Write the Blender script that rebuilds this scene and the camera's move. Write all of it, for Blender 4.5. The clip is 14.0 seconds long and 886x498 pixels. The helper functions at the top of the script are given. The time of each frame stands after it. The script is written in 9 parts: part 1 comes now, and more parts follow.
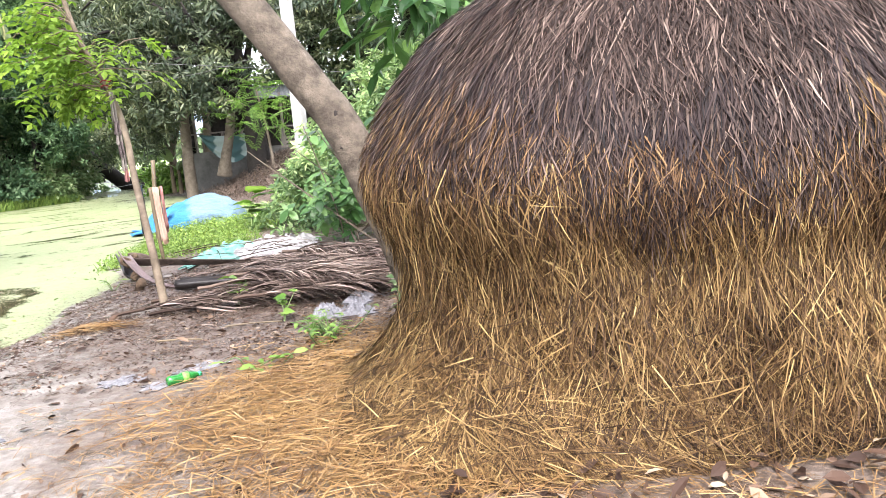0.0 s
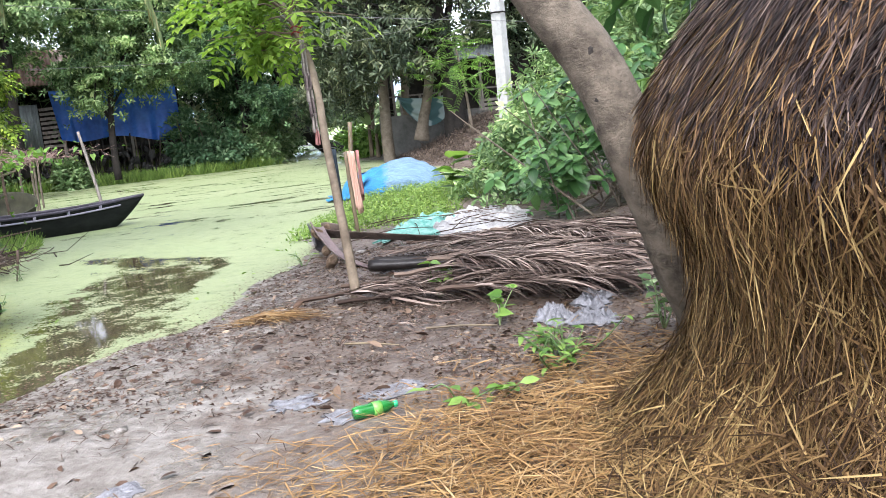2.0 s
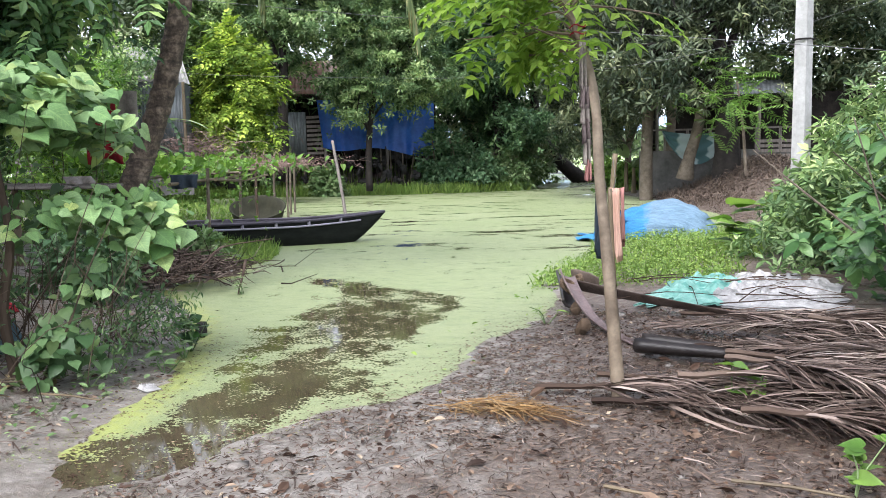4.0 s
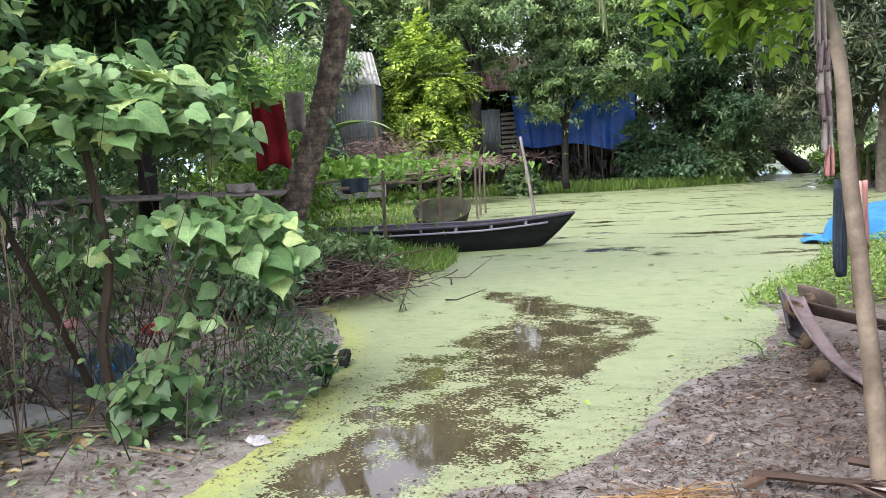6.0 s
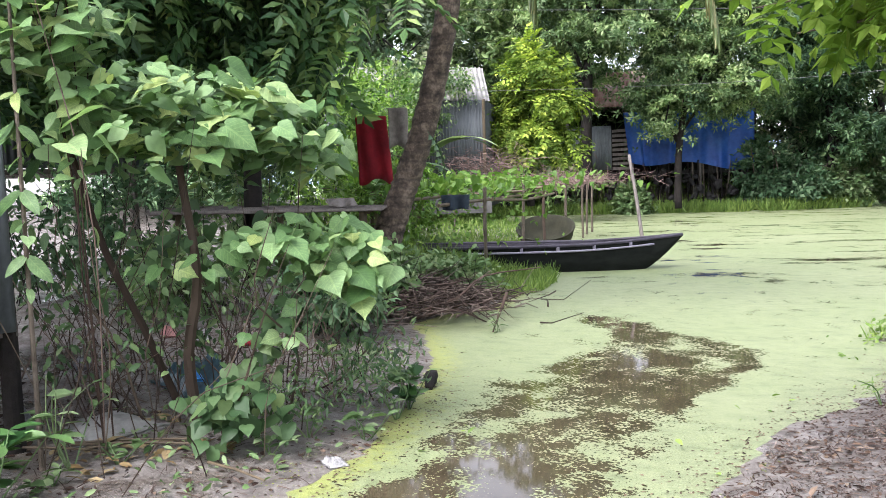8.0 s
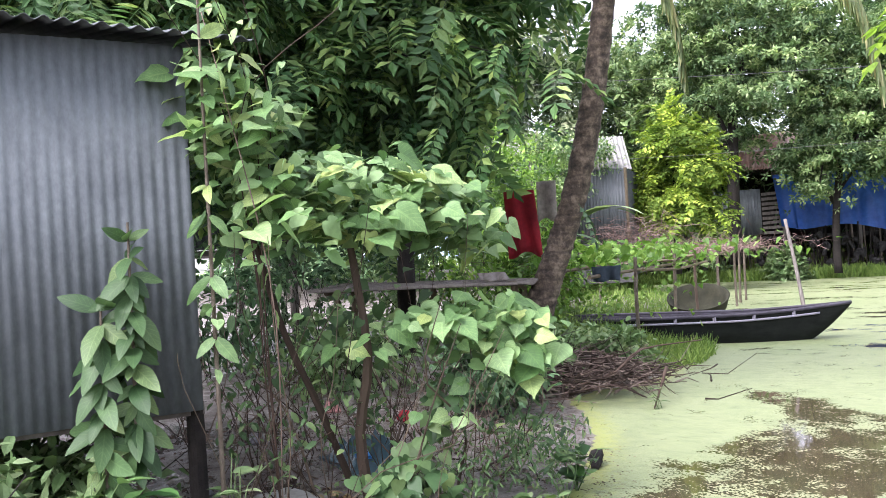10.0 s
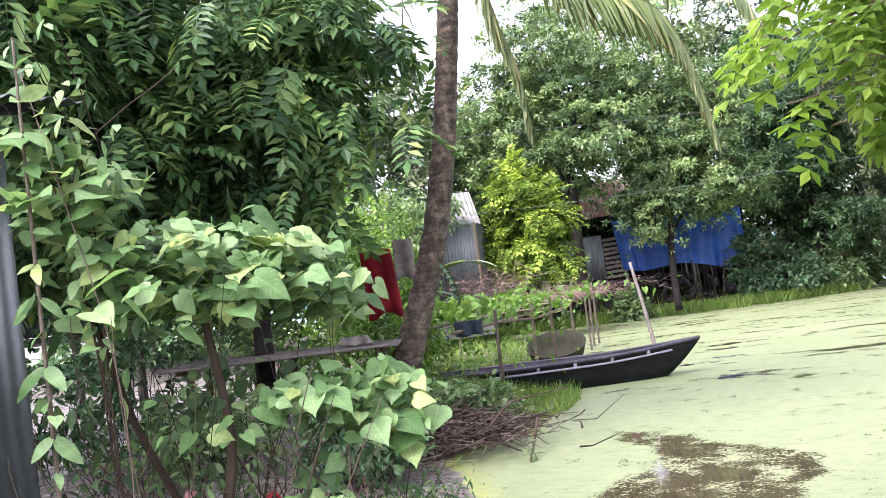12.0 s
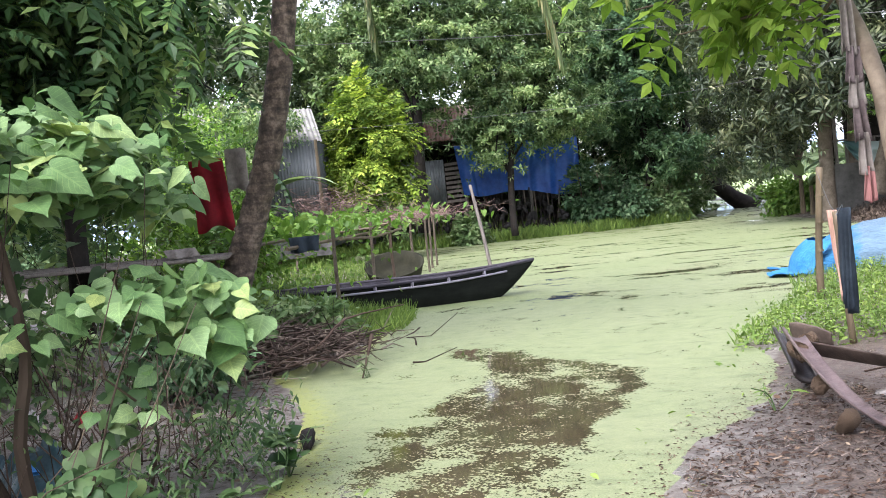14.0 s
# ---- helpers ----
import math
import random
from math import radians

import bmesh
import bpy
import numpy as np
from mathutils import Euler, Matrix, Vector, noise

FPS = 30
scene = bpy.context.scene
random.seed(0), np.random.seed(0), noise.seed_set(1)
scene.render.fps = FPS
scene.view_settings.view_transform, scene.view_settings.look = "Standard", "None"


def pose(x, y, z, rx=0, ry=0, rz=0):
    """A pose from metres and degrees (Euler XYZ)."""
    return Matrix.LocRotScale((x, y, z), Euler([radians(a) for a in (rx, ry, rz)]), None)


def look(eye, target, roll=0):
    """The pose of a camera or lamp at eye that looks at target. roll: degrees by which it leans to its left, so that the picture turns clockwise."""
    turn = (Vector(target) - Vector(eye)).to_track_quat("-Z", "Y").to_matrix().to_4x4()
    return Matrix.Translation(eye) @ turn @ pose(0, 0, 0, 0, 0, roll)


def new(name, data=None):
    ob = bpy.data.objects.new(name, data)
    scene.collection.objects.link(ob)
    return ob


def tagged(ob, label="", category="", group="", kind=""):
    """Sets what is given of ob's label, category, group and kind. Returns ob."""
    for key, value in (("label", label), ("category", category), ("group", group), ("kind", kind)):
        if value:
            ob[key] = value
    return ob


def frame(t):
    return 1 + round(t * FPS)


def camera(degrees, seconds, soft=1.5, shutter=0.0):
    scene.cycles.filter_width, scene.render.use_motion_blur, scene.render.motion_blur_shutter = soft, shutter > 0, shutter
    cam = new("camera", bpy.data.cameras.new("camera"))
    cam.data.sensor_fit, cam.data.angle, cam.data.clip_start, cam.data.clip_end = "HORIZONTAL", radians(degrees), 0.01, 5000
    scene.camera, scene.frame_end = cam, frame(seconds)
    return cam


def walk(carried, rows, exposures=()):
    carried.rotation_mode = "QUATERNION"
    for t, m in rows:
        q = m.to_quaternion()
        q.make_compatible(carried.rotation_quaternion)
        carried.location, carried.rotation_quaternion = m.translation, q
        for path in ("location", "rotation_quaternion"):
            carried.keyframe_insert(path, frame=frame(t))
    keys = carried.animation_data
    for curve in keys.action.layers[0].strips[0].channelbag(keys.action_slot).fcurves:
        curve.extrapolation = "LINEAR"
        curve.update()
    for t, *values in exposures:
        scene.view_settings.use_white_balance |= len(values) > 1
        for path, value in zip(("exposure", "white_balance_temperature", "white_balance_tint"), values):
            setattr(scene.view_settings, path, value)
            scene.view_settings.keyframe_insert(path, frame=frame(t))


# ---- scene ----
cam = camera(54.7, 14.0, 0.7)
PATH = [
    (0, (0.198, -0.16, 1.588), (0.166, 1.82, 1.309), -5.7),
    (0.5, (0.03, 0.171, 1.551), (-0.094, 2.142, 1.236), -4.9),
    (1, (-0.096, 0.66, 1.54), (-0.324, 2.616, 1.192), -4.6),
    (1.5, (-0.192, 1.092, 1.546), (-0.574, 3.027, 1.21), -5.5),
    (2, (-0.331, 1.549, 1.537), (-0.802, 3.467, 1.222), -5.8),
    (2.5, (-0.463, 2.04, 1.544), (-1.018, 3.937, 1.236), -6.2),
    (3, (-0.701, 2.443, 1.526), (-1.353, 4.316, 1.261), -4.6),
    (3.5, (-0.934, 2.882, 1.529), (-1.75, 4.694, 1.303), -2.4),
    (4, (-1.173, 3.295, 1.549), (-2.153, 5.025, 1.331), -1.1),
    (4.2, (-1.266, 3.45, 1.565), (-2.276, 5.161, 1.34), -0.9),
    (6.3, (-1.792, 4.796, 1.528), (-3.199, 6.202, 1.323), -2.9),
    (6.5, (-1.8, 4.849, 1.533), (-3.232, 6.23, 1.327), -2.6),
    (7, (-1.784, 4.886, 1.559), (-3.269, 6.211, 1.359), -2.2),
    (7.5, (-1.776, 4.916, 1.554), (-3.281, 6.222, 1.377), -2.0),
    (8, (-1.787, 4.902, 1.561), (-3.324, 6.171, 1.398), -2.0),
    (8.5, (-1.78, 4.893, 1.568), (-3.371, 6.098, 1.433), -2.1),
    (9, (-1.759, 4.835, 1.572), (-3.414, 5.955, 1.483), -2.4),
    (9.2, (-1.78, 4.825, 1.579), (-3.46, 5.907, 1.51), -2.4),
    (11.3, (-2.052, 4.652, 1.656), (-3.74, 5.716, 1.797), -4.7),
    (11.5, (-2.078, 4.722, 1.647), (-3.73, 5.834, 1.833), -5.5),
    (12, (-2.168, 4.836, 1.627), (-3.677, 6.142, 1.751), -7.8),
    (12.5, (-2.332, 4.919, 1.536), (-3.632, 6.438, 1.582), -9.6),
    (13, (-2.373, 5.009, 1.515), (-3.573, 6.608, 1.463), -9.2),
    (13.5, (-2.373, 5.038, 1.506), (-3.554, 6.65, 1.415), -7.2),
    (14, (-2.358, 5.079, 1.515), (-3.623, 6.625, 1.419), -6.1),
]
walk(cam, [(t, look(e, a, r)) for t, e, a, r in PATH],
     [(0, 2.86, 6450, 17), (0.6, 2.57, 6350, 16), (1.3, 2.43, 6150, 14), (2.6, 2.37, 6100, 14), (4.2, 2.15, 6150, 14), (6.3, 2.2, 6200, 17), (9.2, 2.52, 6150, 20), (11.3, 2.66, 6150, 25), (12.6, 2.55, 6150, 24), (14, 2.27, 6200, 19)])

# ---- daylight ----
SUN_EL, SUN_AZ = 54.0, 178.0
world = bpy.data.worlds.new("sky")
scene.world = world
world.use_nodes = True
wn, wl = world.node_tree.nodes, world.node_tree.links
sky = wn.new("ShaderNodeTexSky")
sky.sky_type, sky.sun_disc = "NISHITA", False
sky.sun_elevation, sky.sun_rotation = radians(SUN_EL), radians(SUN_AZ)
sky.air_density, sky.dust_density, sky.ozone_density = 1.0, 2.0, 1.0
soften = wn.new("ShaderNodeHueSaturation")
soften.inputs["Saturation"].default_value = 0.3
wl.new(sky.outputs["Color"], soften.inputs["Color"])
wl.new(soften.outputs["Color"], wn["Background"].inputs["Color"])
wn["Background"].inputs["Strength"].default_value = 0.15

sun_data = bpy.data.lights.new("sun", "SUN")
sun_data.energy, sun_data.angle, sun_data.color = 1.5, radians(40), (1.0, 0.97, 0.92)
sun = new("sun", sun_data)
sun.rotation_euler = (radians(90 - SUN_EL), 0, radians(180 - SUN_AZ))

# ---- small tools ----
rng = np.random.default_rng(7)
UP = np.array([0.0, 0.0, 1.0])


def unit(v):
    v = np.asarray(v, float)
    return v / np.maximum(np.linalg.norm(v, axis=-1, keepdims=True), 1e-9)


def mesh_np(name, verts, faces, smooth=False):
    """A mesh from an array of points and a list of index arrays (rows of 3 or 4)."""
    faces = [np.asarray(f, np.int32) for f in faces if len(f)]
    me = bpy.data.meshes.new(name)
    verts = np.asarray(verts, np.float32)
    me.vertices.add(len(verts))
    me.vertices.foreach_set("co", verts.ravel())
    loops = np.concatenate([f.ravel() for f in faces])
    sizes = np.concatenate([np.full(len(f), f.shape[1], np.int32) for f in faces])
    starts = np.concatenate([[0], np.cumsum(sizes)[:-1]]).astype(np.int32)
    me.loops.add(len(loops))
    me.loops.foreach_set("vertex_index", loops)
    me.polygons.add(len(sizes))
    me.polygons.foreach_set("loop_start", starts)
    me.polygons.foreach_set("loop_total", sizes)
    me.polygons.foreach_set("use_smooth", np.full(len(sizes), smooth))
    me.update(calc_edges=True)
    return me


def thing(name, label="", category="", group="", kind="", at=(0, 0, 0)):
    ob = new(name)
    ob.location = at
    ob.empty_display_size = 0.1
    return tagged(ob, label, category, group, kind)


def placed(ob):
    """Where an object stands in the world."""
    return placed(ob.parent) @ ob.matrix_parent_inverse @ ob.matrix_basis if ob.parent else ob.matrix_basis.copy()


def piece(name, me, mat, parent=None, label="", m=None):
    """Links a mesh as one object; under a parent it keeps world coordinates."""
    ob = new(name, me)
    if mat is not None and not me.materials:
        me.materials.append(mat)
    if parent is not None:
        ob.parent = parent
        ob.matrix_parent_inverse = placed(parent).inverted()
    if m is not None:
        ob.matrix_basis = m
    if label:
        ob["label"] = label
    return ob


def part(name, bm, mat, parent, label="", m=None, smooth=False):
    me = bpy.data.meshes.new(name)
    bm.to_mesh(me)
    bm.free()
    if smooth:
        me.polygons.foreach_set("use_smooth", np.full(len(me.polygons), True))
    return piece(name, me, mat, parent, label, m)


def scatter(template, pos, axis, normal, size, width=None):
    """Copies of a small template (points with x along, y across, z out; faces) laid along axis with that normal."""
    tv, tfs = template
    n, k = len(pos), len(tv)
    X = unit(axis)
    Z = normal - (normal * X).sum(1, keepdims=True) * X
    Z = unit(Z)
    Y = np.cross(Z, X)
    size = np.broadcast_to(np.asarray(size, float), (n,))
    w = size if width is None else np.broadcast_to(np.asarray(width, float), (n,))
    V = (pos[:, None, :] + tv[None, :, 0:1] * (X * size[:, None])[:, None, :]
         + tv[None, :, 1:2] * (Y * w[:, None])[:, None, :] + tv[None, :, 2:3] * (Z * size[:, None])[:, None, :])
    F = [(np.asarray(f)[None, :, :] + (np.arange(n) * k)[:, None, None]).reshape(-1, np.asarray(f).shape[1]) for f in tfs]
    return V.reshape(-1, 3), F


def join(parts):
    """Several (points, faces) into one."""
    V, F, off = [], {}, 0
    for v, fs in parts:
        V.append(v)
        for f in fs:
            f = np.asarray(f)
            F.setdefault(f.shape[1], []).append(f + off)
        off += len(v)
    return np.concatenate(V), [np.concatenate(x) for x in F.values()]


def smooth_path(pts, n):
    """Catmull-Rom through the points."""
    p = np.asarray(pts, float)
    p = np.vstack([2 * p[0] - p[1], p, 2 * p[-1] - p[-2]])
    out = []
    s = np.linspace(0, len(p) - 3 - 1e-6, n)
    for u in s:
        i = int(u)
        t = u - i
        a, b, c, d = p[i:i + 4]
        out.append(0.5 * (2 * b + (c - a) * t + (2 * a - 5 * b + 4 * c - d) * t * t + (3 * b - a - 3 * c + d) * t ** 3))
    return np.array(out)


def tube(path, radii, segs=8, rough=0.0, flat=1.0, seed=0):
    """A closed tube along a path; rough: uneven radius."""
    path = np.asarray(path, float)
    n = len(path)
    radii = np.interp(np.linspace(0, 1, n), np.linspace(0, 1, len(radii)), radii)
    r0 = np.random.default_rng(seed)
    T = unit(np.gradient(path, axis=0))
    ref = np.where(np.abs(T[:, 2:3]) > 0.9, np.array([[1.0, 0, 0]]), UP[None])
    A = unit(np.cross(T, ref))
    B = np.cross(T, A)
    ang = np.arange(segs) / segs * 2 * np.pi
    R = radii[:, None] * (1 + rough * r0.normal(size=(n, segs)))
    V = path[:, None] + (np.cos(ang)[None, :, None] * A[:, None] + flat * np.sin(ang)[None, :, None] * B[:, None]) * R[..., None]
    i, j = np.meshgrid(np.arange(n - 1), np.arange(segs), indexing="ij")
    a, b = i * segs + j, i * segs + (j + 1) % segs
    Q = np.stack([a, b, b + segs, a + segs], -1).reshape(-1, 4)
    V = np.vstack([V.reshape(-1, 3), path[:1], path[-1:]])
    c0, c1 = n * segs, n * segs + 1
    js = np.arange(segs)
    T0 = np.stack([np.full(segs, c0), (js + 1) % segs, js], -1)
    T1 = np.stack([np.full(segs, c1), (n - 1) * segs + js, (n - 1) * segs + (js + 1) % segs], -1)
    return V, [Q, np.vstack([T0, T1])]


def box_np(lo, hi):
    (a, b, c), (d, e, f) = lo, hi
    v = np.array([(x, y, z) for z in (c, f) for y in (b, e) for x in (a, d)], float)
    q = [(0, 2, 3, 1), (4, 5, 7, 6), (0, 1, 5, 4), (2, 6, 7, 3), (0, 4, 6, 2), (1, 3, 7, 5)]
    return v, [np.array(q)]


def beam(p, q, w, h, twist=0.0):
    """A rectangular bar from p to q, w across and h high."""
    p, q = np.asarray(p, float), np.asarray(q, float)
    d = unit(q - p)
    s = unit(np.cross(d, UP if abs(d[2]) < 0.95 else np.array([1.0, 0, 0])))
    u = np.cross(s, d)
    s, u = s * math.cos(twist) + u * math.sin(twist), u * math.cos(twist) - s * math.sin(twist)
    c = [(-1, -1), (1, -1), (1, 1), (-1, 1)]
    v = np.array([o + s * a * w / 2 + u * b * h / 2 for o in (p, q) for a, b in c])
    return v, [np.array([(3, 2, 1, 0), (4, 5, 6, 7), (0, 1, 5, 4), (1, 2, 6, 5), (2, 3, 7, 6), (3, 0, 4, 7)])]


# ---- leaf shapes ----
LEAF_FAR = (np.array([(0, 0, 0), (0.45, 0.24, 0.05), (1, 0, -0.08), (0.45, -0.24, 0.05)], float), [[(0, 1, 2), (0, 2, 3)]])
LEAF_OVAL = (np.array([(0, 0, 0), (0.3, 0.2, 0.05), (0.3, 0, 0.01), (0.3, -0.2, 0.05), (0.68, 0.19, 0.01), (0.68, 0, -0.04),
                       (0.68, -0.19, 0.01), (1, 0, -0.16)], float),
             [[(0, 2, 1), (0, 3, 2), (4, 5, 7), (5, 6, 7)], [(1, 2, 5, 4), (2, 3, 6, 5)]])
LEAF_LONG = (np.array([(0, 0, 0), (0.4, 0.11, 0.02), (0.4, -0.11, 0.02), (0.75, 0.08, -0.08), (0.75, -0.08, -0.08), (1, 0, -0.22)], float),
             [[(0, 2, 1), (3, 4, 5)], [(1, 2, 4, 3)]])
ARC = (np.array([(0, 0.5, 0), (0, -0.5, 0), (0.25, 0.5, 0.05), (0.25, -0.5, 0.05), (0.55, 0.42, 0.06), (0.55, -0.42, 0.06), (0.82, 0.28, -0.0), (0.82, -0.28, -0.0), (1, 0.05, -0.1), (1, -0.05, -0.1)], float),
       [[(0, 1, 3, 2), (2, 3, 5, 4), (4, 5, 7, 6), (6, 7, 9, 8)]])
BLADE = (np.array([(0, 0.5, 0), (0, -0.5, 0), (0.5, 0.42, 0.0), (0.5, -0.42, 0.0), (1, 0.1, -0.08), (1, -0.1, -0.08)], float),
         [[(0, 1, 3, 2), (2, 3, 5, 4)]])


LOBED_RIM = [(-0.1, 0.08), (-0.13, 0.22), (-0.02, 0.36), (0.14, 0.45), (0.34, 0.49), (0.44, 0.39), (0.58, 0.3), (0.76, 0.19), (0.91, 0.07)]


def heart_leaf(fold, droop, rim=None):
    """A broad heart-shaped leaf with two lobes behind the stalk, folded at the midrib."""
    rim = rim or [(-0.1, 0.1), (-0.15, 0.24), (-0.06, 0.37), (0.1, 0.44), (0.28, 0.43), (0.45, 0.36), (0.62, 0.26), (0.78, 0.15), (0.91, 0.06)]
    mid = [x for x, w in rim[3:]]
    v = [(0.0, 0.0, 0.0)] + [(x, 0, -droop * x * x) for x in mid] + [(1.03, 0, -droop * 1.06)]
    t, q = [], []
    for s in (1, -1):
        b = len(v)
        v += [(x, s * w, fold * w + 0.02 * math.sin(9 * x) - droop * x * x * 0.85) for x, w in rim]
        flip = lambda f: f if s > 0 else f[::-1]
        t += [flip((0, b + k + 1, b + k)) for k in range(3)] + [flip((0, 1, b + 3))]
        q += [flip((k, k + 1, b + k + 3, b + k + 2)) for k in range(1, 6)]
        t.append(flip((6, 7, b + 8)))
    return np.array(v, float), [t, q]


def oval_leaf(width, fold, droop):
    """A long oval leaf with a rounded outline, folded at the midrib."""
    xs = np.array([0.08, 0.2, 0.35, 0.5, 0.65, 0.8, 0.92])
    w = width * np.sin(np.pi * xs ** 0.85) ** 0.8
    v = [(0.0, 0.0, 0.0)] + [(x, 0, -droop * x * x) for x in xs] + [(1.0, 0, -droop)]
    t, q = [], []
    for s in (1, -1):
        b = len(v)
        v += [(x, s * a, fold * a + 0.012 * math.sin(14 * x) - droop * x * x) for x, a in zip(xs, w)]
        flip = lambda f: f if s > 0 else f[::-1]
        t += [flip((0, 1, b)), flip((7, 8, b + 6))]
        q += [flip((k + 1, k + 2, b + k + 1, b + k)) for k in range(6)]
    return np.array(v, float), [t, q]


def pinnate(pairs, length=1.0, leaf=0.3, lw=0.09, droop=0.3):
    """A feather leaf: paired leaflets along a drooping midrib."""
    pos, ax, no = [], [], []
    for i in range(pairs):
        u = (i + 1) / pairs
        p = np.array([u * length, 0, -droop * u * u])
        for s in (1, -1):
            pos.append(p)
            ax.append((0.45, s * 0.9, -0.25))
            no.append((0, 0, 1))
    pos.append((length, 0, -droop)); ax.append((1, 0, -0.5)); no.append((0, 0, 1))
    n = len(pos)
    V, F = scatter(LEAF_FAR, np.array(pos, float), np.array(ax, float), np.array(no, float), np.full(n, leaf), np.full(n, lw / 0.24 * 0.5))
    stem = tube(np.array([(u * length, 0, -droop * u * u) for u in np.linspace(0, 1, 4)]), [0.008, 0.004], 3)
    return join([(V, F), stem])


PINNATE = pinnate(6, 1.0, 0.4, 0.17, 0.4)
PINNATE_BROAD = pinnate(4, 1.0, 0.4, 0.2, 0.35)
PINNATE_FINE = pinnate(9, 1.0, 0.22, 0.06, 0.25)
LEAF_FINE = oval_leaf(0.2, 0.25, 0.2)
HEART_A, HEART_B, HEART_C = heart_leaf(0.12, 0.2), heart_leaf(-0.16, 0.3), heart_leaf(0.3, 0.15)
LOBED_A, LOBED_B = heart_leaf(0.08, 0.22, LOBED_RIM), heart_leaf(-0.12, 0.3, LOBED_RIM)


def rosette(k, tilt, seed, leaf=LEAF_FAR, width=0.8):
    """A tuft of k leaves spreading from one twig tip."""
    r = np.random.default_rng(seed)
    a = np.arange(k) * 2.4 + r.normal(size=k) * 0.3
    ax = np.stack([np.cos(a), np.sin(a), r.uniform(-0.7, 0.35, k) * tilt], -1)
    no = np.stack([r.normal(size=k) * 0.25, r.normal(size=k) * 0.25, np.ones(k)], -1)
    ln = r.uniform(0.7, 1.15, k)
    return scatter(leaf, ax * 0.12, ax, no, ln, ln * width)


ROSETTE = rosette(8, 1.0, 5)
ROSETTE_LONG = rosette(8, 1.3, 6, LEAF_LONG, 1.0)


def ribbed(me, template):
    """Marks where the midrib runs and how far along the blade each point lies."""
    v = template[0]
    me.attributes.new("rib", "FLOAT", "POINT").data.foreach_set("value", (np.abs(v[:, 1]) < 1e-6).astype(np.float32))
    me.attributes.new("along", "FLOAT", "POINT").data.foreach_set("value", (v[:, 0] + 0.2).astype(np.float32))
    return me


# ---- materials ----
def mat_base(name):
    m = bpy.data.materials.new(name)
    m.use_nodes = True
    nt = m.node_tree
    return m, nt, nt.nodes["Principled BSDF"]


def tex(nt, kind, scale, detail=3.0, rough=0.6, coord="Object", stretch=None, dim=None):
    co = nt.nodes.new("ShaderNodeTexCoord")
    src = co.outputs[coord]
    if stretch:
        mp = nt.nodes.new("ShaderNodeMapping")
        mp.inputs["Scale"].default_value = stretch
        nt.links.new(src, mp.inputs["Vector"])
        src = mp.outputs["Vector"]
    if kind == "noise":
        t = nt.nodes.new("ShaderNodeTexNoise")
        t.inputs["Detail"].default_value, t.inputs["Roughness"].default_value = detail, rough
    elif kind == "voronoi":
        t = nt.nodes.new("ShaderNodeTexVoronoi")
    else:
        t = nt.nodes.new("ShaderNodeTexWave")
        t.inputs["Distortion"].default_value, t.inputs["Detail"].default_value = 2.0, detail
    t.inputs["Scale"].default_value = scale
    nt.links.new(src, t.inputs["Vector"])
    return t


def ramp(nt, fac, stops):
    r = nt.nodes.new("ShaderNodeValToRGB")
    while len(r.color_ramp.elements) < len(stops):
        r.color_ramp.elements.new(0.5)
    for e, (p, c) in zip(r.color_ramp.elements, stops):
        e.position, e.color = p, (*c, 1)
    nt.links.new(fac, r.inputs["Fac"])
    return r.outputs["Color"]


def mix(nt, fac, a, b, blend="MIX"):
    m = nt.nodes.new("ShaderNodeMix")
    m.data_type, m.blend_type = "RGBA", blend
    for sock, val in ((m.inputs["Factor"], fac), (m.inputs["A"], a), (m.inputs["B"], b)):
        if isinstance(val, bpy.types.NodeSocket):
            nt.links.new(val, sock)
        elif isinstance(val, (int, float)):
            sock.default_value = val
        else:
            sock.default_value = (*val, 1)
    return m.outputs["Result"]


def maths(nt, op, a, b=0.5):
    m = nt.nodes.new("ShaderNodeMath")
    m.operation = op
    for sock, val in ((m.inputs[0], a), (m.inputs[1], b)):
        if isinstance(val, bpy.types.NodeSocket):
            nt.links.new(val, sock)
        else:
            sock.default_value = val
    return m.outputs[0]


def bump(nt, bsdf, height, strength, dist=0.01):
    b = nt.nodes.new("ShaderNodeBump")
    b.inputs["Strength"].default_value, b.inputs["Distance"].default_value = strength, dist
    nt.links.new(height, b.inputs["Height"])
    nt.links.new(b.outputs["Normal"], bsdf.inputs["Normal"])


def attribute(nt, name):
    a = nt.nodes.new("ShaderNodeAttribute")
    a.attribute_name = name
    return a.outputs["Fac"]


def centred(nt, fac, gain):
    return maths(nt, "MULTIPLY", maths(nt, "SUBTRACT", fac, 0.5), gain)


def chance(nt):
    """A random number for each loose piece and each object."""
    g = nt.nodes.new("ShaderNodeNewGeometry").outputs["Random Per Island"]
    o = nt.nodes.new("ShaderNodeObjectInfo").outputs["Random"]
    return maths(nt, "FRACT", maths(nt, "ADD", g, o))


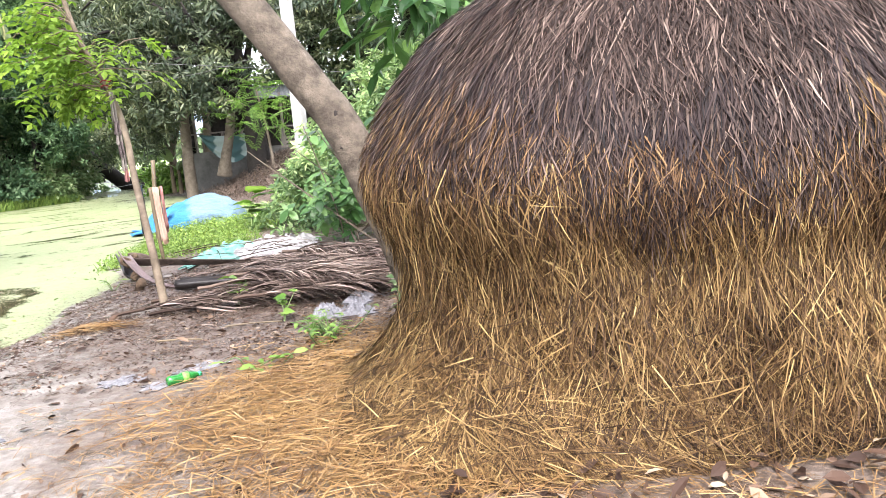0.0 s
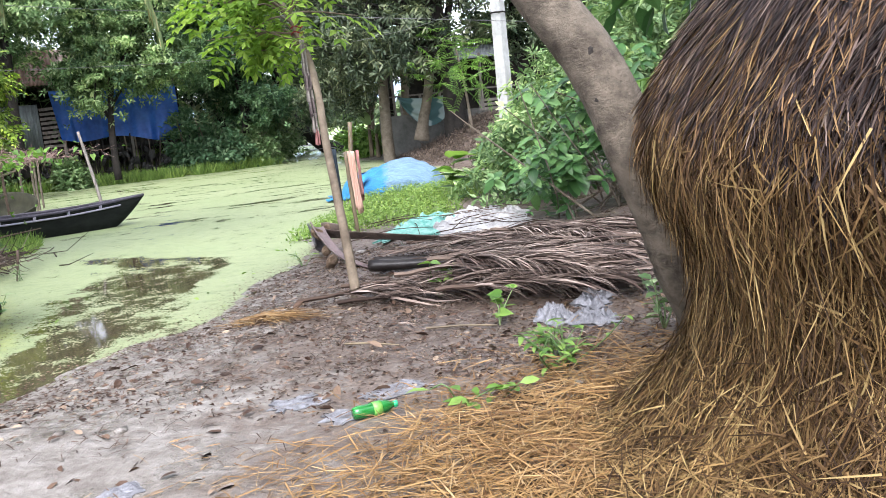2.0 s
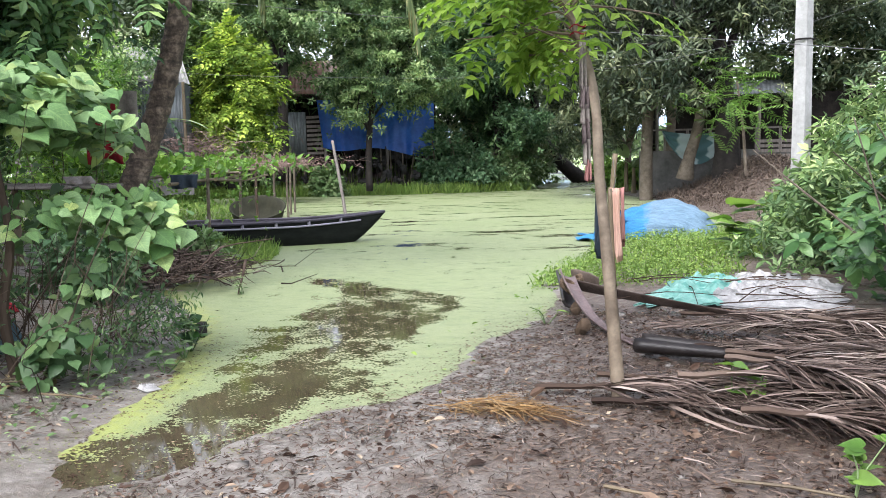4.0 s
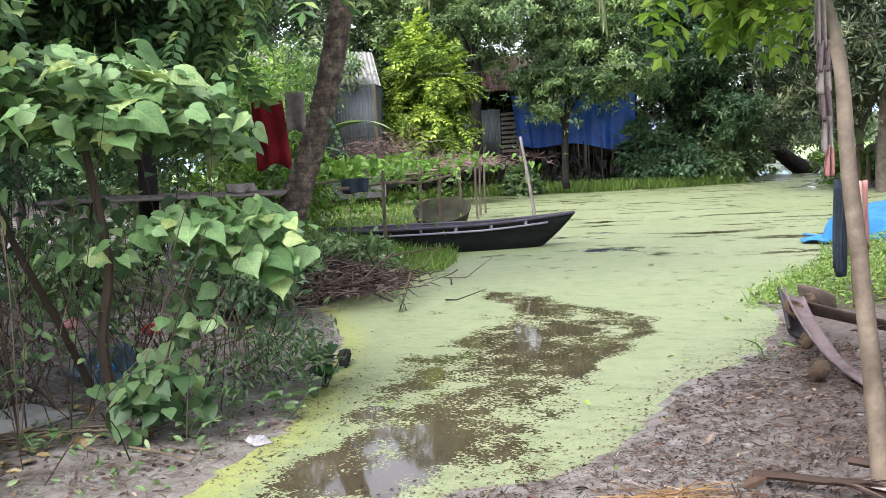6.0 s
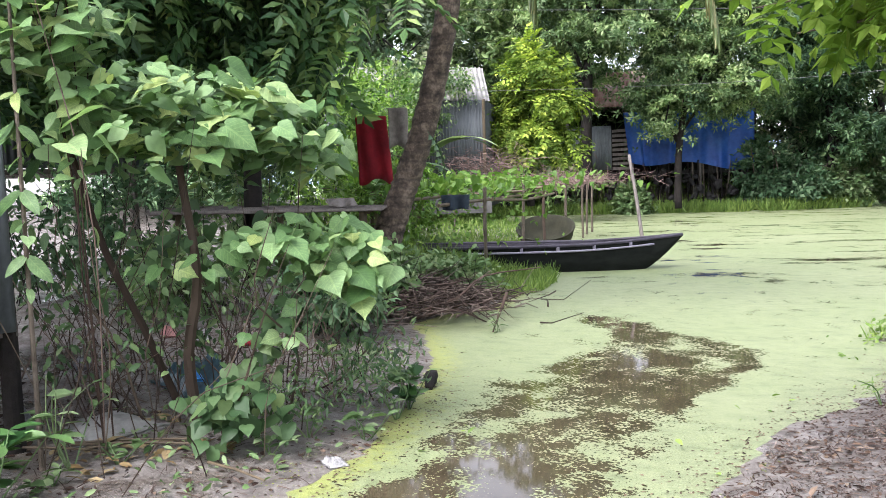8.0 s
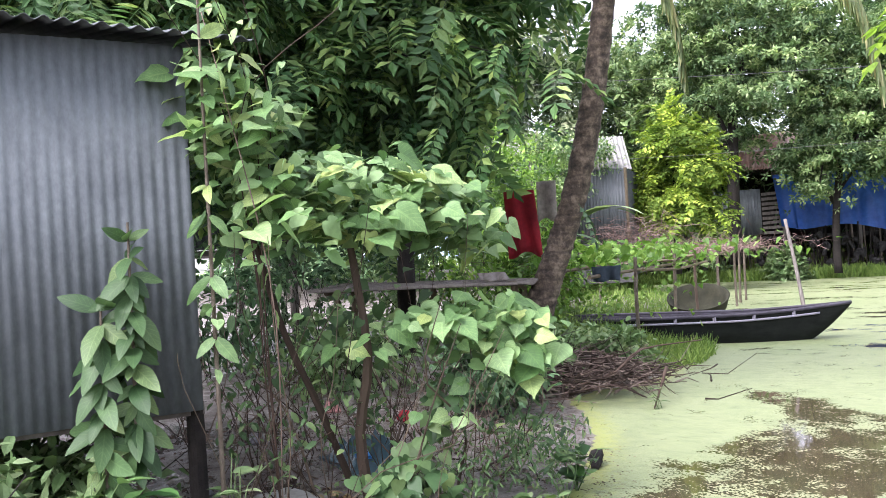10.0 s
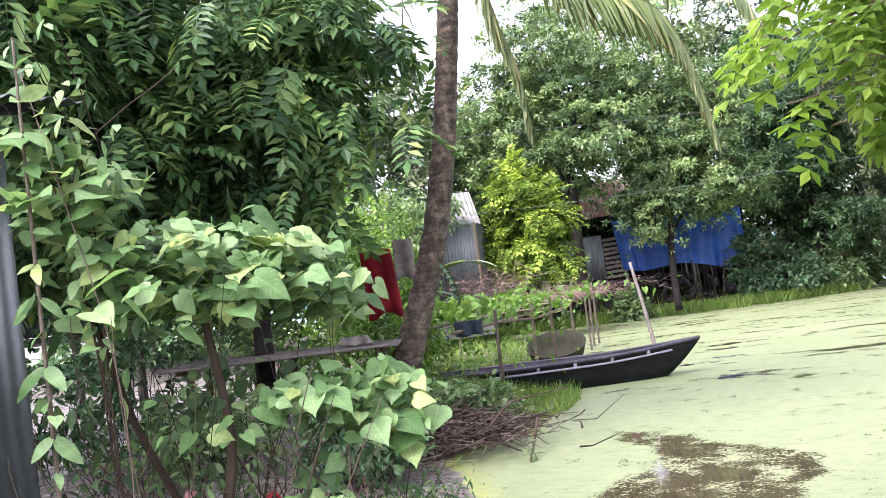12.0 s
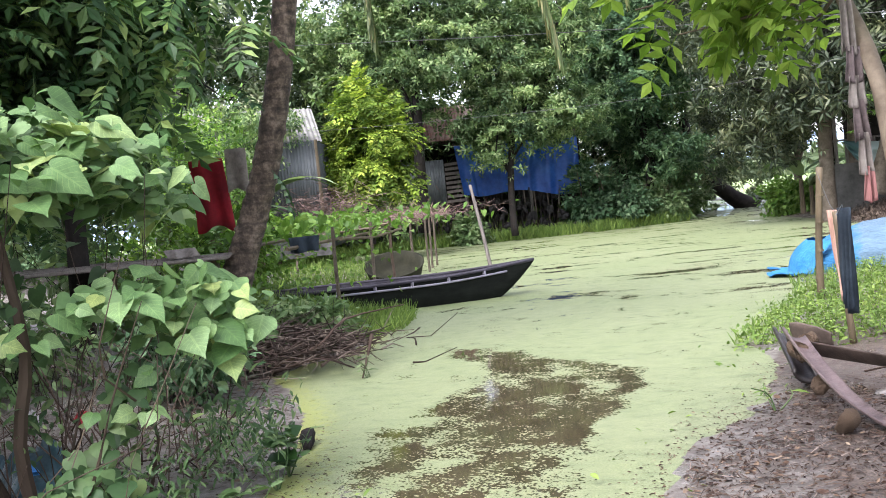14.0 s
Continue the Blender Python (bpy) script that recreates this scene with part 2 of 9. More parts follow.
def leaf_mat(name, stops, rough=0.45, glow=0.3, patch=0.6):
    """Foliage: colour varies leaf by leaf and in patches, with light coming through."""
    m, nt, b = mat_base(name)
    col = ramp(nt, chance(nt), stops)
    n = tex(nt, "noise", patch, 2.0)
    col = mix(nt, 0.55, col, ramp(nt, n.outputs["Fac"], [(0.3, (0.35, 0.4, 0.3)), (0.75, (1.25, 1.2, 1.0))]), "MULTIPLY")
    # whole sprays of leaves differ: young ones paler, old ones deeper
    tone = nt.nodes.new("ShaderNodeAttribute")
    tone.attribute_name = "spray"
    col = mix(nt, 1.0, col, ramp(nt, maths(nt, "ADD", tone.outputs["Fac"], 0.5), [(0.0, (0.5, 0.58, 0.62)), (0.5, (1, 1, 1)), (1.0, (1.75, 1.6, 1.45))]), "MULTIPLY")
    spot = tex(nt, "noise", 35.0, 2.0)
    col = mix(nt, 0.3, col, ramp(nt, spot.outputs["Fac"], [(0.3, (0.55, 0.6, 0.5)), (0.7, (1.2, 1.2, 1.1))]), "MULTIPLY")
    # pale midrib and side ribs on the broad leaves
    rib, along = attribute(nt, "rib"), attribute(nt, "along")
    side = maths(nt, "FRACT", maths(nt, "SUBTRACT", maths(nt, "MULTIPLY", along, 8.0), maths(nt, "MULTIPLY", maths(nt, "SUBTRACT", 1.0, rib), 2.0)))
    ribs = maths(nt, "MAXIMUM", maths(nt, "GREATER_THAN", rib, 0.93), maths(nt, "MULTIPLY", maths(nt, "GREATER_THAN", side, 0.86), maths(nt, "GREATER_THAN", along, 0.01)))
    col = mix(nt, maths(nt, "MULTIPLY", ribs, 0.45), col, mix(nt, 1.0, col, (1.7, 1.55, 1.5), "MULTIPLY"))
    nt.links.new(col, b.inputs["Base Color"])
    b.inputs["Roughness"].default_value = rough
    b.inputs["Specular IOR Level"].default_value = 0.22
    tr = nt.nodes.new("ShaderNodeBsdfTranslucent")
    nt.links.new(mix(nt, 0.5, col, (0.9, 1.0, 0.3), "MULTIPLY"), tr.inputs["Color"])
    ms = nt.nodes.new("ShaderNodeMixShader")
    ms.inputs[0].default_value = glow
    nt.links.new(b.outputs[0], ms.inputs[1])
    nt.links.new(tr.outputs[0], ms.inputs[2])
    nt.links.new(ms.outputs[0], nt.nodes["Material Output"].inputs["Surface"])
    return m


def strand_mat(name, stops, rough=0.7, patch=1.5):
    m, nt, b = mat_base(name)
    col = ramp(nt, chance(nt), stops)
    n = tex(nt, "noise", patch, 3.0)
    col = mix(nt, 0.6, col, ramp(nt, n.outputs["Fac"], [(0.3, (0.45, 0.4, 0.4)), (0.7, (1.2, 1.2, 1.15))]), "MULTIPLY")
    nt.links.new(col, b.inputs["Base Color"])
    b.inputs["Roughness"].default_value = rough
    b.inputs["Specular IOR Level"].default_value = 0.12
    return m


def plain_mat(name, a, b2, scale, rough=0.6, metal=0.0, bump_s=0.3, stretch=None, fine=40.0, dist=0.01, spec=0.28):
    """Two-tone surface with stains and fine grain."""
    m, nt, b = mat_base(name)
    n = tex(nt, "noise", scale, 5.0, 0.65, stretch=stretch)
    f = tex(nt, "noise", scale * fine / 8, 4.0, 0.7, stretch=stretch)
    col = ramp(nt, n.outputs["Fac"], [(0.32, a), (0.68, b2)])
    col = mix(nt, 0.35, col, ramp(nt, f.outputs["Fac"], [(0.3, (0.5, 0.5, 0.5)), (0.7, (1.3, 1.3, 1.3))]), "MULTIPLY")
    nt.links.new(col, b.inputs["Base Color"])
    b.inputs["Roughness"].default_value, b.inputs["Metallic"].default_value, b.inputs["Specular IOR Level"].default_value = rough, metal, spec
    bump(nt, b, f.outputs["Fac"], bump_s, dist)
    return m


M_LEAF_BUSH = leaf_mat("heart_leaf_green", [(0.0, (0.08, 0.16, 0.06)), (0.45, (0.165, 0.285, 0.125)), (0.8, (0.27, 0.4, 0.21)), (1.0, (0.35, 0.44, 0.17))], 0.42, 0.42, 2.5)
M_LEAF_GLOSSY = leaf_mat("glossy_leaf_green", [(0.0, (0.024, 0.068, 0.023)), (0.5, (0.062, 0.145, 0.046)), (1.0, (0.145, 0.26, 0.098))], 0.36, 0.32, 1.2)
# next three tree greens: blue raised to put distance haze into the colour
M_LEAF_DARK = leaf_mat("dark_tree_leaf", [(0.0, (0.035, 0.085, 0.041)), (0.6, (0.085, 0.165, 0.088)), (1.0, (0.18, 0.27, 0.162))], 0.6, 0.3, 0.9)
M_LEAF_GREY = leaf_mat("greygreen_tree_leaf", [(0.0, (0.065, 0.105, 0.060)), (0.6, (0.135, 0.18, 0.108)), (1.0, (0.25, 0.29, 0.216))], 0.6, 0.28, 1.0)
M_LEAF_MID = leaf_mat("mid_tree_leaf", [(0.0, (0.065, 0.125, 0.044)), (0.6, (0.145, 0.23, 0.106)), (1.0, (0.27, 0.35, 0.200))], 0.6, 0.32, 1.1)
M_LEAF_LIME = leaf_mat("lime_tree_leaf", [(0.0, (0.085, 0.15, 0.02)), (0.6, (0.175, 0.27, 0.04)), (1.0, (0.32, 0.4, 0.085))], 0.6, 0.38, 0.8)
M_LEAF_YOUNG = leaf_mat("young_leaf_green", [(0.0, (0.068, 0.155, 0.028)), (0.6, (0.135, 0.255, 0.05)), (1.0, (0.235, 0.365, 0.1))], 0.42, 0.42, 1.0)
M_GRASS = leaf_mat("bank_grass", [(0.0, (0.089, 0.155, 0.037)), (0.6, (0.158, 0.256, 0.059)), (1.0, (0.277, 0.375, 0.104))], 0.55, 0.3, 0.6)
M_PALM = leaf_mat("palm_frond_green", [(0.0, (0.067, 0.103, 0.034)), (0.7, (0.134, 0.178, 0.067)), (1.0, (0.267, 0.247, 0.112))], 0.4, 0.25, 0.8)
M_DRY_LEAF = strand_mat("dry_fallen_leaf", [(0.0, (0.02, 0.012, 0.009)), (0.45, (0.055, 0.033, 0.023)), (0.75, (0.11, 0.072, 0.05)), (0.92, (0.19, 0.14, 0.1)), (1.0, (0.28, 0.23, 0.17))], 0.6)
M_STRAW = strand_mat("golden_straw", [(0.0, (0.018, 0.01, 0.005)), (0.3, (0.05, 0.028, 0.012)), (0.55, (0.1, 0.059, 0.023)), (0.85, (0.185, 0.12, 0.048)), (1.0, (0.29, 0.215, 0.095))], 0.6, 2.6)
M_STRAW_BROWN = strand_mat("brown_straw", [(0.0, (0.018, 0.009, 0.005)), (0.4, (0.058, 0.032, 0.0155)), (0.75, (0.12, 0.07, 0.032)), (1.0, (0.2, 0.13, 0.062))], 0.65, 2.2)
M_STRAW_GROUND = strand_mat("fallen_straw", [(0.0, (0.083, 0.043, 0.019)), (0.4, (0.174, 0.102, 0.039)), (0.8, (0.242, 0.152, 0.065)), (1.0, (0.279, 0.200, 0.108))], 0.6, 1.2)
M_STRAW_DARK = strand_mat("damp_dark_straw", [(0.0, (0.007, 0.006, 0.006)), (0.5, (0.018, 0.012, 0.012)), (0.85, (0.040, 0.028, 0.025)), (1.0, (0.084, 0.062, 0.048))], 0.65, 2.0)
M_STRAW_GREY = strand_mat("weathered_grey_straw", [(0.0, (0.008, 0.005, 0.004)), (0.45, (0.023, 0.0152, 0.0125)), (0.75, (0.05, 0.034, 0.028)), (0.93, (0.1, 0.072, 0.06)), (1.0, (0.18, 0.14, 0.115))], 0.62, 2.2)
# very dark browns: shade between the straws is put into the core's colour
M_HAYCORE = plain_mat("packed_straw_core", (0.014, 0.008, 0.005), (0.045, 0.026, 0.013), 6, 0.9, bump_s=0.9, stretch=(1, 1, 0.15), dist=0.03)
M_FROND_DRY = strand_mat("dried_coconut_frond", [(0.0, (0.028, 0.019, 0.015)), (0.35, (0.08, 0.058, 0.047)), (0.7, (0.165, 0.125, 0.105)), (0.93, (0.26, 0.21, 0.18)), (1.0, (0.34, 0.285, 0.25))], 0.65, 2.0)
M_TWIG = strand_mat("dead_twigs", [(0.0, (0.022, 0.014, 0.011)), (0.6, (0.065, 0.045, 0.034)), (1.0, (0.14, 0.105, 0.085))], 0.8, 2.0)
M_BARK = plain_mat("grey_brown_bark", (0.061, 0.047, 0.033), (0.138, 0.116, 0.088), 5, 0.85, bump_s=0.8, fine=50, dist=0.02)
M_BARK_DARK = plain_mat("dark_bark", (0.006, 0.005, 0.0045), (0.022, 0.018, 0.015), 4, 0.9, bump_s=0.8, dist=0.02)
M_BARK_PALE = plain_mat("pale_thin_bark", (0.075, 0.056, 0.038), (0.17, 0.135, 0.095), 6, 0.75, bump_s=0.4, dist=0.006)
M_BAMBOO = plain_mat("weathered_bamboo", (0.05, 0.037, 0.022), (0.13, 0.1, 0.06), 5, 0.6, bump_s=0.3, stretch=(1, 1, 0.3))
M_BARK_LEAN = plain_mat("lichened_brown_bark", (0.03, 0.023, 0.016), (0.135, 0.112, 0.085), 7, 0.88, bump_s=0.9, fine=50, dist=0.02)

# ---- ground and pond ----
WATER = -0.12
POND = [(-4.95, 5.9), (-4.7, 6.4), (-4.7, 7.0), (-4.6, 7.6), (-4.35, 8.2), (-4.25, 8.6), (-4.35, 9.2), (-4.55, 9.8), (-4.6, 10.6), (-4.5, 11.3),
        (-4.65, 12.0), (-5.0, 12.7), (-5.35, 13.3), (-5.5, 14.5), (-5.6, 16.0), (-6.0, 17.5), (-6.6, 18.6), (-6.7, 19.4),
        (-5.6, 20.3), (-5.1, 21.4), (-5.0, 23), (-5.3, 25), (-6.3, 27.2), (-7.4, 28.8), (-9.5, 33.0), (-11.5, 35.6),
        (-13.9, 39.2), (-16.0, 46), (-17.5, 52), (-19, 66), (-26, 66), (-22.0, 52), (-19.0, 43), (-18.2, 40.2), (-20.6, 36.6),
        (-24.5, 34.0), (-28.5, 31.6), (-31, 28.5), (-29.5, 26.5), (-25, 25.6), (-21.5, 24.2), (-18.6, 22.0), (-16.6, 19.8),
        (-14.6, 17.2), (-13.2, 15.9), (-11.9, 15.3), (-11.2, 14.6), (-10.5, 13.4), (-9.8, 12.3), (-9.9, 11.5), (-9.7, 10.9),
        (-8.8, 10.4), (-7.9, 9.8), (-7.3, 9.2), (-6.8, 8.7), (-6.2, 7.9), (-5.8, 7.1), (-5.4, 6.3)]


def outline_distance(P, x, y):
    """Signed distance to a closed outline, negative inside."""
    P = np.array(P)
    Q = np.roll(P, -1, 0)
    best = np.full(x.shape, 1e9)
    inside = np.zeros(x.shape, bool)
    for (ax, ay), (bx, by) in zip(P, Q):
        dx, dy = bx - ax, by - ay
        t = np.clip(((x - ax) * dx + (y - ay) * dy) / (dx * dx + dy * dy), 0, 1)
        best = np.minimum(best, np.hypot(x - ax - t * dx, y - ay - t * dy))
        if ay != by:
            cross = (ay > y) != (by > y)
            inside ^= cross & (x < (bx - ax) * (y - ay) / (by - ay) + ax)
    return np.where(inside, -best, best)


def pond_distance(x, y):
    """Signed distance to the pond's edge, negative on the water."""
    return outline_distance(POND, x, y)


def wob(x, y, f, seed):
    """Cheap smooth noise from sums of sines."""
    r = np.random.default_rng(seed)
    out = 0
    for i in range(7):
        a, ph = r.uniform(0, 6.28, 2)
        k = f * (0.6 + 1.6 * r.random())
        out = out + np.sin((x * math.cos(a) + y * math.sin(a)) * k + ph)
    return out / 7


def sstep(v, a, b):
    t = np.clip((v - a) / (b - a), 0, 1)
    return t * t * (3 - 2 * t)


def bell(x, y, cx, cy, rx, ry):
    return np.exp(-(((x - cx) / rx) ** 2 + ((y - cy) / ry) ** 2))


def ground_height(x, y):
    x, y = np.asarray(x, float), np.asarray(y, float)
    sd = pond_distance(x, y) + 0.12 * wob(x, y, 3.0, 3) + 0.09 * wob(x, y, 9.0, 4) + 0.04 * wob(x, y, 22.0, 9)
    far = sstep(np.hypot(x, y), 40, 80)
    z = np.where(sd > 0, WATER + 0.11 * sstep(sd, 0, 1.4) + 0.02 * sstep(sd, 0, 0.3), WATER - 0.4 * sstep(-sd, 0, 2.5) - 0.02 * sstep(-sd, 0, 0.2))
    land = sstep(sd, 0.05, 1.2)
    z = z + land * (0.018 * wob(x, y, 5.0, 5) + 0.012 * wob(x, y, 13.0, 6) + 0.008 * wob(x, y, 30.0, 8))
    # banks
    z = z + 0.15 * bell(x, y, -8.5, 6.7, 0.7, 0.7) * land
    z = z + 0.75 * bell(x, y, 1.6, 12.5, 2.0, 4.0) * land
    z = z + 1.15 * bell(x, y, -5.6, 32.5, 3.4, 5.0) * sstep(sd, 0, 3.0)
    z = z + 1.0 * sstep(-x + 0.55 * y - 41.5, -1.5, 1.5) * sstep(sd, 0.3, 2.6) * (1 - far)
    z = z + 0.28 * sstep(-x, 8.0, 11.5) * sstep(sd, 0.3, 2.5) * sstep(20 - y, 0, 4)
    return z * (1 - far * 0.9)


def graded(lo, hi, fine_lo, fine_hi, step, grow):
    """Coordinates that are close together in the middle and spread outwards."""
    mid = list(np.arange(fine_lo, fine_hi + 1e-6, step))
    s, c = step, fine_hi
    out = []
    while c < hi:
        s *= grow
        c += s
        out.append(c)
    s, c = step, fine_lo
    left = []
    while c > lo:
        s *= grow
        c -= s
        left.append(c)
    return np.array(left[::-1] + mid + out)


gx = graded(-700, 700, -10.5, 3.0, 0.1, 1.07)
gy = graded(-60, 1500, 1.5, 14.0, 0.1, 1.07)
GX, GY = np.meshgrid(gx, gy, indexing="ij")
GZ = ground_height(GX, GY)
idx = np.arange(GX.size).reshape(GX.shape)
quads = np.stack([idx[:-1, :-1], idx[1:, :-1], idx[1:, 1:], idx[:-1, 1:]], -1).reshape(-1, 4)

m, nt, b = mat_base("wet_mud_and_litter")
n1 = tex(nt, "noise", 0.55, 5.0, 0.6)
n2 = tex(nt, "noise", 6.0, 6.0, 0.7)
n3 = tex(nt, "noise", 38.0, 4.0, 0.7)
mud = ramp(nt, n2.outputs["Fac"], [(0.3, (0.06, 0.049, 0.04)), (0.48, (0.122, 0.108, 0.094)), (0.68, (0.2, 0.186, 0.17))])
litter = ramp(nt, n3.outputs["Fac"], [(0.3, (0.022, 0.014, 0.01)), (0.5, (0.06, 0.041, 0.03)), (0.72, (0.15, 0.11, 0.08))])
cover = maths(nt, "ADD", maths(nt, "MULTIPLY", n1.outputs["Fac"], 0.45), maths(nt, "MULTIPLY", tex(nt, "noise", 2.6, 5.0, 0.7).outputs["Fac"], 0.55))
cover = ramp(nt, maths(nt, "ADD", cover, centred(nt, attribute(nt, "leafy"), 0.34)), [(0.44, (0, 0, 0)), (0.58, (1, 1, 1))])
col = mix(nt, maths(nt, "MULTIPLY", cover, 0.85), mud, litter)
co = nt.nodes.new("ShaderNodeTexCoord")
ln = nt.nodes.new("ShaderNodeVectorMath")
ln.operation = "LENGTH"
nt.links.new(co.outputs["Object"], ln.inputs[0])
away = nt.nodes.new("ShaderNodeMapRange")
away.inputs["From Min"].default_value, away.inputs["From Max"].default_value = 52, 60
nt.links.new(ln.outputs["Value"], away.inputs["Value"])
field_n = tex(nt, "noise", 0.15, 4.0)
field = ramp(nt, field_n.outputs["Fac"], [(0.3, (0.12, 0.21, 0.025)), (0.7, (0.22, 0.32, 0.05))])
col = mix(nt, away.outputs["Result"], col, field)
nt.links.new(col, b.inputs["Base Color"])
wet = ramp(nt, n2.outputs["Fac"], [(0.35, (0.75, 0.75, 0.75)), (0.7, (0.38, 0.38, 0.38))])
film = ramp(nt, tex(nt, "noise", 1.7, 4.0, 0.6).outputs["Fac"], [(0.5, (1, 1, 1)), (0.6, (0.3, 0.3, 0.3))])
nt.links.new(maths(nt, "MULTIPLY", wet, film), b.inputs["Roughness"])
hsum = maths(nt, "ADD", maths(nt, "MULTIPLY", n2.outputs["Fac"], 1.2), maths(nt, "MULTIPLY", n3.outputs["Fac"], 0.5))
bump(nt, b, hsum, 0.65, 0.03)
M_GROUND = m
gme = mesh_np("ground", np.stack([GX, GY, GZ], -1).reshape(-1, 3), [quads], True)
# leaves gather on the eastern bank, the trodden western half stays bare
leafy = np.where((GX > -5) | (GY > 24), sstep(GX * 0.9 + (GY - 7) * 0.35 + 0.5 * wob(GX, GY, 1.6, 17), -3.6, -1.6) * (GY < 24) + (GY >= 24), 0.3)
gme.attributes.new("leafy", "FLOAT", "POINT").data.foreach_set("value", leafy.ravel().astype(np.float32))
ground = piece("ground", gme, M_GROUND)
tagged(ground, "wet grey-brown mud bank with leaf litter", "ground", kind="structure")

# the water carries duckweed; "open" says where the mat is broken
wx = graded(-34, -3.0, -10.5, -4.0, 0.05, 1.08)
wy = graded(5.0, 70, 5.6, 14.5, 0.05, 1.08)
WX, WY = np.meshgrid(wx, wy, indexing="ij")
WSD = pond_distance(WX, WY)
widx = np.arange(WX.size).reshape(WX.shape)
keep = WSD[:-1, :-1] < 1.5
wq = np.stack([widx[:-1, :-1], widx[1:, :-1], widx[1:, 1:], widx[:-1, 1:]], -1)[keep]


def broken(x, y):
    """How open the duckweed is, about 0 (closed mat) to 1 (bare water)."""
    e = lambda cx, cy, rx, ry, a: bell((x - cx) * math.cos(a) + (y - cy) * math.sin(a), -(x - cx) * math.sin(a) + (y - cy) * math.cos(a), 0, 0, rx, ry)
    wx_, wy_ = x + 0.12 * wob(x, y, 4.0, 12), y + 0.12 * wob(x, y, 4.0, 13)
    # the wide murky opening, the specked lane behind it and the clear shallow end
    wide = outline_distance([(-8.9, 12.8), (-7.7, 12.75), (-7.2, 12.4), (-6.5, 12.4), (-5.75, 12.0), (-5.4, 10.9), (-5.3, 9.8), (-6.3, 9.9), (-7.0, 10.1), (-7.1, 10.9), (-7.4, 11.7), (-8.2, 12.25)], wx_, wy_)
    lane = outline_distance([(-7.1, 9.7), (-6.2, 8.4), (-5.5, 7.5), (-4.5, 8.1), (-4.8, 8.8), (-5.0, 9.6), (-5.4, 10.0), (-6.3, 10.0)], wx_, wy_)
    clear = outline_distance([(-5.65, 7.9), (-5.6, 8.45), (-5.1, 8.3), (-4.55, 7.1), (-4.25, 6.35), (-4.8, 5.6), (-5.5, 6.1), (-5.5, 6.9)], wx_, wy_)
    o = 0.86 * sstep(-wide, -0.12, 0.2) + 0.68 * sstep(-lane, -0.3, 0.3) + 1.0 * sstep(-clear, -0.15, 0.2)
    o = o + 0.6 * e(-9.2, 17.0, 1.3, 0.3, 0.25) + 0.5 * e(-8.6, 16.5, 0.5, 0.2, 0.8)
    o = o + 0.75 * e(-17.2, 41, 3.0, 1.2, 0.3) + 1.1 * sstep(y, 44, 50)
    return np.clip(o + 0.06 * wob(x, y, 2.0, 11), 0, 1)


wme = mesh_np("water", np.stack([WX, WY, np.full_like(WX, WATER)], -1).reshape(-1, 3), [wq], True)
att = wme.attributes.new("open", "FLOAT", "POINT")
att.data.foreach_set("value", broken(WX, WY).ravel().astype(np.float32))
att = wme.attributes.new("margin", "FLOAT", "POINT")
att.data.foreach_set("value", (np.exp(-np.abs(WSD) / 0.5) * sstep(16 - WY, 0, 3) * (1 - 0.8 * sstep(WX + 0.25 * (WY - 8), -5.5, -5.1))).ravel().astype(np.float32))
att = wme.attributes.new("drift", "FLOAT", "POINT")
att.data.foreach_set("value", (sstep(WY - 0.25 * (WX + 8), 11.5, 21) * 0.72).ravel().astype(np.float32))
m, nt, b = mat_base("duckweed_pond_water")
at_n = nt.nodes.new("ShaderNodeAttribute")
at_n.attribute_name = "open"
a1 = tex(nt, "noise", 2.2, 6.0, 0.68)
fine = tex(nt, "noise", 90.0, 3.0, 0.8)
def drawn_out(nt, scale, turn, longer, detail):
    """Noise drawn out along one heading on the water."""
    co = nt.nodes.new("ShaderNodeTexCoord")
    mp = nt.nodes.new("ShaderNodeMapping")
    mp.vector_type = "TEXTURE"
    mp.inputs["Rotation"].default_value = (0, 0, radians(turn))
    mp.inputs["Scale"].default_value = (longer, 1, 1)
    nt.links.new(co.outputs["Object"], mp.inputs["Vector"])
    t = nt.nodes.new("ShaderNodeTexNoise")
    t.inputs["Scale"].default_value, t.inputs["Detail"].default_value, t.inputs["Roughness"].default_value = scale, detail, 0.68
    nt.links.new(mp.outputs["Vector"], t.inputs["Vector"])
    return t.outputs["Fac"]


# bare water: rafts of weed, then single specks, then long streaks farther out
rafts = centred(nt, tex(nt, "noise", 3.2, 4.0, 0.6).outputs["Fac"], 3.6)
specks = centred(nt, tex(nt, "noise", 42.0, 2.0, 0.6).outputs["Fac"], 3.0)
tufts = centred(nt, tex(nt, "noise", 16.0, 3.0, 0.6).outputs["Fac"], 1.5)
openness = maths(nt, "MULTIPLY", at_n.outputs["Fac"], 1.4)
drift = attribute(nt, "drift")
streaks = maths(nt, "MULTIPLY", centred(nt, drawn_out(nt, 1.3, 35, 3.4, 7.0), 13.0), drift)
gap = maths(nt, "ADD", maths(nt, "ADD", maths(nt, "ADD", openness, rafts), maths(nt, "ADD", specks, tufts)), maths(nt, "SUBTRACT", streaks, 0.88))
mask = nt.nodes.new("ShaderNodeMapRange")
mask.inputs["From Min"].default_value, mask.inputs["From Max"].default_value = -0.06, 0.06
nt.links.new(gap, mask.inputs["Value"])
big = tex(nt, "noise", 0.35, 3.0)
weed_a = ramp(nt, fine.outputs["Fac"], [(0.25, (0.07, 0.095, 0.035)), (0.5, (0.165, 0.192, 0.098)), (0.75, (0.26, 0.285, 0.175))])
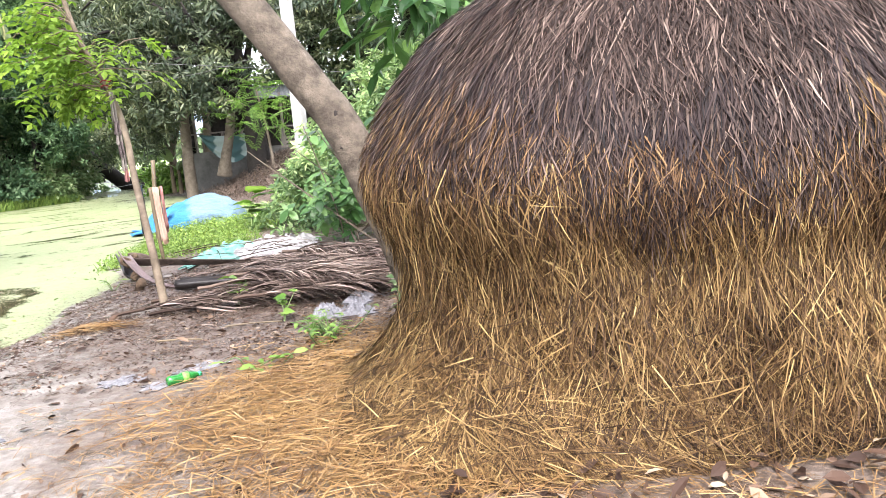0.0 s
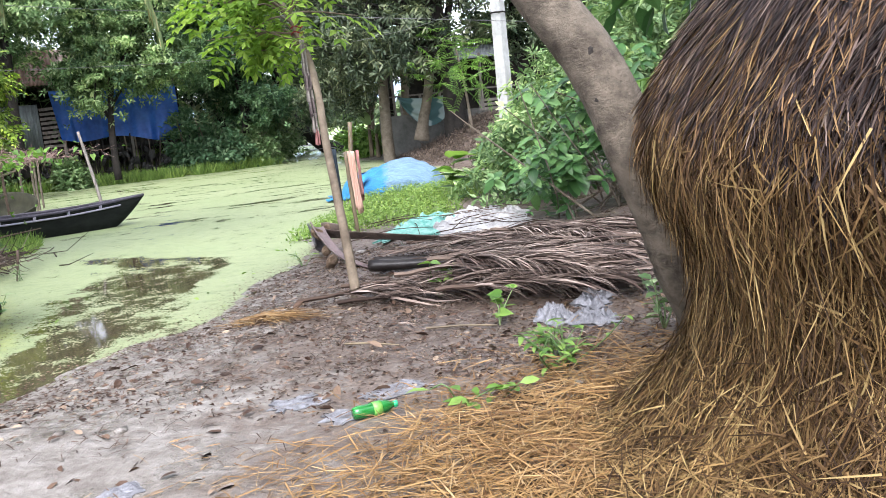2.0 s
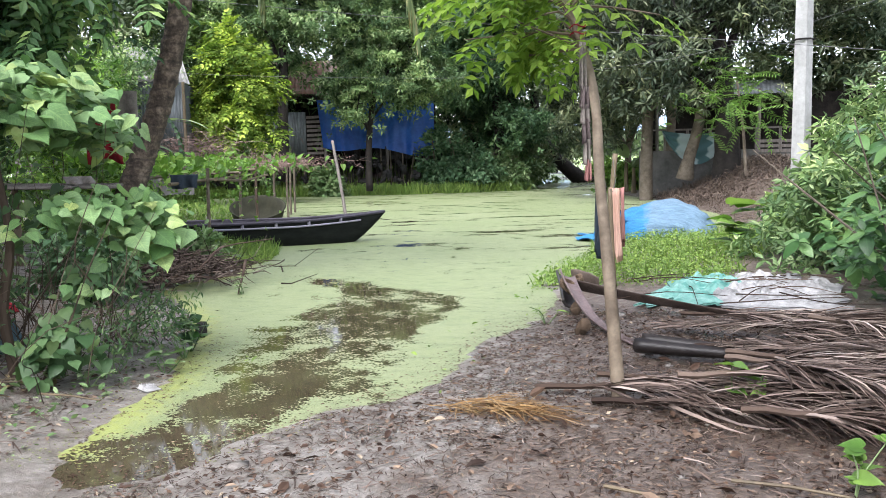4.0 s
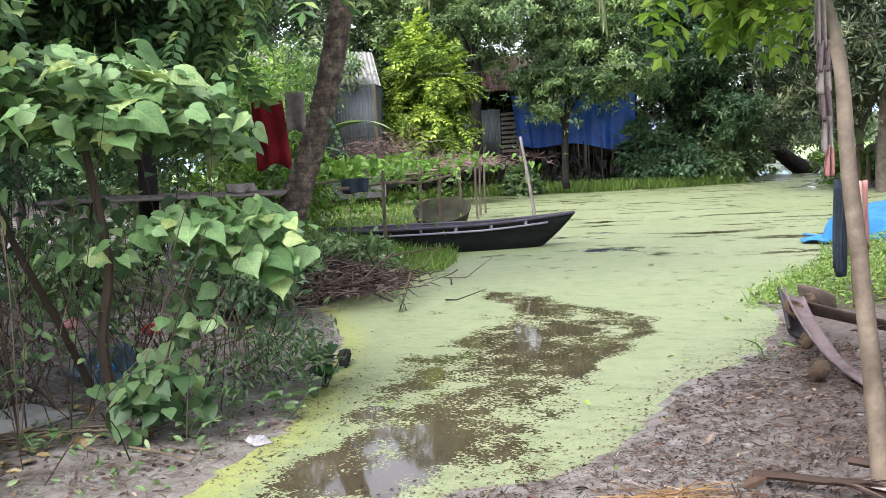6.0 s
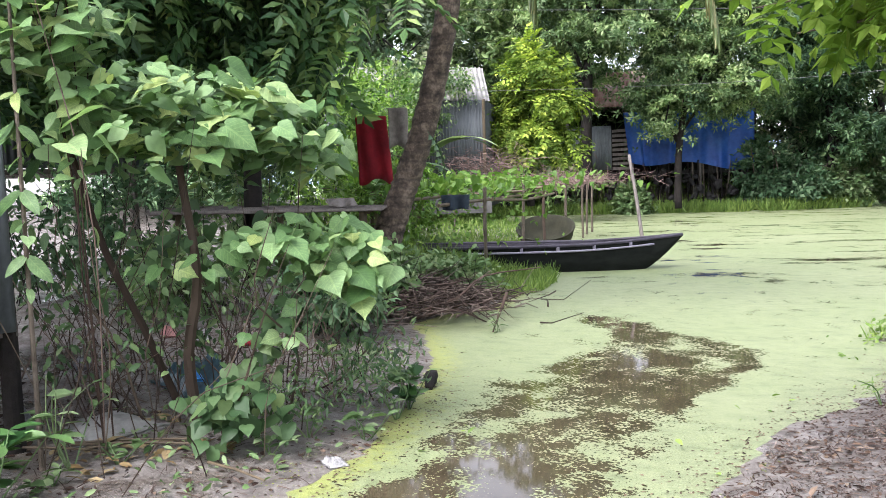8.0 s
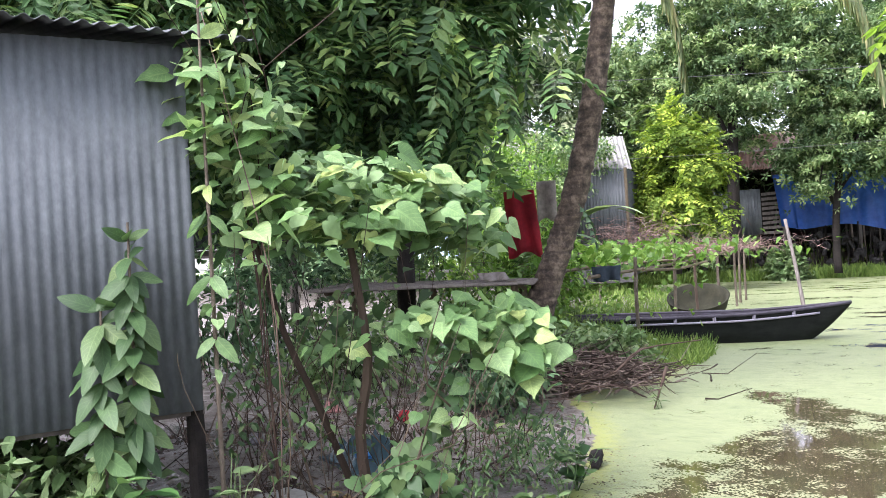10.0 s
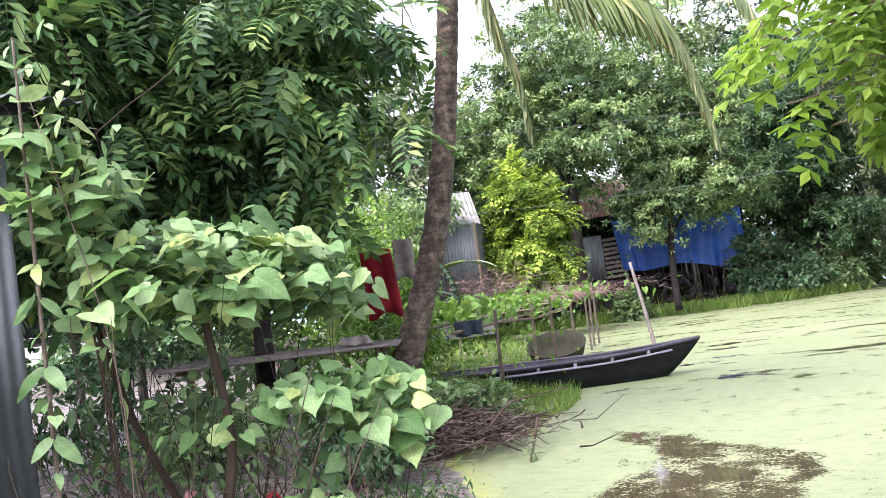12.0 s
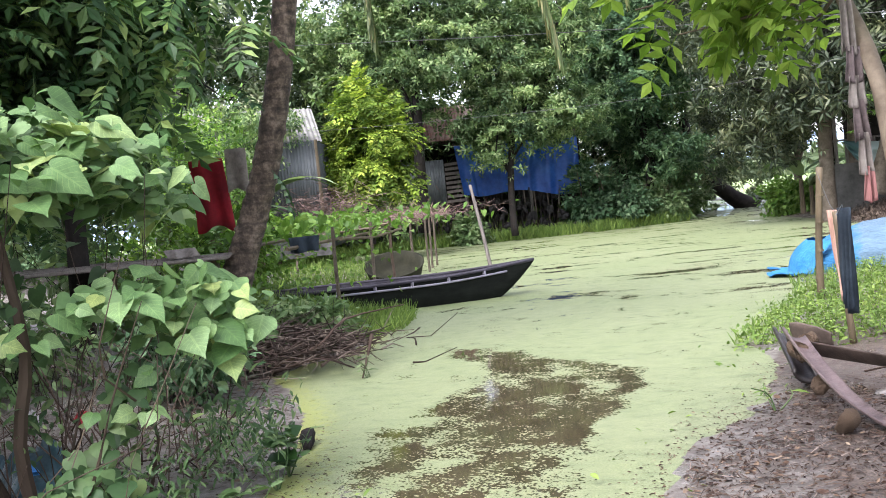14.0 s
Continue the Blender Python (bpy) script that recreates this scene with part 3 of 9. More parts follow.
weed = mix(nt, 0.5, weed_a, ramp(nt, big.outputs["Fac"], [(0.3, (0.75, 0.85, 0.6)), (0.7, (1.15, 1.1, 1.1))]), "MULTIPLY")
weed = mix(nt, 0.65, weed, ramp(nt, drawn_out(nt, 7.0, 35, 1.6, 8.0), [(0.3, (0.4, 0.46, 0.36)), (0.42, (0.8, 0.83, 0.76)), (0.5, (1, 1, 1)), (0.7, (1.2, 1.2, 1.15))]), "MULTIPLY")
fringe = maths(nt, "MULTIPLY", attribute(nt, "margin"), tex(nt, "noise", 14.0, 6.0, 0.75).outputs["Fac"])
fringe = ramp(nt, fringe, [(0.28, (0, 0, 0)), (0.44, (1, 1, 1))])
weed = mix(nt, maths(nt, "MULTIPLY", fringe, 0.75), weed, mix(nt, 0.35, (0.235, 0.26, 0.03), weed_a))
nt.links.new(weed, b.inputs["Base Color"])
b.inputs["Roughness"].default_value = 0.55
bump(nt, b, maths(nt, "ADD", fine.outputs["Fac"], tufts), 0.5, 0.012)
open_w = nt.nodes.new("ShaderNodeBsdfPrincipled")
murk = ramp(nt, a1.outputs["Fac"], [(0.3, (0.03, 0.024, 0.014)), (0.7, (0.062, 0.05, 0.03))])
nt.links.new(murk, open_w.inputs["Base Color"])
open_w.inputs["Roughness"].default_value, open_w.inputs["IOR"].default_value = 0.04, 1.33
msh = nt.nodes.new("ShaderNodeMixShader")
nt.links.new(mask.outputs["Result"], msh.inputs[0])
nt.links.new(b.outputs[0], msh.inputs[1])
nt.links.new(open_w.outputs[0], msh.inputs[2])
nt.links.new(msh.outputs[0], nt.nodes["Material Output"].inputs["Surface"])
tagged(piece("water", wme, m), "pond covered in pale green duckweed with murky openings", "pond", kind="structure")


def on_ground(x, y, lift=0.0):
    return float(ground_height(np.array([x]), np.array([y]))[0]) + lift


def land_points(n, x0, x1, y0, y1, r, keepf=None, shore=0.05):
    x, y = r.uniform(x0, x1, n), r.uniform(y0, y1, n)
    ok = pond_distance(x, y) > shore
    if keepf is not None:
        ok &= keepf(x, y)
    x, y = x[ok], y[ok]
    return np.stack([x, y, ground_height(x, y)], -1)


# ---- haystack ----
HAY = np.array([1.6, 5.15])
HAY_Z = [0.0, 0.06, 0.15, 0.3, 0.5, 0.72, 0.95, 1.1, 1.25, 1.44, 1.63, 1.78, 1.94, 2.12, 2.24, 2.36, 2.46, 2.55]
HAY_R = [2.4, 2.16, 1.98, 1.83, 1.73, 1.69, 1.75, 1.83, 1.89, 1.88, 1.8, 1.71, 1.6, 1.44, 1.28, 1.0, 0.6, 0.04]


def hay_south(th):
    return sstep(th, 3.8, 4.55) * sstep(5.9 - th, 0, 0.5)


def hay_radius(z, th):
    base = np.interp(z, HAY_Z, HAY_R)
    # the south side hangs almost straight, the west side spreads at its foot
    base = base + (1.74 - base) * sstep(1.1 - z, 0, 0.35) * hay_south(th)
    return base * (1 + 0.012 * np.sin(3 * th + 1) + 0.012 * np.sin(7 * th) + 0.01 * np.sin(13 * th + 5 * z))


def hay_point(z, th, out=0.0):
    r = hay_radius(z, th) + out
    return np.stack([HAY[0] + r * np.cos(th), HAY[1] + r * np.sin(th), z], -1)


def make_haystack():
    stack = thing("haystack", "domed rice-straw haystack, grey weathered top and golden skirt", "haystack", at=(HAY[0], HAY[1], 0))
    r = np.random.default_rng(3)
    zz = np.concatenate([np.linspace(-0.05, 2.2, 46), np.linspace(2.24, 2.55, 12)])
    th = np.linspace(0, 2 * np.pi, 97)[:-1]
    Z, T = np.meshgrid(zz, th, indexing="ij")
    V = hay_point(np.maximum(Z, 0), T, -0.035 + 0.014 * r.normal(size=Z.shape))
    V[..., 2] = Z
    ix = np.arange(Z.size).reshape(Z.shape)
    Q = np.stack([ix[:-1, :], np.roll(ix, -1, 1)[:-1, :], np.roll(ix, -1, 1)[1:, :], ix[1:, :]], -1).reshape(-1, 4)
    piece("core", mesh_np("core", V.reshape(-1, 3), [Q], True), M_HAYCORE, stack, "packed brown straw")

    def strands(n, z0, z1, lo, hi, w0, w1, tilt, lift, seed, drop=0.0, border=0.0, off=0.0, fall=False, bundle=8, thin=0.0):
        q = np.random.default_rng(seed)
        # straws lie in small wisps that share a slant
        m_ = n // bundle + 1
        wisp = q.integers(0, m_, n)
        tth = np.where(q.random(m_) < 0.88, q.uniform(2.3, 5.5, m_), q.uniform(0, 6.283, m_))
        th = tth[wisp] + q.normal(0, 0.02, n)
        z = q.uniform(z0, z1, m_)[wisp] + q.normal(0, 0.035, n)
        if fall:
            # weathering reaches lower on the south side
            z = z0 + (z - z0) * (z1 - 0.3 * sstep(th, 3.85, 4.45) - z0) / (z1 - z0)
        L = q.uniform(lo, hi, n)
        # the borders between old and fresh straw run unevenly round the stack
        z = z + border * (0.06 * np.sin(4 * th + 1) + 0.05 * np.sin(9 * th + 2) + 0.04 * np.sin(21 * th) + 0.03 * np.sin(47 * th))
        if border:
            z = z - 0.3 * sstep(th, 3.85, 4.45)
        z = np.clip(z, 0.06, 2.53)
        # on a flat slope a straw of the same length drops less
        slope = (np.interp(z - 0.06, HAY_Z, HAY_R) - np.interp(z + 0.06, HAY_Z, HAY_R)) / 0.12
        L_z = L / np.sqrt(1 + np.maximum(slope, 0) ** 2)
        side_t = q.normal(0, tilt * 0.55, m_)[wisp] + q.normal(0, tilt * 0.75, n)
        outs = off + lift * (0.7 * q.random(m_)[wisp] ** 1.4 + 0.4 * q.random(n))
        k = 3
        V = np.zeros((n, k, 2, 3))
        w = q.uniform(w0, w1, n)
        curl = q.normal(0, 0.1, n)
        for i in range(k):
            s = i / (k - 1)
            zi = z - L_z * s * np.cos(side_t)
            ti = th + (L * s * np.sin(side_t) + curl * s * s * L) / 1.8
            flare = outs * (0.35 + 0.9 * s) + drop * s * s * L * (1 - 0.7 * hay_south(th))
            p = hay_point(np.clip(zi, 0.012, 2.54), ti, flare)
            p[:, 2] = np.maximum(zi, 0.012 + 0.03 * q.random(n))
            tang = np.stack([-np.sin(ti), np.cos(ti), 0 * ti], -1)
            rad = np.stack([np.cos(ti), np.sin(ti), 0 * ti], -1)
            a = q.normal(0, 0.5, n) if i == 0 else a
            dirw = tang * np.cos(a)[:, None] + rad * np.sin(a)[:, None]
            ww = w * (1.0 if i < k - 1 else 0.35) * 0.5
            V[:, i, 0] = p + dirw * ww[:, None]
            V[:, i, 1] = p - dirw * ww[:, None]
        ii = np.arange(n)[:, None] * (2 * k)
        # fewer straws on the south side, so the dark core shows as shaded gaps
        ii = ii[q.random(n) >= thin * hay_south(th)]
        F = np.concatenate([np.stack([ii + 2 * i, ii + 2 * i + 1, ii + 2 * i + 3, ii + 2 * i + 2], -1).reshape(-1, 4) for i in range(k - 1)])
        return V.reshape(-1, 3), [F], z, th

    def put(name, mat, label, *sets):
        V, F = join([(v, f) for v, f in sets])
        tagged(piece(name, mesh_np(name, V, F), mat, stack, label), kind="stuff")

    def split(n, z0, z1, *a, **k):
        v, f, z, th = strands(n, z0, z1, *a, **k)
        return v, f

    put("weathered_cap", M_STRAW_GREY, "grey-mauve weathered straw",
        split(24000, 1.7, 2.53, 0.1, 0.34, 0.004, 0.01, 0.4, 0.045, 31),
        split(4500, 1.55, 1.9, 0.14, 0.36, 0.004, 0.009, 0.25, 0.05, 32, border=1, off=0.035))
    put("damp_band", M_STRAW_DARK, "dark damp straw",
        split(14000, 1.68, 1.95, 0.12, 0.3, 0.004, 0.01, 0.25, 0.04, 33, border=1.0, off=0.022),
        split(6500, 1.52, 1.74, 0.12, 0.3, 0.004, 0.009, 0.25, 0.05, 38, border=1.2, off=0.028))
    put("brown_layer", M_STRAW_BROWN, "brown weathered straw under the golden layer",
        split(14000, 0.12, 1.7, 0.1, 0.26, 0.004, 0.009, 0.9, 0.045, 45, drop=0.01, fall=True, bundle=3),
        split(13000, 1.2, 1.78, 0.1, 0.26, 0.004, 0.009, 0.45, 0.06, 46, off=0.018, fall=True, bundle=5))
    put("golden_skirt", M_STRAW, "golden-brown straw",
        split(26000, 0.75, 1.6, 0.08, 0.24, 0.003, 0.0085, 0.6, 0.065, 34, drop=0.02, fall=True, bundle=4),
        split(5000, 0.95, 1.35, 0.18, 0.42, 0.003, 0.007, 0.3, 0.1, 47, drop=0.05, bundle=5),
        split(13000, 0.2, 1.5, 0.1, 0.3, 0.003, 0.0075, 1.1, 0.08, 40, drop=0.03, fall=True, bundle=2, thin=0.5),
        split(20000, 0.05, 0.75, 0.12, 0.34, 0.003, 0.008, 1.5, 0.07, 35, drop=0.03, bundle=1, thin=0.55),
        split(1800, 1.45, 1.75, 0.14, 0.3, 0.003, 0.007, 0.3, 0.06, 37, border=1.4, off=0.03))

    def loose(n, th0, th1, z, lo, hi, tilt, out0, out1, seed):
        """Straight single straws lying crosswise on the flank at the heights z."""
        q = np.random.default_rng(seed)
        th = q.uniform(th0, th1, n)
        p = hay_point(z, th, q.uniform(out0, out1, n))
        down = hay_point(np.maximum(z - 0.05, 0), th) - hay_point(z + 0.05, th)
        down /= np.linalg.norm(down, axis=1)[:, None]
        tang = np.stack([-np.sin(th), np.cos(th), 0 * th], -1)
        a = q.normal(0, tilt, n)
        no = np.cross(tang, down)
        no *= np.sign(np.sum(no * np.stack([np.cos(th), np.sin(th), 0 * th + 0.2], -1), 1))[:, None]
        ax = down * np.cos(a)[:, None] + tang * np.sin(a)[:, None] + no * q.normal(0.03, 0.07, n)[:, None]
        return scatter(BLADE, p, ax, no + q.normal(0, 0.3, (n, 3)), q.uniform(lo, hi, n), q.uniform(0.003, 0.0075, n))

    foot = np.interp(r.uniform(1.74, 2.36, 15000), HAY_R[:5][::-1], HAY_Z[:5][::-1])
    put("loose_straw", M_STRAW, "loose straw fanned crosswise over the foot and flank",
        loose(11000, 2.3, 3.95, foot[:11000], 0.12, 0.36, 1.1, 0.03, 0.1, 51),
        loose(4000, 3.9, 4.5, foot[11000:] * 0.8, 0.12, 0.34, 1.0, 0.0, 0.06, 54),
        loose(3600, 2.3, 4.2, r.uniform(0.5, 1.4, 3600), 0.1, 0.3, 0.65, 0.04, 0.09, 52),
        loose(900, 4.2, 5.4, r.uniform(0.3, 1.1, 900), 0.1, 0.3, 0.5, 0.04, 0.08, 53))
    return stack


make_haystack()


def ground_strands(n, xy, spread, lo, hi, w0, w1, seed, lift=0.03, yaw=None):
    q = np.random.default_rng(seed)
    c = np.asarray(xy)[q.integers(0, len(xy), n)]
    p = c + q.normal(size=(n, 2)) * np.asarray(spread)
    inside = np.hypot(p[:, 0] - HAY[0], p[:, 1] - HAY[1]) > 1.75
    p = p[inside & (pond_distance(p[:, 0], p[:, 1]) > 0.15)]
    n = len(p)
    z = ground_height(p[:, 0], p[:, 1]) + q.uniform(0.004, lift, n)
    a = q.uniform(0, 6.283, n) if yaw is None else q.normal(yaw, 0.6, n)
    ax = np.stack([np.cos(a), np.sin(a), q.normal(0, 0.05, n)], -1)
    no = np.stack([q.normal(0, 0.35, n), q.normal(0, 0.35, n), np.ones(n)], -1)
    return scatter(BLADE, np.column_stack([p, z]), ax, no, q.uniform(lo, hi, n), q.uniform(w0, w1, n))


V, F = join([
    ground_strands(9000, [(-0.7, 5.0), (-0.9, 4.6), (-0.5, 4.1), (-0.2, 3.6), (-1.0, 5.4), (-0.3, 5.6), (-0.4, 6.1)], (0.38, 0.34), 0.08, 0.34, 0.003, 0.008, 41, 0.07),
    ground_strands(3500, [(-1.3, 4.8), (-1.2, 4.0), (-0.9, 3.3), (0.2, 3.0), (1.2, 2.9), (2.4, 2.9)], (0.5, 0.36), 0.06, 0.3, 0.003, 0.007, 42, 0.03),
    ground_strands(500, [(-1.8, 4.6), (-1.7, 3.6), (-0.6, 6.8), (-0.3, 7.4)], (0.5, 0.5), 0.06, 0.3, 0.003, 0.006, 43, 0.02)])
tagged(piece("fallen_straw", mesh_np("fallen_straw", V, F), M_STRAW_GROUND), "loose golden straw spread over mud beside the haystack", "straw", kind="stuff")

V, F = ground_strands(420, [(-3.45, 7.85), (-3.25, 7.8), (-3.6, 7.9)], (0.14, 0.06), 0.15, 0.4, 0.004, 0.009, 44, 0.06, yaw=0.15)
tagged(piece("straw_bunch", mesh_np("straw_bunch", V, F), M_STRAW_GROUND), "small orange bunch of straw on mud", "straw", kind="stuff")


# ---- trees and bushes ----
def bezier_limb(a, b, sag, n=7, r=None):
    a, b = np.asarray(a, float), np.asarray(b, float)
    mid = (a + b) / 2 + np.array([0, 0, sag]) + (r.normal(size=3) * 0.12 * np.linalg.norm(b - a) if r is not None else 0)
    return smooth_path([a, mid, b], n)


def crown(blobs, clumps, per, spread, q, shell=0.55):
    """Leaf places grouped in clumps inside ellipsoids, denser near their skin."""
    vol = np.array([rx * ry * rz for _, (rx, ry, rz) in blobs]) ** 0.75
    pick = q.choice(len(blobs), clumps, p=vol / vol.sum())
    C = np.array([c for c, _ in blobs], float)[pick]
    R = np.array([r for _, r in blobs], float)[pick]
    d = unit(q.normal(size=(clumps, 3)))
    u = shell + (1 - shell) * q.random(clumps) ** 0.7
    u = np.where(q.random(clumps) < 0.15, q.random(clumps), u) * (1 + 0.12 * q.normal(size=clumps))
    # break the round outline into lobes
    lobes = [unit(q.normal(size=(9, 3))) for _ in blobs]
    best = np.array([np.max(lobes[p] @ dd) for p, dd in zip(pick, d)])
    u = u * (0.62 + 0.5 * np.clip((best - 0.45) / 0.55, 0, 1))
    centre = C + d * R * u[:, None]
    wide = np.repeat(q.uniform(0.55, 1.35, clumps), per)[:, None]
    off = q.normal(size=(clumps * per, 3)) * np.asarray(spread) * wide
    # each clump is a pad that sags towards its rim
    off[:, 2] = off[:, 2] * 0.6 - 0.35 * (off[:, 0] ** 2 + off[:, 1] ** 2) / np.maximum(0.05, np.mean(np.asarray(spread) + 0 * off[0]) * 1.5)
    pos = np.repeat(centre, per, 0) + off
    out = np.repeat(d, per, 0)
    return centre, pos, out


def tree(name, base, trunk, radii, blobs, clumps, per, spread, leaf, size, mat, bark, label, seed, category="tree",
         down=0.35, limbs=6, template=LEAF_FAR, width=None, shell=0.55, up=1.0, grow=1.0):
    blobs = [(c, tuple(v * grow for v in r)) for c, r in blobs]
    q = np.random.default_rng(seed)
    t = thing(name, label, category, at=base)
    path = smooth_path(trunk, 12)
    tv = [tube(path, radii, 9, 0.05, seed=seed)]
    piece("trunk", mesh_np("trunk", *tv[0], True), bark, t)
    order = q.permutation(len(blobs))
    for k in range(min(limbs, len(blobs) * 2)):
        c, r = blobs[order[k % len(blobs)]]
        f = path[int(len(path) * q.uniform(0.45, 0.98))]
        end = np.asarray(c) + q.normal(size=3) * np.asarray(r) * 0.35
        lim = bezier_limb(f, end, 0.1 * np.linalg.norm(end - f), 7, q)
        v = [tube(lim, [radii[-1] * 0.8, radii[-1] * 0.15], 6, 0.05, seed=k)]
        for s in range(3):
            a = lim[q.integers(3, 7)]
            e2 = a + unit(q.normal(size=3) + np.array([0, 0, 0.2])) * np.asarray(r) * 0.75
            v.append(tube(bezier_limb(a, e2, 0.05, 5, q), [radii[-1] * 0.3, radii[-1] * 0.06], 4))
        piece("limb", mesh_np("limb", *join(v), True), bark, t)
    _, pos, out = crown(blobs, clumps, per, spread, q, shell)
    n = len(pos)
    ax = out * 0.7 + q.normal(size=(n, 3)) * 0.65 - UP * down
    no = UP * (up + 0.25) + out * 0.5 + q.normal(size=(n, 3)) * 0.32
    L = size * q.uniform(0.65, 1.3, n)
    V, F = scatter(template, pos, ax, no, L, None if width is None else L * width)
    me = mesh_np("crown", V, F)
    spray = np.repeat(np.clip(q.normal(0, 0.36, clumps), -0.5, 0.5), per * len(template[0]))
    me.attributes.new("spray", "FLOAT", "POINT").data.foreach_set("value", spray.astype(np.float32))
    tagged(piece("crown", me, mat, t), kind="stuff")
    return t


def B(x, y, z, rx, ry, rz):
    return ((x, y, z), (rx, ry, rz))


# leaning tree beside the haystack
lean = thing("leaning_tree", "thick grey-brown tree trunk leaning over the yard", "tree", at=(0.03, 6.58, 0))
path = smooth_path([(0.06, 6.6, -0.1), (-0.03, 6.5, 0.25), (-0.16, 6.3, 0.58), (-0.24, 6.22, 0.85), (-0.33, 6.15, 1.1), (-0.4, 6.12, 1.3), (-0.47, 6.12, 1.5), (-0.6, 6.12, 1.77), (-0.74, 6.12, 1.98), (-1.14, 6.12, 2.6), (-1.7, 6.15, 3.4), (-2.1, 6.3, 4.4)], 48)
piece("trunk", mesh_np("trunk", *tube(path, [0.2, 0.17, 0.155, 0.15, 0.148, 0.142, 0.138, 0.13, 0.12], 20, 0.012, seed=5), True), M_BARK_LEAN, lean)
q = np.random.default_rng(9)
for i in range(9):
    k = 6 + i * 3
    d = unit(np.array([0.2 * q.normal() + 0.3 * (-1) ** i, -1, 0.3 * q.normal()]))
    p = path[k] + d * 0.132
    bm = bmesh.new()
    bmesh.ops.create_icosphere(bm, subdivisions=1, radius=0.022 + 0.012 * q.random())
    part("knot", bm, M_BARK_DARK, lean, m=Matrix.Translation(p) @ Matrix.Diagonal((1, 0.5, 1.2, 1)))
V = []
for s in range(5):
    a = path[42 + s]
    e = a + np.array([q.normal() * 0.9, q.normal() * 0.9 + 0.4, 0.9])
    V.append(tube(bezier_limb(a, e, 0.1, 6, q), [0.06, 0.02], 6))
piece("limb", mesh_np("limb", *join(V), True), M_BARK_LEAN, lean)
_, pos, out = crown([B(-2.2, 6.8, 5.4, 1.6, 1.5, 0.9), B(-0.9, 7.0, 5.2, 1.3, 1.2, 0.8)], 160, 14, (0.2, 0.2, 0.15), q)
V, F = scatter(LEAF_OVAL, pos, out + q.normal(size=pos.shape) * 0.5 - UP * 0.3, UP + q.normal(size=pos.shape) * 0.4, q.uniform(0.14, 0.24, len(pos)))
tagged(piece("crown", mesh_np("crown", V, F), M_LEAF_GLOSSY, lean), kind="stuff")


# light from the sky behind the crown is put into these brighter greens
M_LEAF_SLIM = leaf_mat("thin_bright_leaf", [(0.0, (0.12, 0.22, 0.03)), (0.6, (0.22, 0.36, 0.06)), (1.0, (0.34, 0.47, 0.1))], 0.5, 0.6, 1.0)
# slender tree with rags tied to it
slim = thing("slender_tree", "slender pale-barked young tree with feathery light green leaves", "tree", at=(-2.81, 8.39, 0))
slim_path = smooth_path([(-2.80, 8.36, -0.1), (-2.83, 8.42, 0.12), (-2.93, 8.55, 0.75), (-3.06, 8.75, 1.35), (-3.16, 8.95, 1.85), (-3.3, 9.15, 2.2), (-3.42, 9.2, 2.5), (-3.6, 9.25, 2.85), (-3.75, 9.3, 3.4), (-3.8, 9.3, 4.0)], 30)
piece("trunk", mesh_np("trunk", *tube(slim_path, [0.055, 0.043, 0.037, 0.034, 0.032, 0.029, 0.025, 0.017], 12, 0.025, seed=2), True), M_BARK_PALE, slim)
q = np.random.default_rng(12)
twigs = []
pp, aa, nn = [], [], []
for k in range(34):
    f = slim_path[q.integers(17, 27)]
    az = q.uniform(0, 6.283) if k > 24 else q.uniform(2.2, 4.4)
    L = q.uniform(0.35, 1.0)
    e = f + np.array([math.cos(az) * L, math.sin(az) * L * 0.8, q.uniform(-0.1, 0.4)])
    lp = bezier_limb(f, e, 0.1, 6, q)
    twigs.append(tube(lp, [0.012, 0.004], 4))
    for s in range(5):
        p = lp[q.integers(1, 6)]
        d = np.array([math.cos(az + q.normal() * 0.8), math.sin(az + q.normal() * 0.8), -0.35 + 0.3 * q.normal()])
        pp.append(p); aa.append(d); nn.append(UP + q.normal(size=3) * 0.25)
tagged(piece("twig_growth", mesh_np("twig_growth", *join(twigs)), M_BARK_PALE, slim), kind="stuff")
V, F = scatter(PINNATE_BROAD, np.array(pp), np.array(aa), np.array(nn), q.uniform(0.2, 0.36, len(pp)))
tagged(piece("crown", mesh_np("crown", V, F), M_LEAF_SLIM, slim), kind="stuff")

# trees across and round the pond
tree("lime_tree", (-23.2, 26.7, 0.6), [(-23.2, 26.7, 0.5), (-23.15, 26.7, 2), (-23.1, 26.7, 4)], [0.14, 0.06],
     [B(-23.3, 26.7, 5.9, 0.5, 0.5, 0.5), B(-22.8, 26.7, 5.2, 0.8, 0.8, 0.5), B(-23.9, 26.4, 4.9, 0.7, 0.7, 0.4), B(-22.4, 26.9, 4.3, 1.0, 0.9, 0.45), B(-23.6, 26.5, 3.9, 1.0, 1.0, 0.45), B(-22.9, 26.6, 3.2, 1.2, 1.1, 0.45), B(-24.0, 26.3, 2.9, 0.6, 0.6, 0.35), B(-22.2, 26.8, 2.5, 0.7, 0.6, 0.35)],
     200, 9, (0.2, 0.2, 0.08), None, 0.48, M_LEAF_LIME, M_BARK_DARK, "small lime-green leafy tree on the far bank", 51, down=0.25, template=PINNATE_BROAD, grow=1.15, shell=0.4)
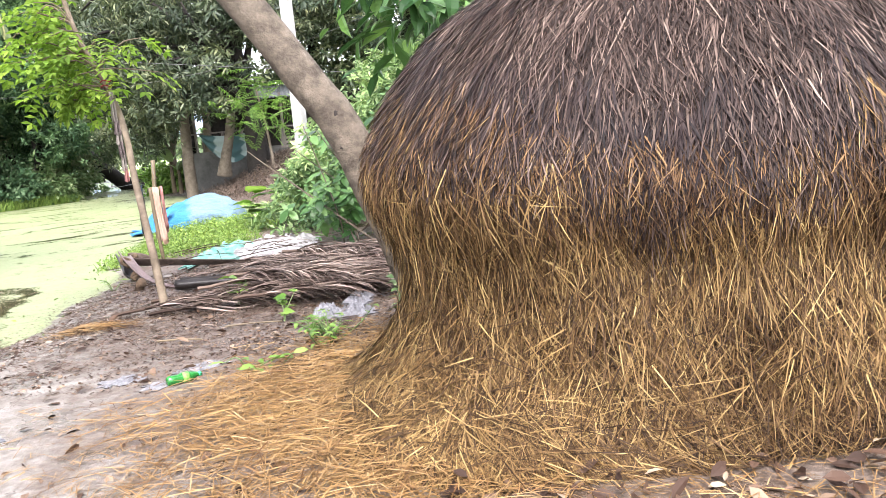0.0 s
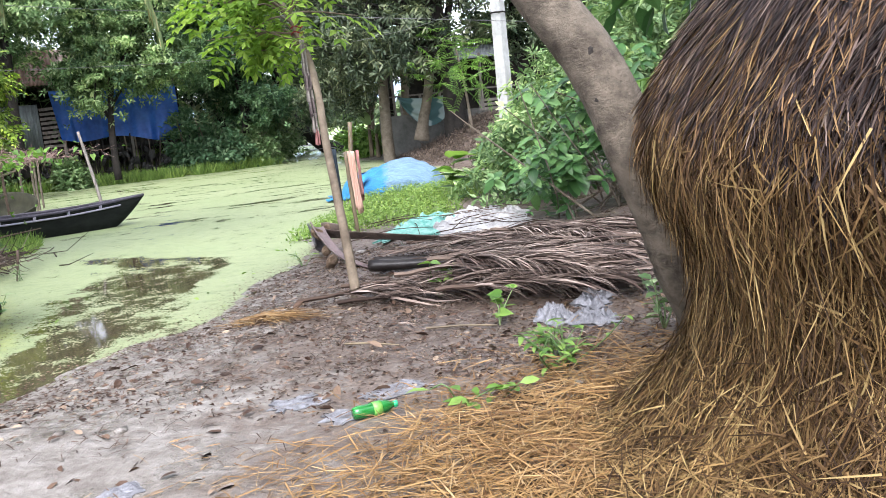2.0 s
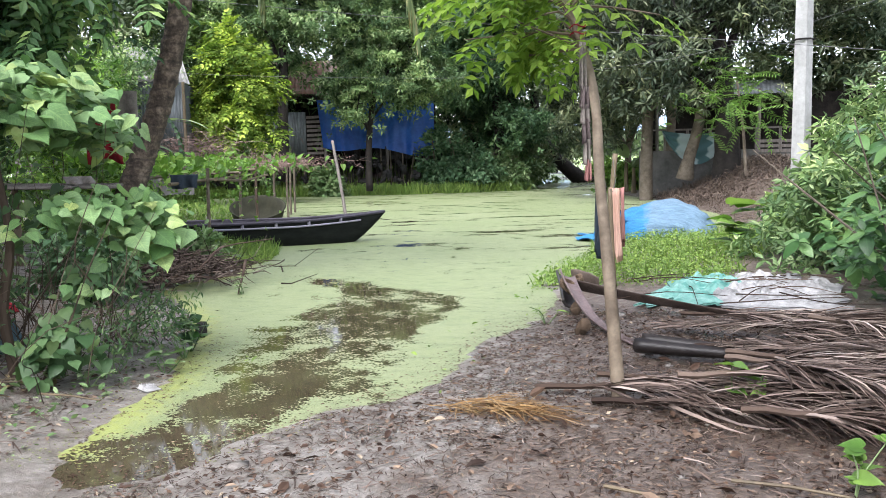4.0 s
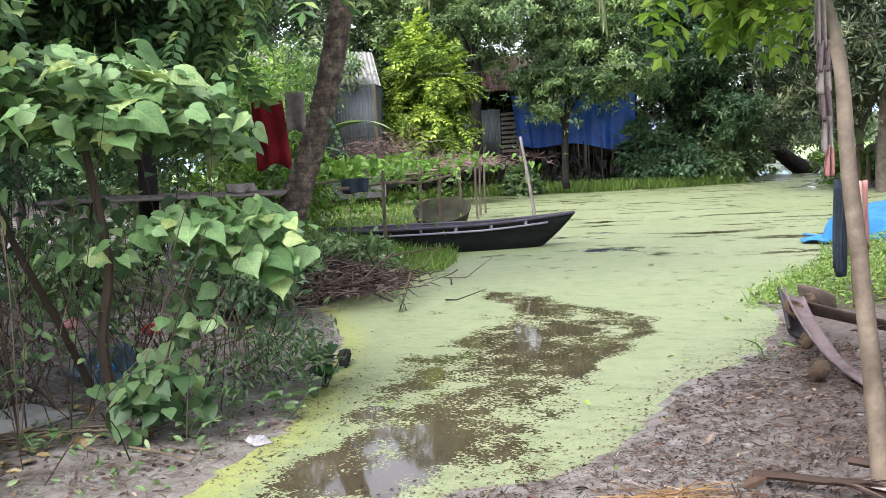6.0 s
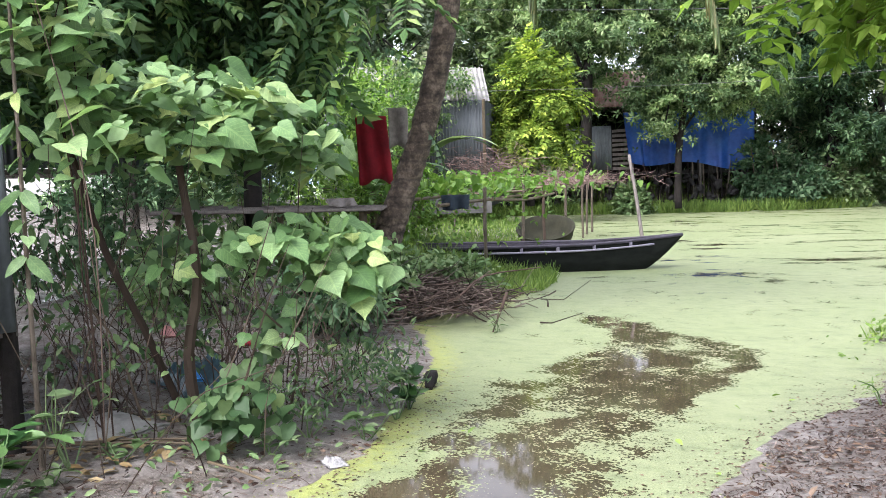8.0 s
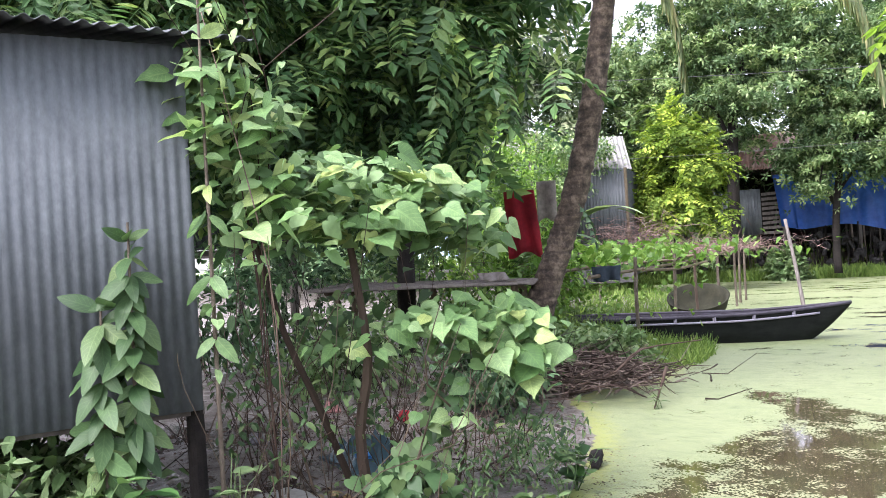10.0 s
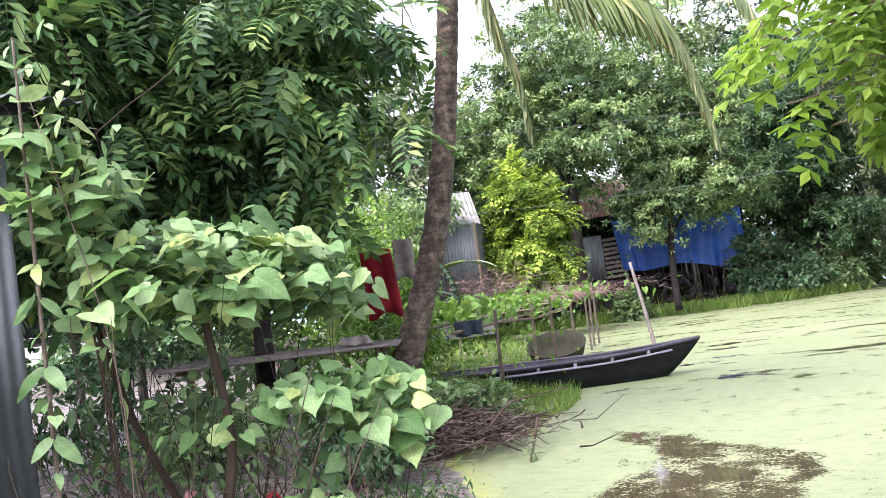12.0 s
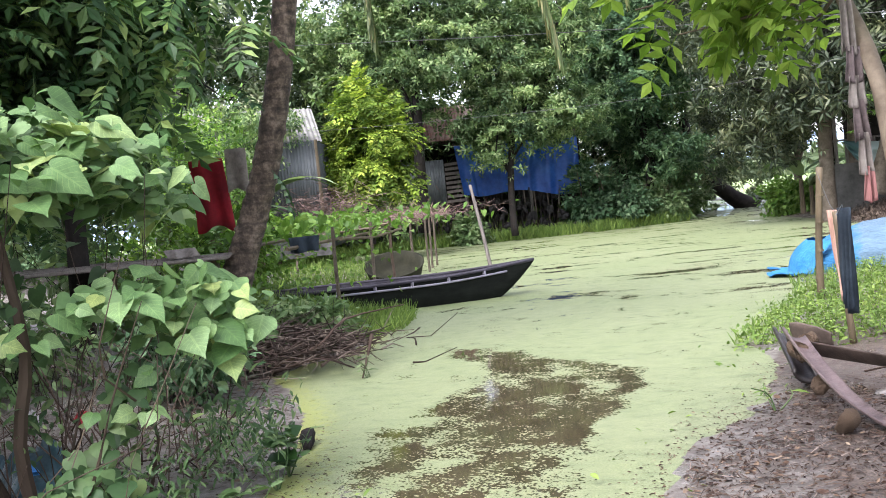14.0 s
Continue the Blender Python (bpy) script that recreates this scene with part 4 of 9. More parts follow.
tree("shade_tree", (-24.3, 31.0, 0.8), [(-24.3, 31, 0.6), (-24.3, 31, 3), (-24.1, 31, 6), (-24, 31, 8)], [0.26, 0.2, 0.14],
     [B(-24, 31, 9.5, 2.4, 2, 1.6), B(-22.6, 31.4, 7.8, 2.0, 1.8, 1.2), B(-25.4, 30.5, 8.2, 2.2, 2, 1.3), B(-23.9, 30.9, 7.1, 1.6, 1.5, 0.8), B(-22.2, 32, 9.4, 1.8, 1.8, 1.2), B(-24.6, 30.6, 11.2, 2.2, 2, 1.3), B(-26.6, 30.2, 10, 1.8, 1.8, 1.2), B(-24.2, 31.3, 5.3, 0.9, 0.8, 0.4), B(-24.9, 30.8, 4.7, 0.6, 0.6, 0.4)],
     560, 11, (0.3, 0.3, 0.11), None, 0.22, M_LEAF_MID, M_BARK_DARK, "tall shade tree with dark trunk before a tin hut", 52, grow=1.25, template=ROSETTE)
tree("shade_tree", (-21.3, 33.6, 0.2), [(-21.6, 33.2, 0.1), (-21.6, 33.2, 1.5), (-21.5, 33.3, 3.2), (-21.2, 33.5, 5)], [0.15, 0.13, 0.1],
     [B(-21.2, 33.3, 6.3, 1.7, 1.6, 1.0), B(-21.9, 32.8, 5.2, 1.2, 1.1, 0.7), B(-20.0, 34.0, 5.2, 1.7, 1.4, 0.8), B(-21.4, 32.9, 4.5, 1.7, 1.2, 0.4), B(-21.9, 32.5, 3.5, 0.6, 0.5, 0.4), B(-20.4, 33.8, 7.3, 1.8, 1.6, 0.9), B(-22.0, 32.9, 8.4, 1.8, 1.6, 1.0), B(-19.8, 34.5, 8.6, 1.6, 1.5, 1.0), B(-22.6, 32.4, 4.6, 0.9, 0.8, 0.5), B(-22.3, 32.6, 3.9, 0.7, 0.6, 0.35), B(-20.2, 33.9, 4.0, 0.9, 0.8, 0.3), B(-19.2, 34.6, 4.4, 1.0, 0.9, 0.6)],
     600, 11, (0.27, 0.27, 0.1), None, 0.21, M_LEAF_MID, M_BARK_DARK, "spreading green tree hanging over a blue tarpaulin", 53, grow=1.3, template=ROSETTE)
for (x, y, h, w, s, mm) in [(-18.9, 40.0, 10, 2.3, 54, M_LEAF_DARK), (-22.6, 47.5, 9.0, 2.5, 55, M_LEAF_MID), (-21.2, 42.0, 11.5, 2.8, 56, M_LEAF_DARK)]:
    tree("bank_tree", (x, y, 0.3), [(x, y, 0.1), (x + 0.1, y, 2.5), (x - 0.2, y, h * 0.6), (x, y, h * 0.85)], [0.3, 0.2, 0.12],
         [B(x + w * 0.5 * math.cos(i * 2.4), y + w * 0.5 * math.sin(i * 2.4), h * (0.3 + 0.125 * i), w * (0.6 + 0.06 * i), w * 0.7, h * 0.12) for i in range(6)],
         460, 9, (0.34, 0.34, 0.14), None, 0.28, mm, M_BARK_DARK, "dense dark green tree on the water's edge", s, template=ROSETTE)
for (x, y, h, w, s, mm) in [(-33, 37, 11, 4.2, 60, M_LEAF_MID), (-28, 41, 17, 4.8, 61, M_LEAF_MID), (-23, 45, 14, 4.6, 62, M_LEAF_GREY),
                            (-37, 30, 13, 4.6, 64, M_LEAF_MID), (-32, 25.5, 13.5, 3.6, 65, M_LEAF_GREY), (-40, 22, 11, 4.6, 66, M_LEAF_DARK), (-1.5, 42, 12, 4.0, 63, M_LEAF_GREY), (4.5, 36, 11, 4.0, 67, M_LEAF_MID), (-30, 33, 9.5, 3.4, 68, M_LEAF_MID), (-6.2, 43, 12, 4.2, 70, M_LEAF_GREY), (-35, 17, 10, 4.4, 69, M_LEAF_DARK), (-23.5, 58, 13, 4.0, 79, M_LEAF_GREY)]:
    tree("tall_tree", (x, y, 0.5), [(x, y, 0.2), (x, y, 4), (x + 0.4, y, h * 0.6), (x, y, h * 0.9)], [0.4, 0.28, 0.14],
         [B(x + w * 0.55 * math.cos(i * 2.4), y + w * 0.55 * math.sin(i * 2.4), h * (0.2 + 0.11 * i), w * 0.75, w * 0.75, h * 0.13) for i in range(8)],
         400, 9, (0.5, 0.5, 0.2), None, 0.36, mm, M_BARK_DARK, "tall dense tree behind the huts", s, grow=1.2, template=ROSETTE)
# grey-green mango by the dry leaf heap, black-trunked
M_LEAF_MANGO = leaf_mat("mango_leaf", [(0.0, (0.025, 0.040, 0.022)), (0.6, (0.055, 0.075, 0.043)), (1.0, (0.130, 0.150, 0.100))], 0.5, 0.2, 0.9)
tree("mango_tree", (-6.8, 31.8, 0.6), [(-6.8, 31.8, 0.3), (-6.8, 31.8, 1.4), (-6.85, 31.8, 2.6), (-7.0, 31.7, 4.2), (-7.2, 31.6, 6.0)], [0.5, 0.42, 0.36, 0.26, 0.2],
     [B(-8.6, 30.6, 4.6, 2.2, 1.6, 1.1), B(-10.2, 31.2, 3.8, 1.9, 1.6, 0.9), B(-11.2, 32, 5.0, 2.2, 1.8, 1.2), B(-6.2, 31, 6.4, 2.6, 2.0, 1.2), B(-9, 31.5, 6.6, 2.8, 2.2, 1.4),
      B(-11.5, 33, 3.0, 1.7, 1.5, 0.9), B(-4, 31.5, 7.4, 2.2, 1.8, 1.2), B(-12.5, 33.5, 6.6, 2.4, 2, 1.6), B(-8, 30, 3.3, 1.1, 0.9, 0.5)],
     720, 6, (0.24, 0.24, 0.15), None, 0.27, M_LEAF_MANGO, M_BARK_DARK, "big mango tree with black trunk and dull green leaves", 71, down=0.6, template=ROSETTE_LONG, limbs=12)
tree("far_bank_tree", (-14.3, 45.5, 0.1), [(-14.3, 45.5, 0), (-14.3, 45.5, 1.5), (-14.2, 45.5, 3)], [0.2, 0.16, 0.1],
     [B(-15.5, 45, 4.6, 2.4, 2, 1.5), B(-13.2, 45.5, 5.4, 2.4, 2, 1.6), B(-15.6, 44.5, 3.0, 1.5, 1.3, 0.8)],
     300, 6, (0.26, 0.26, 0.16), None, 0.3, M_LEAF_MANGO, M_BARK, "dull green tree at the mouth of the channel", 72, down=0.5, template=ROSETTE_LONG, grow=1.3)
tree("mango_tree", (-10.6, 36.5, 0.6), [(-10.6, 36.5, 0.3), (-10.6, 36.5, 3), (-10.4, 36.5, 6)], [0.3, 0.25, 0.2],
     [B(-10.5, 36.5, 8, 3.0, 2.4, 2.0), B(-7.5, 37, 8.4, 3.0, 2.4, 2.0), B(-13, 37, 8.6, 2.8, 2.4, 2.0), B(-4.5, 36.5, 8.2, 2.6, 2.4, 2.0)],
     420, 6, (0.34, 0.34, 0.2), None, 0.34, M_LEAF_MANGO, M_BARK_DARK, "large mango tree behind the yard wall", 73, down=0.6, template=ROSETTE_LONG)
# moringa-like light green feathers before the black trunk
q = np.random.default_rng(74)
fe = thing("feathery_sapling", "light green feathery-leaved sapling", "tree", at=(-5.9, 30.2, 0.6))
piece("trunk", mesh_np("trunk", *tube(smooth_path([(-5.9, 30.2, 0.3), (-6.0, 30.1, 2), (-6.2, 30.0, 3.6)], 8), [0.06, 0.03], 6)), M_BARK, fe)
pos = np.array([(-6.3, 29.9, 3.0)]) + q.normal(size=(90, 3)) * np.array([0.8, 0.5, 0.55])
V, F = scatter(PINNATE_FINE, pos, q.normal(size=(90, 3)) * np.array([1, 1, 0.35]), UP + q.normal(size=(90, 3)) * 0.25, q.uniform(0.6, 1.0, 90))
tagged(piece("crown", mesh_np("crown", V, F), M_LEAF_YOUNG, fe), kind="stuff")

# dark drooping tree over the bamboo platform
M_LEAF_DROOP = leaf_mat("drooping_leaf_green", [(0.0, (0.03, 0.075, 0.031)), (0.6, (0.085, 0.17, 0.069)), (1.0, (0.2, 0.29, 0.112))], 0.42, 0.36, 1.2)
tree("drooping_tree", (-12.2, 10.2, 0.3), [(-12.2, 10.2, 0.1), (-12.15, 10.25, 2), (-12.0, 10.3, 4.2), (-11.9, 10.2, 6)], [0.13, 0.11, 0.07],
     [B(-11.3, 9.6, 4.6, 1.4, 1.5, 0.9), B(-10.9, 10.2, 3.9, 0.9, 0.9, 0.5), B(-12.4, 8.8, 4.2, 1.5, 1.4, 0.9), B(-11.3, 10.6, 5.6, 1.4, 1.4, 0.9), B(-12.6, 9.0, 5.8, 1.8, 1.8, 1.0), B(-12.8, 7.8, 3.3, 1.0, 1.2, 0.6), B(-13, 10.8, 3.2, 1.2, 1.0, 0.8), B(-11.2, 7.4, 5.0, 1.3, 1.3, 0.9), B(-11.6, 6.0, 4.8, 1.2, 1.3, 0.9), B(-12.2, 4.6, 4.7, 1.2, 1.3, 0.9), B(-11.6, 6.8, 6.0, 1.4, 1.5, 0.9)],
     500, 8, (0.25, 0.25, 0.14), None, 0.5, M_LEAF_DROOP, M_BARK_DARK, "dark green tree with drooping feathery leaves", 75, down=0.7, template=PINNATE, limbs=10)
tree("light_shrub", (-15.5, 14.5, 0.3), [(-15.5, 14.5, 0.1), (-15.5, 14.5, 1.2), (-15.4, 14.5, 2.2)], [0.06, 0.03],
     [B(-15.8, 13.8, 2.6, 1.1, 1.0, 1.2), B(-14.8, 14.6, 1.5, 0.9, 0.9, 0.9), B(-17.2, 15.5, 2.8, 1.5, 1.3, 1.6), B(-13.6, 13.6, 1.2, 0.7, 0.6, 0.7), B(-14.3, 12.6, 1.3, 0.9, 0.9, 0.9)],
     420, 30, (0.16, 0.16, 0.12), None, 0.13, M_LEAF_YOUNG, M_BARK, "light green shrubs behind the palm", 76, category="shrub", limbs=5)
tree("roof_creeper", (-25.0, 24.0, 0.5), [(-25, 24, 0.2), (-25, 24, 2), (-24.8, 24, 4)], [0.08, 0.04],
     [B(-24.3, 23.2, 4.7, 1.8, 1.5, 0.7), B(-25.6, 22.2, 4.9, 1.6, 1.4, 0.8), B(-24.2, 22.4, 3.4, 0.8, 0.8, 1.2), B(-26.4, 21.4, 3.6, 1.4, 1.2, 1.4), B(-23.9, 21.0, 3.2, 1.3, 1.2, 1.6), B(-23.3, 22.0, 4.0, 0.8, 0.8, 0.9), B(-24.4, 20.4, 2.0, 1.2, 1.0, 1.2)],
     620, 40, (0.2, 0.2, 0.12), None, 0.14, M_LEAF_MID, M_BARK, "pale green creeper grown over a hut roof", 77, category="creeper", limbs=4)

# hedge of small leaves on the far bank
q = np.random.default_rng(80)
for (x, y, h, w, s, mm, lab) in [(-19.7, 38.2, 2.2, 1.3, 81, M_LEAF_DARK, "dark leafy bush at the water's edge"), (-18.6, 39.6, 1.8, 1.1, 82, M_LEAF_MID, "leafy bush at the water's edge"),
                            (-19.9, 43.8, 1.8, 1.3, 83, M_LEAF_MID, "leafy bush at the water's edge"), (-20.6, 37.2, 3.0, 1.0, 84, M_LEAF_DARK, "dark leafy bush against the tarpaulin"),
                            (-12.6, 38.2, 1.3, 1.2, 86, M_LEAF_YOUNG, "green bush at the mouth of the channel"), (-23.6, 32.9, 1.1, 0.5, 87, M_LEAF_MID, "small leafy shrub before the hut"),
                            (-21.2, 47, 2.6, 1.6, 88, M_LEAF_MID, "leafy bush beside the channel"), (-24.5, 53, 4.5, 3.0, 89, M_LEAF_MID, "bushy tree beside the channel"), (-11, 52, 3.0, 3.0, 78, M_LEAF_MID, "bushy tree beside the channel")]:
    t = thing("waterside_bush", lab, "bush", at=(x, y, 0))
    V = [tube(bezier_limb((x, y, -0.1), (x + q.normal() * w * 0.5, y + q.normal() * w * 0.4, h * 0.8), 0.2, 5, q), [0.04, 0.012], 5) for _ in range(5)]
    for v in V:
        piece("stem", mesh_np("stem", *v), M_BARK, t)
    _, pos, out = crown([B(x, y, h * 0.5, w, w * 0.8, h * 0.52), B(x + w * 0.5, y - 0.2, h * 0.35, w * 0.8, w * 0.7, h * 0.4)], 130, 26, (0.16, 0.16, 0.12), q)
    pos[:, 2] = np.maximum(pos[:, 2], 0.0)
    V, F = scatter(LEAF_FAR, pos, out + q.normal(size=pos.shape) * 0.6 - UP * 0.3, UP * 0.8 + out + q.normal(size=pos.shape) * 0.4, q.uniform(0.16, 0.3, len(pos)), q.uniform(0.2, 0.38, len(pos)))
    tagged(piece("leaves", mesh_np("leaves", V, F), mm, t), kind="stuff")

# far tree line and hills behind the rice field
q = np.random.default_rng(90)
for k, (r0, h, mm) in enumerate([(330, 9, M_LEAF_GREY), (420, 13, M_LEAF_GREY)]):
    n = 2600
    az = q.uniform(1.5, 2.35, n)
    rad = r0 + q.normal(size=n) * 8
    hh = h * (0.6 + 0.4 * np.abs(wob(az * 60, az * 0, 1.0, 91 + k)))
    pos = np.stack([rad * np.cos(az), rad * np.sin(az), q.random(n) * hh], -1)
    V, F = scatter(LEAF_FAR, pos, q.normal(size=(n, 3)), q.normal(size=(n, 3)) + UP, q.uniform(4, 8, n))
    tagged(piece("far_tree_line", mesh_np("far_tree_line", V, F), mm), "hazy line of trees beyond a rice field", "trees", kind="stuff")
# the hills' haze is put into their pale blue base colour
m, nt, b = mat_base("hazy_blue_hills")
hn = tex(nt, "noise", 0.004, 4.0)
nt.links.new(ramp(nt, hn.outputs["Fac"], [(0.3, (0.2, 0.28, 0.38)), (0.7, (0.28, 0.36, 0.45))]), b.inputs["Base Color"])
b.inputs["Roughness"].default_value = 1.0
az = np.linspace(1.2, 2.7, 90)
top = 55 + 30 * wob(az * 30, az * 0, 0.5, 92) + 8 * wob(az * 30, az * 0, 3.0, 93)
rows_h = [np.stack([1150 * np.cos(az), 1150 * np.sin(az), 0 * az - 2], -1), np.stack([1250 * np.cos(az), 1250 * np.sin(az), top * 0.6], -1), np.stack([1350 * np.cos(az), 1350 * np.sin(az), top], -1)]
ix = np.arange(270).reshape(3, 90)
Q = np.stack([ix[:-1, :-1], ix[:-1, 1:], ix[1:, 1:], ix[1:, :-1]], -1).reshape(-1, 4)
tagged(piece("backdrop_hills", mesh_np("backdrop_hills", np.concatenate(rows_h), [Q], True), m), "hazy blue hills on the horizon", "hills", kind="structure")


# ---- broad-leaved bushes near the path: single leaves as parts ----
LEAF_MESHES = {}


def leaf_mesh(kind, template, mat):
    if kind not in LEAF_MESHES:
        me = ribbed(mesh_np("leaf", *template, True), template)
        me.materials.append(mat)
        LEAF_MESHES[kind] = me
    return LEAF_MESHES[kind]


def frame_matrix(p, axis, normal, size):
    X = Vector(axis).normalized()
    Z = Vector(normal)
    Z = (Z - X * Z.dot(X)).normalized()
    Y = Z.cross(X)
    mm = Matrix((X, Y, Z)).transposed().to_4x4()
    mm.translation = Vector(p)
    return mm @ Matrix.Diagonal((size, size, size, 1))


def leaf_parts(parent, n, blobs, size, kinds, q, face, down, stem_to=None, shell=0.75):
    """n single leaves over ellipsoids, turned towards face."""
    _, pos, out = crown(blobs, n, 1, (0.02, 0.02, 0.02), q, shell)
    for p, o in zip(pos, out):
        if (o * face).sum() < -0.35 and q.random() < 0.7:
            o = -o
        az = q.uniform(0, 6.283)
        ax = np.array([math.cos(az), math.sin(az), 0]) * 0.8 + o * 0.5 - UP * down * q.uniform(0.5, 1.5) + face * 0.5
        no = UP * 1.3 + face * 0.35 + q.normal(size=3) * 0.45
        piece("leaf", kinds[q.integers(0, len(kinds))], None, parent, m=frame_matrix(p, ax, no, size * q.uniform(0.45, 1.25)))


# left bush with heart-shaped leaves
q = np.random.default_rng(101)
TO_CAM = unit(np.array([0.85, -0.5, 0.1]))
hearts = [leaf_mesh("heart%d" % i, t, M_LEAF_BUSH) for i, t in enumerate((HEART_A, HEART_B, HEART_C))]
M_STEM = strand_mat("dark_thin_stem", [(0.0, (0.02, 0.014, 0.01)), (0.6, (0.055, 0.041, 0.03)), (1.0, (0.12, 0.095, 0.07))], 0.8, 2.0)
# darker green: shade put into the bush's inner leaves, own colour on saplings
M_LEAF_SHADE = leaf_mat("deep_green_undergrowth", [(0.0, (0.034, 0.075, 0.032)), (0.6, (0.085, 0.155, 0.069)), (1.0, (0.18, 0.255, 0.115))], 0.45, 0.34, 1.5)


def outward_leaves(n, blobs, lo, hi, q, face, hang=0.55, shell=0.5, tip=0.55):
    """Places and turns for leaves that droop outwards with their upper sides shown to the light over the water."""
    _, pos, out = crown(blobs, n, 1, (0.03, 0.03, 0.03), q, shell)
    az = q.uniform(0, 6.283, n)
    ax = np.stack([np.cos(az), np.sin(az), 0 * az], -1) * 0.75 + face * 0.55 - UP * (hang * q.uniform(0.1, 1.5, n))[:, None]
    no = UP + face * tip + q.normal(size=(n, 3)) * 0.34
    size = lo + (hi - lo) * q.random(n) ** 1.6
    return pos, ax, no, size


bush = thing("heart_leaf_bush", "tangled bush of pale green heart-shaped leaves on thin dark stems", "bush", at=(-7.0, 7.1, 0))
kinds = hearts + [leaf_mesh("lobed%d" % i, t, M_LEAF_BUSH) for i, t in enumerate((LOBED_A, LOBED_B))]
blobs_l = [B(-6.95, 6.75, 2.15, 0.5, 0.5, 0.2), B(-6.95, 7.3, 2.2, 0.5, 0.45, 0.2), B(-7.05, 6.4, 2.5, 0.4, 0.4, 0.24), B(-7.1, 6.3, 2.85, 0.3, 0.3, 0.2), B(-6.9, 7.7, 2.0, 0.4, 0.34, 0.2), B(-6.75, 6.75, 1.9, 0.4, 0.55, 0.16), B(-6.85, 7.95, 1.8, 0.3, 0.28, 0.16), B(-6.8, 7.4, 1.88, 0.4, 0.4, 0.16)]
blobs_low = [B(-6.6, 7.75, 1.22, 0.34, 0.42, 0.16), B(-6.62, 8.1, 1.12, 0.3, 0.34, 0.16), B(-6.6, 7.4, 1.25, 0.24, 0.28, 0.1), B(-6.55, 7.95, 0.98, 0.25, 0.3, 0.16)]
for n_, bl, lo, hi, hang in ((220, blobs_l, 0.09, 0.23, 0.34), (100, blobs_low, 0.08, 0.21, 0.5), (26, [B(-6.75, 6.3, 1.4, 0.15, 0.2, 0.25), B(-6.8, 7.0, 1.2, 0.3, 0.5, 0.3), B(-6.6, 7.6, 0.7, 0.25, 0.4, 0.25)], 0.07, 0.14, 0.6)):
    for p, a_, n2, sz in zip(*outward_leaves(n_, bl, lo, hi, q, TO_CAM, hang, 0.8, 0.85 if bl is blobs_low else 0.65)):
        piece("leaf", kinds[q.integers(0, len(kinds))], None, bush, m=frame_matrix(p + TO_CAM * 0.06, a_, n2, sz))
stems = []
for k in range(40):
    a = np.array([-7.1 + q.normal() * 0.35, 7.05 + q.normal() * 0.6, -0.05])
    e = a + np.array([q.normal() * 0.4, q.normal() * 0.5, q.uniform(0.7, 2.1)])
    path_s = smooth_path([a, a * 0.65 + e * 0.35 + q.normal(size=3) * 0.07, a * 0.3 + e * 0.7 + q.normal(size=3) * 0.07, e], 9)
    stems.append(tube(path_s, [0.004 + 0.008 * (k % 12 == 0), 0.002], 5))
stems.append(tube(smooth_path([(-6.95, 7.1, -0.05), (-7.0, 7.07, 0.5), (-6.98, 7.15, 1.0), (-7.05, 7.1, 1.7)], 10), [0.042, 0.034, 0.024], 8, 0.05))
stems.append(tube(smooth_path([(-7.0, 7.0, 0.15), (-7.0, 6.8, 0.7), (-7.02, 6.6, 1.2), (-7.05, 6.45, 1.8)], 10), [0.026, 0.018], 7, 0.05))
for v in stems:
    piece("stem", mesh_np("stem", *v), M_STEM, bush)


def leaf_stuff(name, sets, mat, parent):
    tagged(piece(name, mesh_np(name, *join(sets), True), mat, parent), kind="stuff")


back_off = np.array([-0.25, 0.1, -0.05])
sets = []
for tpl, n_, bl, lo, hi in ((HEART_A, 560, blobs_l, 0.06, 0.16), (LOBED_B, 480, blobs_l, 0.06, 0.16), (HEART_B, 150, blobs_low, 0.06, 0.14), (LOBED_A, 130, blobs_low, 0.06, 0.14)):
    p, a_, n2, sz = outward_leaves(n_, bl, lo, hi, q, TO_CAM, 0.4, 0.3)
    sets.append(scatter(tpl, p + back_off * q.random((n_, 1)), a_, n2, sz))
leaf_stuff("small_leaves", sets, M_LEAF_BUSH, bush)
# thin leaves lower and in the bush's depth, shade put into their darker green
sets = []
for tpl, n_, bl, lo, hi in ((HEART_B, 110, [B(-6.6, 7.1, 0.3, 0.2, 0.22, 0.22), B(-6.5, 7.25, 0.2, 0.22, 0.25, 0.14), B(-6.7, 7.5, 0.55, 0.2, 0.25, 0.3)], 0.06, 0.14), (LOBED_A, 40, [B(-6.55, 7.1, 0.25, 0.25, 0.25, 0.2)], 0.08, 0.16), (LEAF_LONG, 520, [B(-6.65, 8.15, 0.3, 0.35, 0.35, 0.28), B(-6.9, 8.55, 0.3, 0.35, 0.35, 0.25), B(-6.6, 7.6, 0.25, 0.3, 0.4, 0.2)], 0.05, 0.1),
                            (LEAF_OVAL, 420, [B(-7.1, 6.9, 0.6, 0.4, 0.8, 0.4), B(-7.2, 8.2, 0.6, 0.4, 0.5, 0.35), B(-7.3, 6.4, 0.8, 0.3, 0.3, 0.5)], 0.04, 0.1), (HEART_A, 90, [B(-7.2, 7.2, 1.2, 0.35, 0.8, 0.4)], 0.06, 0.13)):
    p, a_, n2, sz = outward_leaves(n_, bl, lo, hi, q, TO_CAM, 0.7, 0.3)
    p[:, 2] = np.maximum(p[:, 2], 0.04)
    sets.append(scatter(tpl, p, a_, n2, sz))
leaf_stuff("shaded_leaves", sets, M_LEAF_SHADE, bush)

